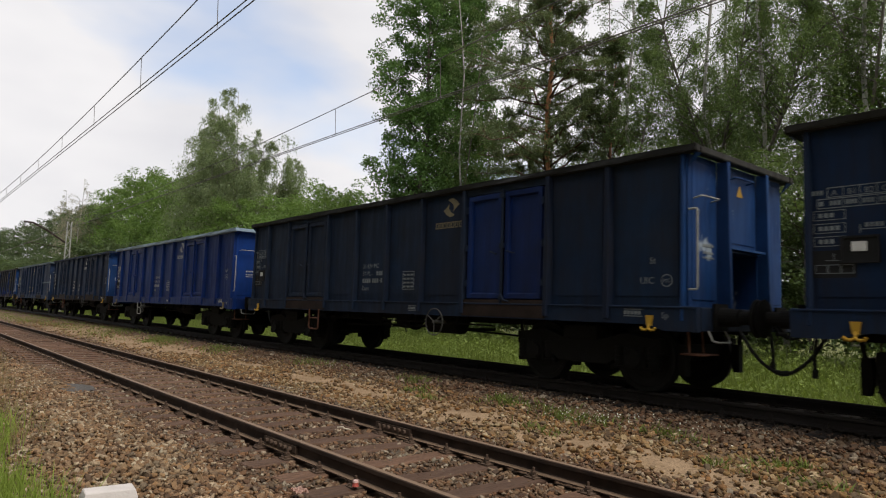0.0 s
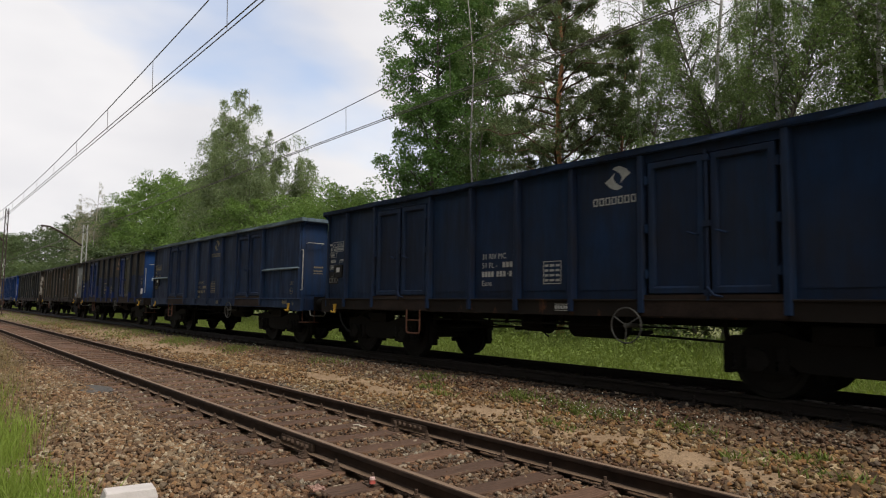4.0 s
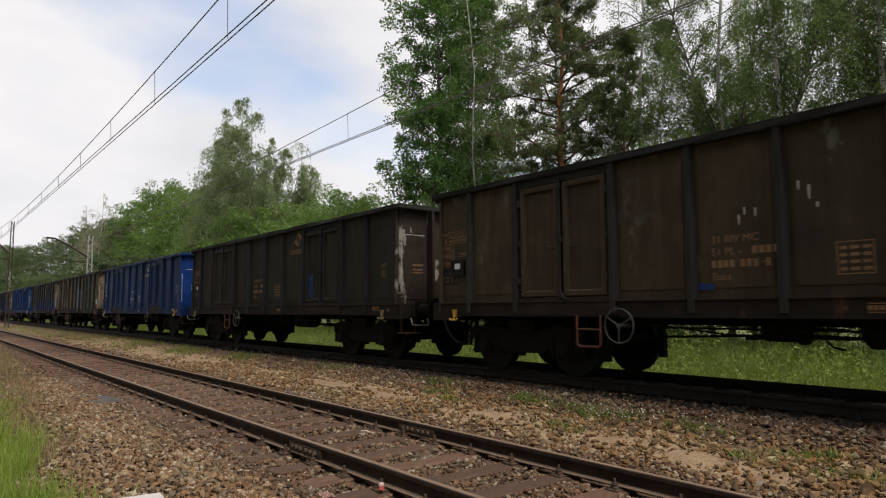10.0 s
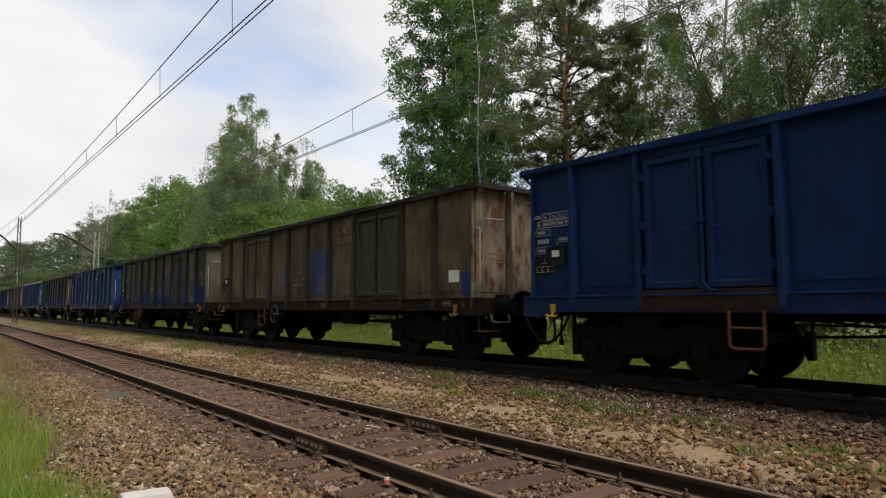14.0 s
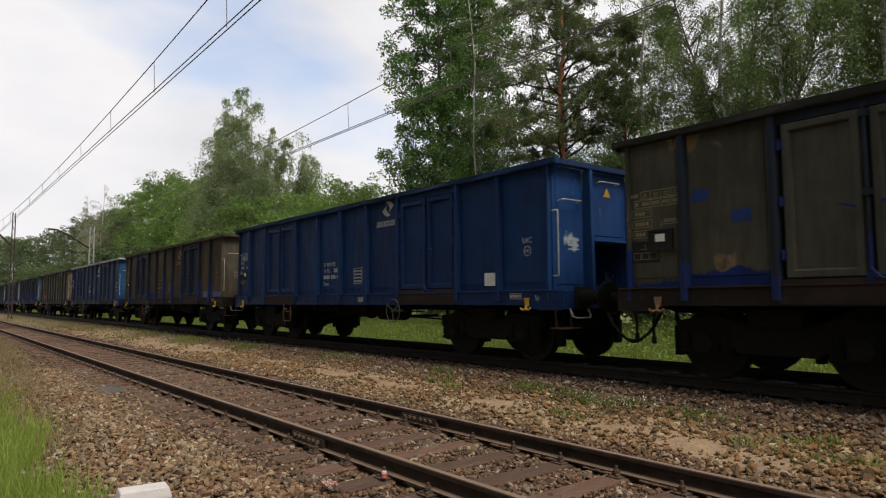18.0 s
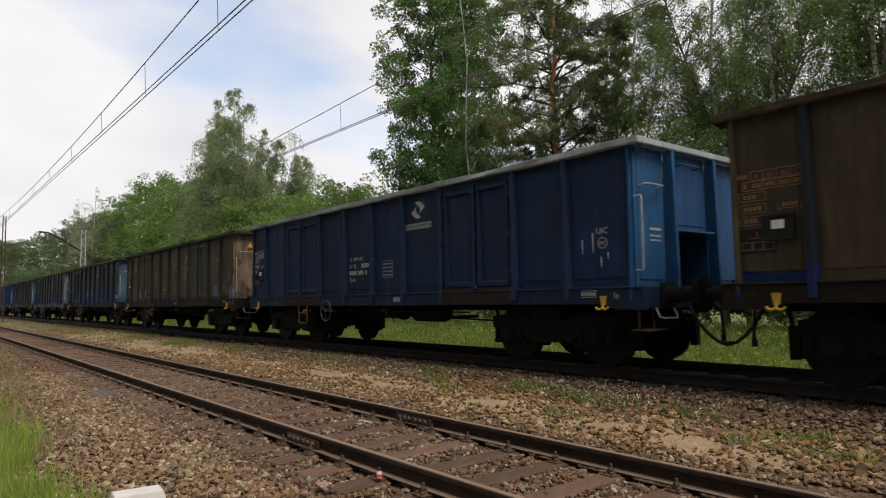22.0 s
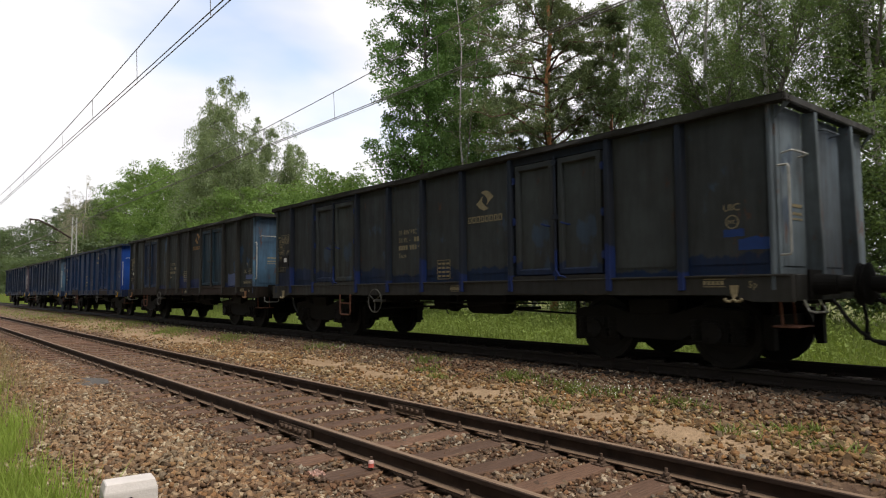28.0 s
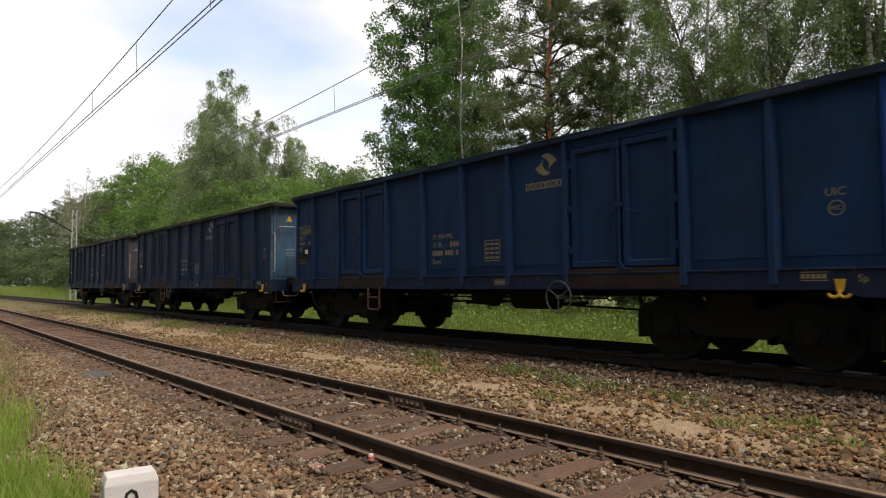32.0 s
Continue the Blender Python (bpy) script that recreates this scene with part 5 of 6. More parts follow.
def grow(kind, seed, height, spread, bare, limbs, leaves, leaf, lean=0.0):
    """Trunk and crown meshes of a tree of that kind."""
    rng = np.random.default_rng(seed)
    bm = bmesh.new()
    lb = bmesh.new()
    n = 10
    wob = np.cumsum(rng.normal(0, 0.012 * height, (n + 1, 2)), 0) * 0.5
    spine = np.array([[lean * height * (k / n) ** 1.3 + wob[k, 0] - wob[0, 0], wob[k, 1] - wob[0, 1], height * 0.97 * k / n] for k in range(n + 1)])
    r0 = height * (0.0085 if kind == "pine" else 0.0065)
    tube(bm, spine, [r0 * (1 - 0.93 * k / n) + 0.012 for k in range(n + 1)], 9)
    cents = []

    def along(u):
        f = np.clip(u, 0, 0.999) * n
        i = int(f)
        return spine[i] + (spine[i + 1] - spine[i]) * (f - i)

    if kind == "bush":
        bare = 0.05
    for k in range(limbs):
        u = bare + (0.99 - bare) * ((k + rng.random()) / limbs)
        q = (u - bare) / (1 - bare)
        if kind == "pine":
            reach = spread * (0.45 + 0.55 * math.sin(math.pi * min(1, 0.15 + q * 0.95))) * rng.uniform(0.55, 1.15) * (1.12 - 0.72 * q)
            rise = rng.uniform(-0.05, 0.35) + 0.3 * q
        else:
            reach = spread * (math.sin(math.pi * (0.12 + 0.80 * q ** 0.85)) ** 0.6) * rng.uniform(0.5, 1.06)
            rise = rng.uniform(0.15, 0.8)
        a = k * 2.399 + rng.uniform(-0.5, 0.5)
        p = along(u)
        tip = p + np.array([math.cos(a) * reach, math.sin(a) * reach, rise * reach])
        mid = (p + tip) / 2 + np.array([0, 0, 0.12 * reach]) + rng.normal(0, 0.06 * reach, 3)
        pts = [p, (p + mid) / 2 + rng.normal(0, 0.02 * reach, 3), mid, (mid + tip) / 2 + rng.normal(0, 0.03 * reach, 3), tip]
        tube(lb, pts, [max(0.008, r0 * 0.34 * (1 - q * 0.5) * f) for f in (1, 0.8, 0.55, 0.35, 0.15)], 5)
        twigs = max(4, int(5 + reach * 3.0)) if kind == "pine" else max(3, int(3 + reach * 1.1))
        per = max(4, int(leaves / (limbs * twigs)))
        for j in range(twigs):
            f = 0.25 + 0.75 * (j + rng.random()) / twigs
            i = min(3, int(f * 4))
            b = np.array(pts[i]) + (np.array(pts[i + 1]) - np.array(pts[i])) * (f * 4 - i if f < 1 else 1)
            ln = (0.25 + 0.28 * reach) * rng.uniform(0.5, 1.3)
            if kind == "pine":
                d = np.array([rng.normal(0, 0.8), rng.normal(0, 0.8), rng.uniform(0.0, 0.5)])
                ln *= 0.65
            else:
                d = rng.normal(0, 0.6, 3) + np.array([math.cos(a), math.sin(a), 0.15]) * 0.5
            d = d / np.linalg.norm(d)
            e = b + d * ln
            if kind == "pine":
                tube(lb, [b, (b + e) / 2 + rng.normal(0, 0.05 * ln, 3), e], [0.012, 0.008, 0.004], 3)
            t = rng.random(per)[:, None] ** (0.35 if kind == "pine" else 0.8)
            if kind == "pine":
                sd = 0.12 * (0.5 + 0.5 * ln)
                cents.append(b + (e - b) * t + rng.normal(0, 1, (per, 3)) * sd)
            else:
                puff = rng.normal(0, 1, (per, 3))
                puff /= np.linalg.norm(puff, axis=1)[:, None]
                cents.append(e + puff * (rng.random((per, 1)) ** 0.4) * np.array([1, 1, 0.75]) * (0.33 + 0.20 * ln if leaf < 0.14 else 0.44 + 0.24 * ln))
    crown = leaf_mesh(kind + "_crown", np.concatenate(cents), leaf, rng, 0.1, 0.26 if kind == "pine" else 0.62, kind == "pine" or leaf > 0.14)
    return to_mesh(kind + "_trunk", bm, True), to_mesh(kind + "_branchwork", lb, True), crown


def weep(seed, height, spread, low, leaders, branches, strands, per, leaf, stem=0.0034):
    """A birch: rising leaders, arched branches and curtains of hanging twigs."""
    rng = np.random.default_rng(seed)
    bm, lb = bmesh.new(), bmesh.new()
    n = 10

    def envelope(z):
        q = min(0.995, max(0.02, z / height))
        return spread * 1.22 * min(1.0, (q / 0.32) ** 0.7) * (1 - q) ** 0.55

    slant = rng.normal(0, 0.05)
    wob = np.cumsum(rng.normal(0, 0.020 * height, (n + 1, 2)), 0) * 0.5
    spine = np.array([[slant * height * (k / n) ** 1.4 + wob[k, 0] - wob[0, 0], wob[k, 1] - wob[0, 1], height * 0.98 * k / n] for k in range(n + 1)])
    r0 = height * stem
    tube(bm, spine, [r0 * (1 - 0.93 * k / n) + 0.010 for k in range(n + 1)], 9)
    stems = [spine]
    for k in range(leaders):
        a = math.tau * (k + 0.5 * rng.random()) / max(1, leaders)
        u = low + rng.uniform(0.0, 0.22)
        p = spine[int(u * n)]
        top = height * rng.uniform(0.58, 0.93)
        r = envelope(top) * 0.66 + 0.14 * spread
        tip = np.array([math.cos(a) * r, math.sin(a) * r, top])
        mid = p + (tip - p) * 0.45 + np.array([math.cos(a), math.sin(a), 0]) * 0.16 * spread
        pts = [(1 - f) ** 2 * p + 2 * f * (1 - f) * mid + f * f * tip for f in np.linspace(0, 1, 7)]
        tube(lb, pts, [r0 * 0.5 * (1 - 0.9 * f) + 0.008 for f in np.linspace(0, 1, 7)], 6)
        stems.append(np.array(pts))
    cents = []
    for pts in stems:
        m = len(pts) - 1
        for j in range(branches):
            u = (low if pts is spine else 0.12) + (1 - (low if pts is spine else 0.12)) * (j + rng.random()) / branches
            f = min(u, 0.999) * m
            p = pts[int(f)] + (pts[int(f) + 1] - pts[int(f)]) * (f - int(f))
            out = math.atan2(p[1], p[0]) if pts is not spine else 0.0
            a = out + (rng.normal(0, 1.1) if pts is not spine else rng.uniform(0, math.tau))
            d = np.array([math.cos(a), math.sin(a), 0.0])
            reach = max(0.25, (envelope(p[2] + 0.3) - np.hypot(p[0], p[1]) * max(0.0, math.cos(a - out))) * rng.uniform(0.45, 1.05))
            bow = [p, p + d * reach * 0.4 + np.array([0, 0, 0.34 * reach]), p + d * reach * 0.8 + np.array([0, 0, 0.42 * reach]), p + d * reach * 1.02 + np.array([0, 0, 0.30 * reach])]
            tube(lb, bow, [0.022, 0.016, 0.010, 0.004], 4)
            count = max(2, round(strands * min(1.0, reach / (0.16 * spread))))
            for i in range(count):
                g = 0.2 + 0.8 * (i + rng.random()) / count
                w = g * 3
                b = bow[min(2, int(w))] + (bow[min(2, int(w)) + 1] - bow[min(2, int(w))]) * (w - min(2, int(w)))
                ln = (0.35 + 0.27 * reach) * rng.uniform(0.5, 1.7)
                sway = d * rng.uniform(0.0, 0.35) * ln + rng.normal(0, 0.10, 3) * ln
                some = max(6, int(per * min(1.0, 0.2 + 0.8 * reach / (0.2 * spread))))
                t = rng.random(some)[:, None] ** 0.85
                cents.append(b + sway * t + np.array([0, 0, -1.0]) * ln * t ** 1.25 + np.array([0, 0, 0.18 * ln]) * t * (1 - t) * 4 + rng.normal(0, 1, (some, 3)) * (0.035 + 0.006 * spread) * (1 + 0.7 * ln))
    crown = leaf_mesh("birch_crown", np.concatenate(cents), leaf, rng, 1.3, 0.62, True)
    return to_mesh("birch_trunk", bm, True), to_mesh("birch_branchwork", lb, True), crown


def birch_kind(seed, m_leaf, label, **shape):
    trunk, boughs, crown = weep(seed, **shape)
    trunk.materials.append(M_BIRCH)
    boughs.materials.append(M_BIRCHTWIG)
    crown.materials.append(m_leaf)
    return dict(trunk=trunk, branchwork=boughs, crown=crown, label=label, kind="birch")


def tree_kind(kind, seed, height, spread, bare, limbs, leaves, leaf, m_bark, m_leaf, label, lean=0.0):
    trunk, boughs, crown = grow(kind, seed, height, spread, bare, limbs, leaves, leaf, lean)
    trunk.materials.append(m_bark)
    boughs.materials.append(M_PINETWIG if kind == "pine" else M_TWIG)
    crown.materials.append(m_leaf)
    return dict(trunk=trunk, branchwork=boughs, crown=crown, label=label, kind=kind)


def plant(k, x, y, turn=0.0, size=1.0, wide=None):
    t = new({"bush": "bush", "pine": "pine_tree", "birch": "birch_tree"}.get(k["kind"], "tree"))
    tagged(t, k["label"], "bush" if k["kind"] == "bush" else "tree", "trees along the line")
    t.location = (x, y, float(lie(np.array(float(x)), np.array(float(y)))) - 0.05)
    t.rotation_euler = (0, 0, radians(turn))
    t.scale = (wide or size, wide or size, size)
    for n in ("trunk", "branchwork", "crown"):
        o = new(n, k[n])
        o.parent = t
        if n == "branchwork":
            tagged(o, kind="stuff")
    return t

M_BIRCH = bark("birch_bark", (0.24, 0.23, 0.20), (0.46, 0.44, 0.40), (0.03, 0.028, 0.025))
M_BARK = bark("grey_bark", (0.07, 0.06, 0.05), (0.17, 0.145, 0.115))
M_PINE = bark("pine_bark", (0.24, 0.105, 0.05), (0.46, 0.22, 0.11))
M_LEAF = foliage("broad_leaves", (0.045, 0.108, 0.030), (0.140, 0.245, 0.075), 0.36)
M_LEAF2 = foliage("young_leaves", (0.085, 0.165, 0.042), (0.215, 0.325, 0.105), 0.47)
# greyed leaf colour, with the haze over the far wood mixed in
M_FARLEAF = foliage("hazed_woodland_leaves", (0.066, 0.102, 0.052), (0.135, 0.182, 0.092), 0.40)
M_DARKLEAF = foliage("undergrowth_leaves", (0.050, 0.095, 0.028), (0.130, 0.200, 0.062), 0.45)
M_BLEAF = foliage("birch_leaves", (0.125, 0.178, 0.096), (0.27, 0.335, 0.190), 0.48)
# darker copy of the birch leaves: shade put into the leaf colour
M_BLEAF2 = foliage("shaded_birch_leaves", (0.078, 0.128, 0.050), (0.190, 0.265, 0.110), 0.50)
M_NEEDLE = foliage("pine_needles", (0.095, 0.130, 0.068), (0.20, 0.250, 0.130), 0.42)


M_BIRCHTWIG = bark("birch_twig_bark", (0.085, 0.075, 0.06), (0.19, 0.17, 0.14))
M_PINETWIG = bark("pine_twig_bark", (0.07, 0.045, 0.030), (0.15, 0.090, 0.058))
M_TWIG = bark("twig_bark", (0.045, 0.035, 0.028), (0.10, 0.08, 0.062))


def build_woods():
    broad = [tree_kind("broad", 31, 20.5, 3.1, 0.12, 100, 62000, 0.130, M_BARK, M_LEAF, "tall leafy tree with fresh green foliage"),
             tree_kind("broad", 37, 13.0, 3.2, 0.08, 50, 16000, 0.18, M_BARK, M_LEAF2, "light green leafy tree at the wood's edge"),
             tree_kind("broad", 38, 18.0, 3.8, 0.12, 60, 13000, 0.24, M_BARK, M_FARLEAF, "grey-green leafy tree in the far wood"),
             tree_kind("broad", 39, 13.0, 3.3, 0.08, 50, 15000, 0.19, M_BARK, M_LEAF2, "mid-green leafy tree at the wood's edge"),
             tree_kind("broad", 40, 10.5, 2.4, 0.10, 44, 15000, 0.105, M_BARK, M_DARKLEAF, "dark young tree in the undergrowth")]
    birch = [birch_kind(41, M_BLEAF, "tall birch with several stems and hanging twigs", height=18.6, spread=6.7, low=0.05, leaders=12, branches=26, strands=9, per=44, leaf=0.13),
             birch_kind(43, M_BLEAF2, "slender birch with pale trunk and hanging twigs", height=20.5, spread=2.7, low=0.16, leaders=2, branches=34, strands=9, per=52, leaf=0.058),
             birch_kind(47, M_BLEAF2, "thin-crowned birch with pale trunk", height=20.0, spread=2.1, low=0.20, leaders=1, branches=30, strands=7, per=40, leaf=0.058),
             birch_kind(48, foliage("pale_twig_leaves", (0.17, 0.165, 0.12), (0.33, 0.32, 0.24), 0.3), "nearly bare birch with pale trunk and twigs", height=18.5, spread=4.4, low=0.25, leaders=7, branches=20, strands=6, per=16, leaf=0.12, stem=0.007)]
    pine = [tree_kind("pine", 51, 19.5, 4.0, 0.30, 84, 70000, 0.165, M_PINE, M_NEEDLE, "Scots pine with reddish trunk and dark crown"),
            tree_kind("pine", 53, 12.6, 2.6, 0.20, 70, 30000, 0.135, M_PINE, M_NEEDLE, "young Scots pine with dense dark crown")]
    bush = [tree_kind("bush", 61, 6.5, 2.6, 0.05, 40, 7500, 0.165, M_BARK, M_LEAF2, "dense light green bush below the trees"),
            tree_kind("bush", 63, 8.5, 2.4, 0.05, 42, 8500, 0.15, M_BARK, M_LEAF2, "tall green shrub at the wood's edge"),
            tree_kind("bush", 65, 7.0, 2.6, 0.05, 36, 4200, 0.26, M_BARK, M_FARLEAF, "dark green thicket along the wood"),
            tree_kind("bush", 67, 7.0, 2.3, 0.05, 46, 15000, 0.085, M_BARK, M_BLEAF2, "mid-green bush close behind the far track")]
    # the wood's edge, from beside the camera to far down the line
    for k, x, y, turn, size, wide in (
            (broad[0], -26.1, 20.0, 20, 1.0, 1.0), (broad[0], -25.3, 21.6, 110, 0.97, 0.95), (birch[2], -20.8, 19.2, 50, 1.0, 0.72),
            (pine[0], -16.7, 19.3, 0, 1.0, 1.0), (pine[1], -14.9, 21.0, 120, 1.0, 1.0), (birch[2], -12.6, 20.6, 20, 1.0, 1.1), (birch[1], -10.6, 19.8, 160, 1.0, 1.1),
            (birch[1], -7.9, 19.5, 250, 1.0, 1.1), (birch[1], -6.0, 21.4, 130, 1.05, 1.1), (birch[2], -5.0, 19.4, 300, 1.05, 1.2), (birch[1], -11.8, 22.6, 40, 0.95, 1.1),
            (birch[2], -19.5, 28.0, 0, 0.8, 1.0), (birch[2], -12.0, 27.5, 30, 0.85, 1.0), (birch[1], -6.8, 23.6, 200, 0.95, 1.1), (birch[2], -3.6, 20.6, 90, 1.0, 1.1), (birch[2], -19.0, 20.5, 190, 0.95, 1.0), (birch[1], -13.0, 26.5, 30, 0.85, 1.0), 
            (birch[0], -48.9, 20.4, 0, 1.0, 0.88), (broad[3], -60.5, 21.5, 140, 0.95, 1.0),
            (broad[1], -50.0, 18.6, 70, 0.62, 0.9), (broad[1], -44.5, 18.4, 160, 0.66, 0.8), (broad[1], -57.0, 20.0, 30, 0.88, 1.0),
            (broad[3], -64.0, 19.5, 120, 0.98, 1.1), (broad[3], -70.0, 20.0, 220, 1.10, 1.1), (broad[3], -77.0, 20.5, 300, 1.02, 1.1), (broad[3], -86.0, 21.0, 40, 1.12, 1.2), (birch[3], -103.0, 19.6, 90, 1.0, 1.0),
            (broad[2], -101.0, 23.0, 10, 0.80, 1.1), (broad[2], -108.0, 23.5, 100, 0.8, 1.0), (broad[2], -116.0, 24.5, 150, 0.86, 1.2), (broad[2], -130.0, 26.0, 250, 0.92, 1.3), (broad[2], -147.0, 27.5, 60, 1.0, 1.4), (broad[2], -168.0, 29.0, 190, 1.1, 1.5), (broad[2], -195.0, 30.0, 330, 1.15, 1.7), (broad[2], -228.0, 31.0, 100, 1.2, 2.0), (broad[2], -265.0, 30.0, 20, 1.3, 2.2),
            (broad[4], -27.5, 23.0, 40, 1.1, 1.0), (broad[4], -24.0, 22.9, 140, 1.0, 1.0), (broad[4], -20.2, 23.2, 240, 0.78, 1.0), (broad[4], -16.2, 23.4, 340, 0.85, 1.1), (broad[4], -12.8, 23.0, 80, 0.8, 1.1), (broad[4], -9.6, 24.0, 180, 0.8, 1.2), (broad[4], -6.4, 23.0, 280, 0.85, 1.2), (broad[4], -3.6, 21.5, 20, 0.9, 1.2),
            (broad[2], -300.0, 29.0, 45, 1.4, 2.4), (broad[2], -345.0, 31.0, 145, 1.6, 2.8), (broad[2], -410.0, 36.0, 245, 1.9, 3.4), (bush[2], -300.0, 30.0, 75, 1.8, 3.0), (bush[2], -360.0, 33.0, 175, 2.2, 4.0),
            (broad[3], -67.0, 26.0, 70, 1.15, 1.3), (broad[2], -84.0, 28.0, 170, 0.85, 1.2), (broad[2], -125.0, 28.0, 270, 1.0, 1.6)):
        plant(k, x, y, turn, size, wide)
    for k, x, y, turn, size, wide in (
            (bush[1], -33.8, 20.0, 0, 0.96, 1.1), (bush[1], -37.0, 20.5, 90, 0.86, 1.0), (bush[0], -30.5, 19.2, 40, 1.0, 1.0), (bush[0], -40.0, 18.6, 200, 1.05, 1.1), (bush[1], -42.0, 20.4, 20, 1.0, 1.2), (bush[1], -38.8, 21.2, 250, 0.98, 1.2), (bush[1], -35.2, 21.0, 140, 0.98, 1.2), (bush[0], -46.0, 17.4, 10, 0.95, 1.2), (bush[0], -52.0, 17.4, 120, 1.0, 1.2), (bush[1], -58.5, 17.5, 70, 0.75, 1.3),
            (bush[2], -66.0, 17.2, 260, 0.95, 1.3), (bush[2], -75.0, 17.4, 300, 0.75, 1.4), (bush[2], -86.0, 17.5, 20, 1.1, 1.5), (bush[2], -98.0, 20.5, 140, 0.9, 1.3), (bush[2], -112.0, 22.0, 240, 1.0, 1.4), (bush[2], -130.0, 23.5, 340, 1.1, 1.6), (bush[2], -152.0, 25.0, 90, 1.2, 1.8), (bush[2], -180.0, 27.0, 200, 1.4, 2.2),
            (bush[3], -26.3, 18.6, 310, 0.85, 1.0), (bush[3], -22.5, 18.4, 170, 0.85, 1.0), (bush[3], -19.0, 18.0, 80, 0.82, 1.0), (bush[3], -14.2, 18.4, 30, 0.9, 1.1), (bush[3], -10.5, 18.2, 230, 0.9, 1.1), (bush[3], -7.0, 18.6, 140, 0.85, 1.1), (bush[3], -4.2, 18.6, 60, 0.9, 1.1), (bush[1], -17.0, 24.0, 30, 0.75, 1.2), (bush[1], -12.0, 24.5, 130, 0.75, 1.2), (bush[1], -24.0, 24.0, 230, 0.8, 1.2),
            (bush[2], -92.0, 19.5, 30, 0.6, 1.1), (bush[2], -105.0, 21.5, 130, 0.7, 1.2), (bush[2], -120.0, 22.5, 230, 0.8, 1.4), (bush[2], -140.0, 24.0, 300, 0.9, 1.6), (bush[2], -165.0, 26.0, 60, 1.1, 2.0), (bush[2], -205.0, 28.0, 160, 1.5, 2.8), (bush[2], -250.0, 30.0, 20, 1.8, 3.6),
            (bush[2], -5.5, 20.0, 30, 0.6, 1.0), (bush[2], -9.0, 21.0, 100, 0.6, 1.1), (bush[2], -12.8, 20.4, 170, 0.55, 1.1), (bush[2], -16.5, 21.5, 220, 0.6, 1.1), (bush[2], -21.0, 21.0, 280, 0.55, 1.1), (bush[2], -28.0, 22.0, 340, 0.6, 1.2), (bush[2], -36.0, 23.0, 20, 0.6, 1.4)):
        plant(k, x, y, turn, size, wide)
    # unseen wood behind the camera, added to keep sky light off the wagon sides
    for i, x in enumerate(range(-50, 24, 6)):
        plant(bush[2], x, -6.8 - 1.5 * (i % 2), i * 70, (1.9, 2.5)[i % 2], 1.4)


# ---------------------------------------------------------------- overhead line
M_WIRE = plain("copper_wire", (0.15, 0.135, 0.125), 0.7, 0.2)
M_MAST = plain("galvanised_mast", (0.36, 0.36, 0.34), 0.6, 0.3)
M_BROWNMAST = plain("brown_mast", (0.05, 0.036, 0.03), 0.8, 0.1)
SPAN = 70.0


def sag(x):
    u = ((x + 34 + SPAN / 2) % SPAN) - SPAN / 2
    return 6.44 + 0.00092 * u * u


def build_line(yc, up, drops, label):
    line = new("overhead_line")
    tagged(line, label, "overhead line")
    bm = bmesh.new()
    tube(bm, [(x, yc, sag(x) + up) for x in np.arange(-244, 107, 3.5)], 0.011, 6)
    part("messenger_wire", bm, M_WIRE, line)
    for s in (-0.045, 0.045):
        bm = bmesh.new()
        tube(bm, [(x, yc + s, 6.02 + up) for x in (-244, -139, -69, -34, 1, 71, 106)], 0.011, 6)
        part("contact_wire", bm, M_WIRE, line)
    for x in drops:
        bm = bmesh.new()
        tube(bm, [(x, yc, sag(x) + up), (x + 0.02, yc + 0.02, 6.03 + up)], 0.007, 5)
        part("dropper", bm, M_WIRE, line)


def build_mast(x, y, h, side, mat, wide, wire):
    """Lattice mast with a raking bracket towards the track."""
    base = float(lie(np.array(float(x)), np.array(float(y))))
    mast = new("catenary_mast")
    tagged(mast, "steel lattice mast carrying the overhead line", "mast", "masts of the overhead line")
    mast.location = (x, y, base - 0.1)
    for sx in (-1, 1):
        for sy in (-1, 1):
            bm = bmesh.new()
            v = box(bm, -0.03, 0.03, -0.03, 0.03, 0, h)
            for q in v:
                f = 1 - 0.25 * q.co.z / h
                q.co.x += sx * 0.13 * f
                q.co.y += sy * wide * f
            part("leg", bm, mat, mast)
    n = int(h / 0.55)
    for k in range(n):
        z0, z1 = h * k / n, h * (k + 1) / n
        for sx in (-1, 1):
            f0, f1 = 1 - 0.25 * z0 / h, 1 - 0.25 * z1 / h
            bm = bmesh.new()
            s = 1 if k % 2 else -1
            tube(bm, [(sx * 0.13 * f0, -s * wide * f0, z0), (sx * 0.13 * f1, s * wide * f1, z1)], 0.018, 4)
            part("lattice_bar", bm, mat, mast)
    reach, low = wire - y, 0.1 - base
    hang = sag(x) + low
    bm = bmesh.new()
    tube(bm, [(0, side * wide, hang - 1.15), (0, reach * 0.5, hang - 0.15), (0, reach * 0.82, hang + 0.42), (0, reach * 1.03, hang + 0.46)], 0.085, 8)
    part("bracket", bm, M_BROWNMAST, mast)
    bm = bmesh.new()
    tube(bm, [(0, side * wide, 5.85 + low), (0, reach * 0.8, 6.2 + low), (0, reach, 6.03 + low)], 0.03, 6)
    part("steady_arm", bm, M_BROWNMAST, mast)
    bm = bmesh.new()
    cyl(bm, (0, reach, hang - 0.03), (0, reach, hang + 0.46), 0.02, seg=6)
    for k in range(3):
        cyl(bm, (0, reach, hang + 0.06 + 0.11 * k), (0, reach, hang + 0.12 + 0.11 * k), 0.07, 0.03, 8)
    part("insulator", bm, M_BROWNMAST, mast)


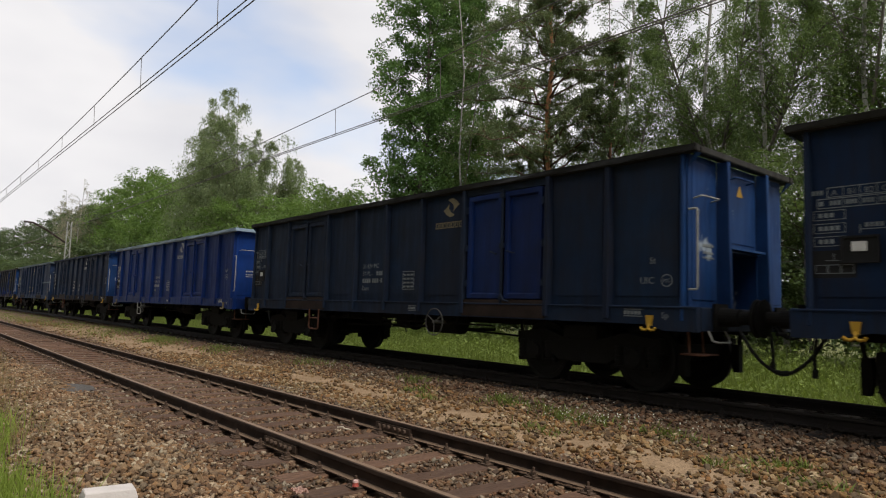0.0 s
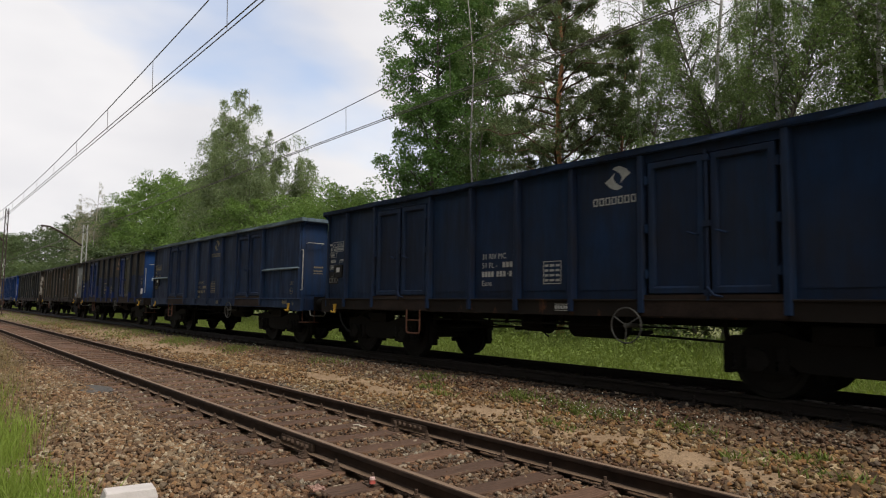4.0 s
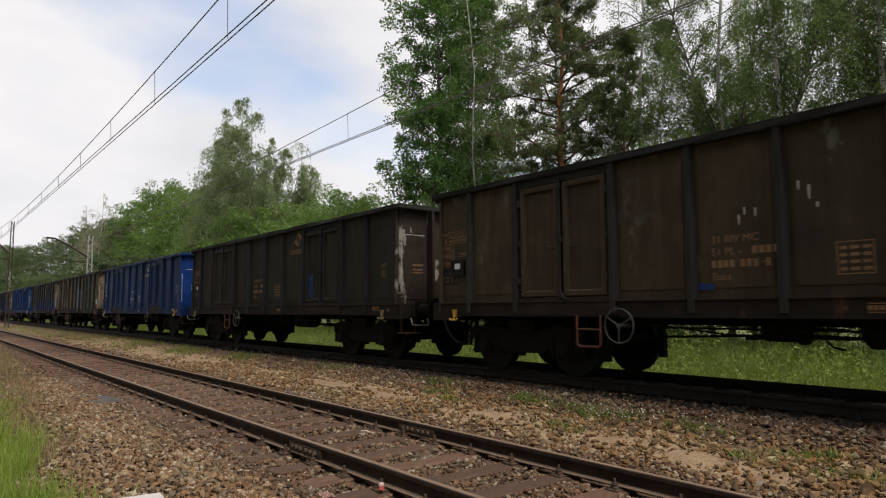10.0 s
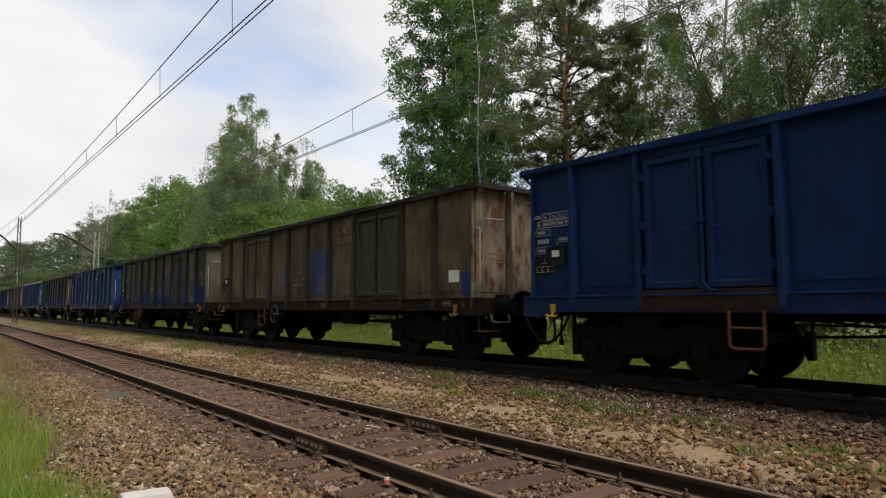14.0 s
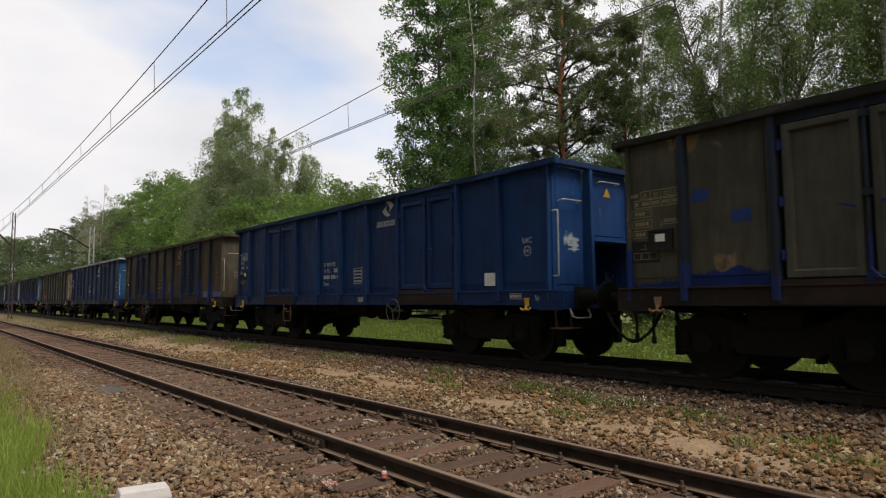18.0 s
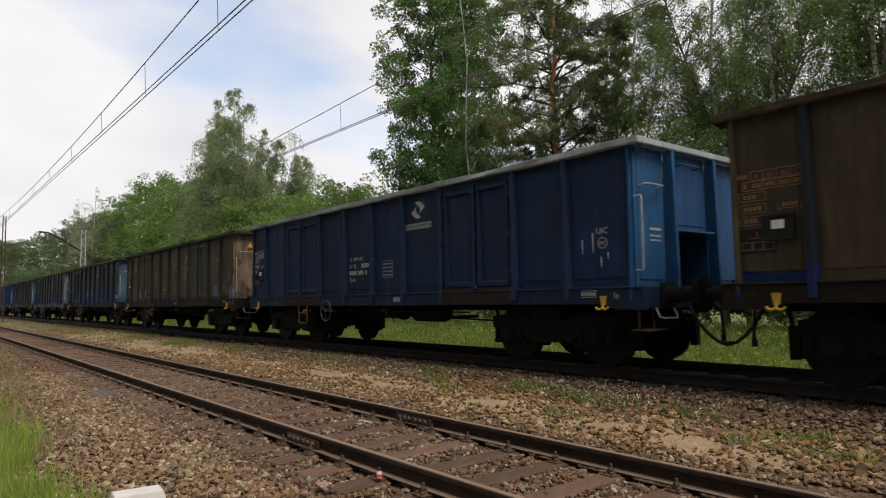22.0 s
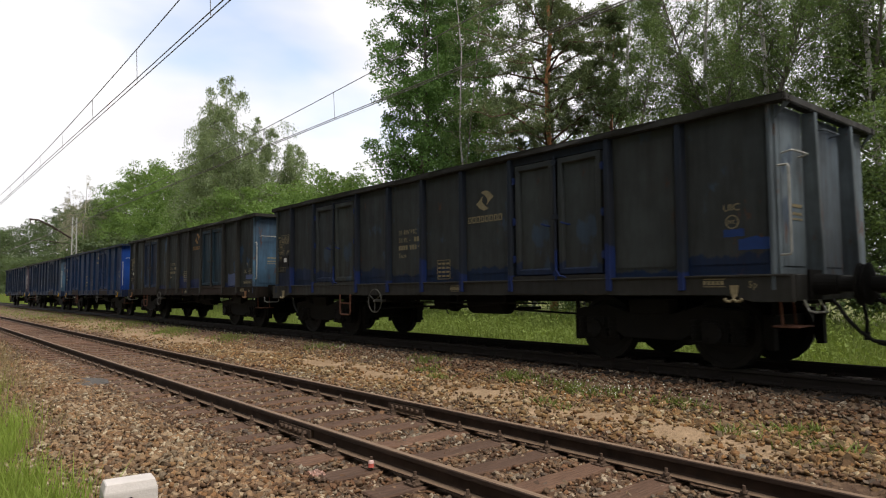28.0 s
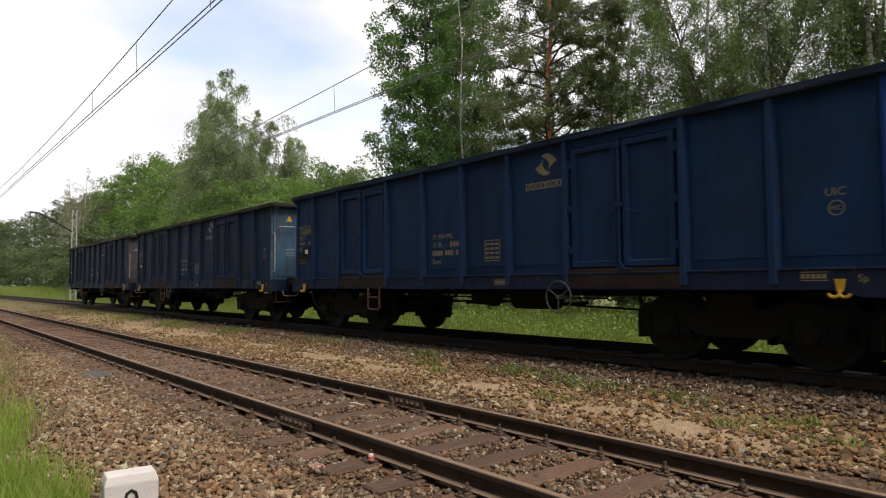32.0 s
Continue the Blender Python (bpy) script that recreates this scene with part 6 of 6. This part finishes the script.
# ---------------------------------------------------------------- small things by the track
def build_marker():
    post = new("distance_marker")
    tagged(post, "white painted concrete distance marker beside the ballast", "marker post")
    post.location = (-3.36, 0.86, -0.40)
    post.rotation_euler = (0, 0, radians(84))
    bm = bmesh.new()
    v = box(bm, -0.115, 0.115, -0.070, 0.070, -0.05, 0.83)
    bmesh.ops.subdivide_edges(bm, edges=[e for e in bm.edges if abs(e.verts[0].co.z - e.verts[1].co.z) > 0.5], cuts=1, edge_percents={})
    for q in bm.verts:
        if 0.3 < q.co.z < 0.6:
            q.co.z = 0.80
    top = [q for q in bm.verts if q.co.z > 0.82]
    for q in top:
        q.co.x *= 0.90
        q.co.y *= 0.80
        q.co.z = 0.84
    bmesh.ops.bevel(bm, geom=bm.edges[:], offset=0.004, segments=1, affect='EDGES')
    part("stone", bm, plain("white_limewash", (0.50, 0.465, 0.45), 0.8, 0, 0.12, 9, 80, 0.4), post)
    me = text_mesh("0", 0.15)
    piece("figure", me, M_BLACKPAINT, post, "black painted figure", pose(-0.040, -0.0725, 0.672) @ FACE)


def build_litter():
    m_red = plain("faded_red_plastic", (0.45, 0.10, 0.08), 0.5)
    lamp = new("red_signal_bolt")
    tagged(lamp, "small red and white capped peg beside the rail", "track peg")
    lamp.location = (-4.62, 3.04, -0.14)
    bm = bmesh.new()
    cyl(bm, (0, 0, 0), (0, 0, 0.032), 0.026, 0.022, seg=12)
    part("base", bm, m_red, lamp)
    bm = bmesh.new()
    cyl(bm, (0, 0, 0.032), (0, 0, 0.05), 0.025, 0.021, 12)
    part("cap", bm, plain("pale_pink_plastic", (0.55, 0.38, 0.35), 0.6), lamp)
    bm = bmesh.new()
    n = 8
    g = [[bm.verts.new((0.02 * i - 0.08 + random.uniform(-0.006, 0.006), 0.014 * j - 0.05, 0.03 + random.uniform(0, 0.03))) for j in range(n)] for i in range(n)]
    for i in range(n - 1):
        for j in range(n - 1):
            bm.faces.new((g[i][j], g[i + 1][j], g[i + 1][j + 1], g[i][j + 1]))
    bmesh.ops.solidify(bm, geom=bm.faces[:], thickness=0.002)
    me = to_mesh("paper_scrap", bm)
    me.materials.append(plain("pink_paper", (0.55, 0.36, 0.30), 0.7))
    o = tagged(new("paper_scrap", me), "crumpled pale pink paper scrap on the ballast", "litter")
    o.location = (-4.65, 2.55, -0.15)
    bm = bmesh.new()
    tube(bm, [(0, 0, 0), (0.09, 0.02, 0.015), (0.18, -0.02, 0.02), (0.24, 0.03, 0.012)], [0.012, 0.011, 0.009, 0.005], 6)
    me = to_mesh("dry_stick", bm)
    me.materials.append(plain("bleached_wood", (0.55, 0.48, 0.38), 0.8))
    o = tagged(new("dry_stick", me), "bleached dry stick between the rails", "stick")
    o.location = (-6.9, 4.25, -0.13)
    bm = bmesh.new()
    seg = 22
    rnd = random.Random(8)
    ring = [bm.verts.new((0.62 * math.cos(k * math.tau / seg) * rnd.uniform(0.85, 1.1), 0.30 * math.sin(k * math.tau / seg) * rnd.uniform(0.85, 1.1), 0.0)) for k in range(seg)]
    top = [bm.verts.new((v.co.x * 0.8, v.co.y * 0.8, 0.016 + rnd.uniform(0, 0.008))) for v in ring]
    bm.faces.new(top)
    for k in range(seg):
        bm.faces.new((ring[k], ring[(k + 1) % seg], top[(k + 1) % seg], top[k]))
    me = to_mesh("gravel_patch", bm)
    me.materials.append(plain("dark_grit", (0.075, 0.07, 0.066), 0.9, 0, 0.35, 12, 90, 0.8, 0.01))
    o = tagged(new("grit_heap", me), "flat heap of dark grey grit on the ballast", "grit heap")
    o.location = (-12.3, 2.48, -0.165)


# ---------------------------------------------------------------- the train
def build_train():
    navy = paint("dusty_navy", (0.014, 0.043, 0.115), dirt=0.55, rust=0.05, seed=1)
    slate = paint("slate_blue", (0.015, 0.052, 0.15), dirt=0.55, rust=0.08, seed=2)
    slate2 = paint("worn_slate_blue", (0.017, 0.065, 0.20), dirt=0.6, rust=0.12, seed=3)
    vivid = paint("vivid_blue", (0.0025, 0.050, 0.32), dirt=0.22, rust=0.0, seed=4, rough=0.38)
    royal = paint("royal_blue", (0.003, 0.055, 0.24), dirt=0.30, rust=0.03, seed=5, rough=0.42)
    royal2 = paint("dulled_royal_blue", (0.008, 0.056, 0.20), dirt=0.42, rust=0.05, seed=6)
    brown = paint("rusty_brown", (0.150, 0.112, 0.070), dirt=0.6, rust=0.3, seed=7, rough=0.7, worn=(0.10, 0.095, 0.075))
    umber = paint("dark_umber", (0.070, 0.070, 0.050), dirt=0.55, rust=0.35, seed=8, rough=0.7, worn=(0.045, 0.040, 0.030))
    mottled = paint("brown_over_blue", (0.115, 0.10, 0.08), dirt=0.5, rust=0.2, band=(0.008, 0.033, 0.11), band_top=2.25, ragged=0.12, seed=9, rough=0.65)
    beige = paint("bleached_beige", (0.31, 0.275, 0.19), dirt=0.75, rust=0.5, seed=10, rough=0.7, worn=(0.20, 0.14, 0.075))
    olive = paint("grey_olive", (0.145, 0.140, 0.105), dirt=0.5, rust=0.4, band=(0.010, 0.035, 0.20), band_top=1.52, ragged=0.75, seed=11, rough=0.65, worn=(0.17, 0.115, 0.06))
    rust_blue = paint("brown_with_blue_band", (0.165, 0.125, 0.078), dirt=0.65, rust=0.4, band=(0.010, 0.035, 0.16), band_top=1.28, seed=12, rough=0.7, worn=(0.055, 0.055, 0.058))
    tan_blue = paint("tan_with_blue_band", (0.19, 0.165, 0.115), dirt=0.55, rust=0.35, band=(0.010, 0.032, 0.12), band_top=1.36, ragged=0.45, seed=13, rough=0.7, worn=(0.165, 0.140, 0.092))
    soot = paint("sooty_olive", (0.082, 0.098, 0.105), dirt=0.5, rust=0.45, band=(0.010, 0.032, 0.10), band_top=1.40, ragged=0.6, seed=14, worn=(0.035, 0.055, 0.085))
    soot2 = paint("sooty_slate", (0.040, 0.058, 0.075), dirt=0.5, rust=0.3, band=(0.008, 0.03, 0.11), band_top=1.45, seed=15, worn=(0.055, 0.060, 0.055))
    soot3 = paint("sooty_blue_flaking", (0.040, 0.054, 0.060), dirt=0.5, rust=0.3, band=(0.008, 0.03, 0.15), band_top=1.40, ragged=0.5, seed=16, worn=(0.014, 0.045, 0.095))
    # end paints, flaking and rust included, lightened beyond the sides to show sunlight
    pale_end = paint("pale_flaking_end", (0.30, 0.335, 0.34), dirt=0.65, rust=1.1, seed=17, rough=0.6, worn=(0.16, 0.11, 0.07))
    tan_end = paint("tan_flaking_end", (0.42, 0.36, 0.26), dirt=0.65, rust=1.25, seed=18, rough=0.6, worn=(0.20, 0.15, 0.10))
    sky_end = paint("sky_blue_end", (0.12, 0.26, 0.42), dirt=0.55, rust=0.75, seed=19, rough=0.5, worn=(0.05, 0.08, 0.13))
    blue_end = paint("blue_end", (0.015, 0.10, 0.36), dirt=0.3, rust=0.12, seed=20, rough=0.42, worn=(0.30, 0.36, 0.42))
    sunlit_end = paint("bright_blue_end", (0.008, 0.075, 0.42), dirt=0.15, rust=0.0, seed=21, rough=0.4)
    dark_end = paint("dark_brown_end", (0.085, 0.06, 0.045), dirt=0.5, rust=0.4, seed=22, rough=0.5, worn=(0.30, 0.28, 0.25))
    darkpost = paint("dark_posts", (0.062, 0.064, 0.062), dirt=0.4, rust=0.3, seed=23)
    bluepost = paint("blue_posts", (0.020, 0.034, 0.066), dirt=0.5, rust=0.25, band=(0.010, 0.034, 0.17), band_top=1.75, ragged=0.9, seed=24)
    smokepost = paint("smoky_posts", (0.032, 0.040, 0.052), dirt=0.5, rust=0.3, seed=44, worn=(0.012, 0.030, 0.085))
    rustsole = paint("rusty_sole_bar", (0.032, 0.024, 0.02), dirt=0.5, rust=0.6, seed=25, rough=0.75)
    bluedoor = paint("repainted_blue_doors", (0.005, 0.042, 0.24), dirt=0.35, rust=0.0, seed=26, rough=0.4)
    navydoor = paint("navy_doors", (0.014, 0.028, 0.07), dirt=0.4, rust=0.15, seed=27)
    olivedoor = paint("olive_grey_doors", (0.13, 0.13, 0.105), dirt=0.45, rust=0.2, seed=28)
    palechord = paint("pale_top_chord", (0.80, 0.86, 0.90), dirt=0.3, rust=0.1, seed=29)
    # blue chord with the sky's reflection painted in as a paler tone
    sky_tint_chord = paint("blue_top_chord", (0.30, 0.42, 0.52), dirt=0.4, rust=0.1, seed=30)
    darkchord = paint("dark_top_chord", (0.05, 0.05, 0.047), dirt=0.5, rust=0.2, seed=31)
    # another end colour with the sunlight mixed into the paint
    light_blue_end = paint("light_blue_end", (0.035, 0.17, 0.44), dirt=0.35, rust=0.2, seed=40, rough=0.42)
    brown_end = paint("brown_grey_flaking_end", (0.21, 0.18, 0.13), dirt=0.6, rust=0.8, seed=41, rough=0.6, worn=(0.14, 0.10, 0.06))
    greydoor = paint("grey_doors", (0.085, 0.098, 0.105), dirt=0.45, rust=0.2, seed=43)
    tealdoor = paint("teal_blue_doors", (0.022, 0.070, 0.125), dirt=0.5, rust=0.5, seed=42)
    rustydoor = paint("rust_spotted_blue_door", (0.010, 0.05, 0.22), dirt=0.4, rust=0.9, seed=39)
    # reflected sky on the vivid wagon's top edge, given as paint colour
    sky_glint_chord = paint("sky_glint_top_chord", (0.55, 0.75, 1.0), dirt=0.1, rust=0.0, seed=37, rough=0.4)
    worn_end = paint("blue_grey_flaking_end", (0.21, 0.27, 0.33), dirt=0.6, rust=0.7, seed=38, worn=(0.05, 0.07, 0.10))
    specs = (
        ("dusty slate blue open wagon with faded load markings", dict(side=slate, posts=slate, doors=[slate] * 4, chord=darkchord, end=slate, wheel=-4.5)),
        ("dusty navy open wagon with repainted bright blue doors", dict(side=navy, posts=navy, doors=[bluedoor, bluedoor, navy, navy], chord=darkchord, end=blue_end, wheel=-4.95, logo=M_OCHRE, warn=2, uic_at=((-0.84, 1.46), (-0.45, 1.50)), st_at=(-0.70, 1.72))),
        ("clean vivid blue open wagon, sky reflection painted on its top edge", dict(side=vivid, posts=vivid, doors=[vivid] * 4, chord=sky_glint_chord, end=sunlit_end, sill=vivid, wheel=-8.4, ladder=-9.0, ladder_mat=M_STEEL, bright=True, hook=M_OCHRE)),
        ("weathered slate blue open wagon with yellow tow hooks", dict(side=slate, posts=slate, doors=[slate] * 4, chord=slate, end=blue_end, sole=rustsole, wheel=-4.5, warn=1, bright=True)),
        ("faded blue open wagon with rails on its end panels", dict(side=slate2, posts=slate2, doors=[slate2] * 4, chord=sky_tint_chord, end=slate2, wheel=-4.6, ladder=-10.4, ledges=True, logo=M_OCHRE, ink=M_OCHRE, bright=True, logo_at=(-6.05, 2.86), number_at=(-7.72, -0.20), grid_at=(-6.46, -1.3485, 1.35), uic_at=((-0.75, 1.52), (-0.66, 1.36)))),
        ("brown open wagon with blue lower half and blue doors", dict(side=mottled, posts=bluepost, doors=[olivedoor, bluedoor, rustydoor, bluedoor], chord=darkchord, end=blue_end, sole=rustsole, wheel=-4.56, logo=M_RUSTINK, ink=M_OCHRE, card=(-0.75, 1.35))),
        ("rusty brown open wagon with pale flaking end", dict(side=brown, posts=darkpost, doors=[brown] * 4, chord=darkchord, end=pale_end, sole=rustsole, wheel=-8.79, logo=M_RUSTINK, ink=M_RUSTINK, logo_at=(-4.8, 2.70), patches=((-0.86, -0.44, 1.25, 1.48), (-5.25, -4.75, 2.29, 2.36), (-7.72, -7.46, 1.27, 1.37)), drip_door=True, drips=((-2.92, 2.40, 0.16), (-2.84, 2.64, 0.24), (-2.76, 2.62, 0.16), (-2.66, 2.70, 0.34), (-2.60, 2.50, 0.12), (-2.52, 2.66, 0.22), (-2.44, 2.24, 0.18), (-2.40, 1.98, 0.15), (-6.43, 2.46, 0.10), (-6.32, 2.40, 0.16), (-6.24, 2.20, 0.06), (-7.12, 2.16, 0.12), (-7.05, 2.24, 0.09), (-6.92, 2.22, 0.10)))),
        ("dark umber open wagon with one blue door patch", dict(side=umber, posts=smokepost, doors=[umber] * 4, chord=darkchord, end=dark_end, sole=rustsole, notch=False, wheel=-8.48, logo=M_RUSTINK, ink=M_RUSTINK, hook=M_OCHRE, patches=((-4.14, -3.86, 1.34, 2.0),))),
        ("royal blue open wagon with rust along its sill", dict(side=royal, posts=royal, doors=[royal] * 4, chord=royal, end=sunlit_end, sole=paint("blue_rusty_sole", (0.010, 0.045, 0.19), dirt=0.3, rust=0.65, seed=33), wheel=-4.33, bright=True)),
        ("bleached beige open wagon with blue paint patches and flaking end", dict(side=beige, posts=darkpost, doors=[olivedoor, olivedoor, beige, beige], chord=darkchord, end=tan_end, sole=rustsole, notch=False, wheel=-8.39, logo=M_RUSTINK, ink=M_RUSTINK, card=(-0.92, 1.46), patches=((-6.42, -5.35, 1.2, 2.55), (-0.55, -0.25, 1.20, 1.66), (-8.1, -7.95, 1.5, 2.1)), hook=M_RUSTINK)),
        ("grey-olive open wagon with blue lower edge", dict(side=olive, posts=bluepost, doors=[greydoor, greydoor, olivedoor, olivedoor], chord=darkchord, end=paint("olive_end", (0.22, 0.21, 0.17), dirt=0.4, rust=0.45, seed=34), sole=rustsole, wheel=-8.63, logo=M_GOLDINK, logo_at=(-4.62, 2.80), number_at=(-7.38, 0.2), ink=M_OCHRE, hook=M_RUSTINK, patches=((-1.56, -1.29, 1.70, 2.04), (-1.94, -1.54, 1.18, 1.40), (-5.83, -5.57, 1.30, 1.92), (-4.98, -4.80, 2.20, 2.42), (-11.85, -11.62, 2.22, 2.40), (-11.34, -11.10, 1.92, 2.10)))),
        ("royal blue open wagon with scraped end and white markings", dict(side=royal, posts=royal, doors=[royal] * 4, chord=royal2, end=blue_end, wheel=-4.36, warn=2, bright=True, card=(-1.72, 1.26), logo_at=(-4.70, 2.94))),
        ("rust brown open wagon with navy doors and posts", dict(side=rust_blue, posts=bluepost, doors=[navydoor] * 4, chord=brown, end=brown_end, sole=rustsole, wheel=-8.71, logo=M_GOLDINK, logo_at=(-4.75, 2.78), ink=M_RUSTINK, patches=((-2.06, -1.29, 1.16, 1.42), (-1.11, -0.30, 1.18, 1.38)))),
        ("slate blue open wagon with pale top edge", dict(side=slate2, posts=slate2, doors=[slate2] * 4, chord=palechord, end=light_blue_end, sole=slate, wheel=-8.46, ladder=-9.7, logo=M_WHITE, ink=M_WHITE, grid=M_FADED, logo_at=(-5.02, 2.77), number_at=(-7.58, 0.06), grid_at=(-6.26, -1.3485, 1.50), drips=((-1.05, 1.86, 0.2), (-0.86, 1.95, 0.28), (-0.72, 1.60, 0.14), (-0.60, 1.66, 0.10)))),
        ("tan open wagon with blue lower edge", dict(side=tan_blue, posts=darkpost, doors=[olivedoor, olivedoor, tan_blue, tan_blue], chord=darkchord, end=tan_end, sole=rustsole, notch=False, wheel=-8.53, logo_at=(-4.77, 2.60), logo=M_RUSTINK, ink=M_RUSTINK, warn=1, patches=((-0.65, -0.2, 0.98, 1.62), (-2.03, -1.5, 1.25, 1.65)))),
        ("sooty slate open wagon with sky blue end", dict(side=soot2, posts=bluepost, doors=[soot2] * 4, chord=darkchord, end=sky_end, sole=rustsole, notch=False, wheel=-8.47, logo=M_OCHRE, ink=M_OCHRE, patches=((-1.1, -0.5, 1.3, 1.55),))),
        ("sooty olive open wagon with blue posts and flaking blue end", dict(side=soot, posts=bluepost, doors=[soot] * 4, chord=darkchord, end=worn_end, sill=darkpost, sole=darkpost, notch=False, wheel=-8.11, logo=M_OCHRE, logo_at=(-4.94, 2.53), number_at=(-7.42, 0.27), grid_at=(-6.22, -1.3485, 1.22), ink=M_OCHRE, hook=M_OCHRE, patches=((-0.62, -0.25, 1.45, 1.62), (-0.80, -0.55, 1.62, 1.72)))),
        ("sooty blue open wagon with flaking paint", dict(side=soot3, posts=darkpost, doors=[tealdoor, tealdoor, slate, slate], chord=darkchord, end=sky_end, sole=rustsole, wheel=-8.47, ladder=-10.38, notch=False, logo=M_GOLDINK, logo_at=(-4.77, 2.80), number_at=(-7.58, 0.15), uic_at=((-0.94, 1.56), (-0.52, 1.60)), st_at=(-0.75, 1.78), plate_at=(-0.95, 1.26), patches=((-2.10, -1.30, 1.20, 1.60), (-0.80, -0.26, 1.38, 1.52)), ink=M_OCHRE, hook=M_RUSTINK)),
        ("dull royal blue open wagon with yellow tow hooks", dict(side=royal2, posts=royal2, doors=[royal2] * 4, chord=navy, end=sunlit_end, sole=paint("dull_rusty_sole", (0.012, 0.035, 0.12), dirt=0.4, rust=0.5, seed=35), wheel=-4.4, logo_at=(-4.70, 2.84), logo=M_OCHRE, ink=M_OCHRE, warn=1, bright=True)),
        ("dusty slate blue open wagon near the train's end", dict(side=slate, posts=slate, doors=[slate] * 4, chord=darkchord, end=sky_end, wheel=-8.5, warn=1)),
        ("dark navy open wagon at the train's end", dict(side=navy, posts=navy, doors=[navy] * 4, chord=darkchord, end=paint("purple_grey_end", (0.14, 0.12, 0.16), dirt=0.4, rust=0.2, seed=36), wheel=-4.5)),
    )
    for label, spec in specs:
        build_wagon(spec, label)


build_woods()
build_line(Y_NEAR, 0.0, np.concatenate([np.arange(-10.95, 0, 4.5), np.arange(-15.45, -66, -4.35)]), "double contact wire with messenger over the near track")
build_line(Y_FAR, -0.07, np.arange(-2.0, -66, -4.45), "double contact wire with messenger over the far track")
for mx in (-69.0, -139.0):
    build_mast(mx, 12.45, 8.75, -1, M_MAST, 0.23, Y_FAR)
    build_mast(mx, 6.2, 9.5, -1, M_BROWNMAST, 0.14, Y_NEAR)
build_marker()
build_litter()
build_grass()
build_ballast()
build_train()
build_track("near_track", Y_NEAR, 0.0, -46.0, SLEEPER_0, "old track with rusty rails on wooden sleepers", ((-6.33, 1), (-6.18, -1)), M_RAIL, M_SLEEPER)
build_track("far_track", Y_FAR, Z_FAR, -30.0, SLEEPER_0, "running track under the train on dark wooden sleepers", (), M_SHADERAIL, M_SHADEWOOD)


# ---------------------------------------------------------------- what moves
def motions():
    times = [k * 0.5 for k in range(65)]
    for i, w in enumerate(WAGONS):
        walk(w, [(t, pose(run(t) - PITCH * i, Y_FAR, Z_FAR)) for t in times])
    ticks = [k / 15 for k in range(481)]
    for ws, s in WHEELSETS:
        walk(ws, [(t, pose(s, 0, WHEEL_R, 0, math.degrees(run(t) / WHEEL_R), 0)) for t in ticks])


motions()
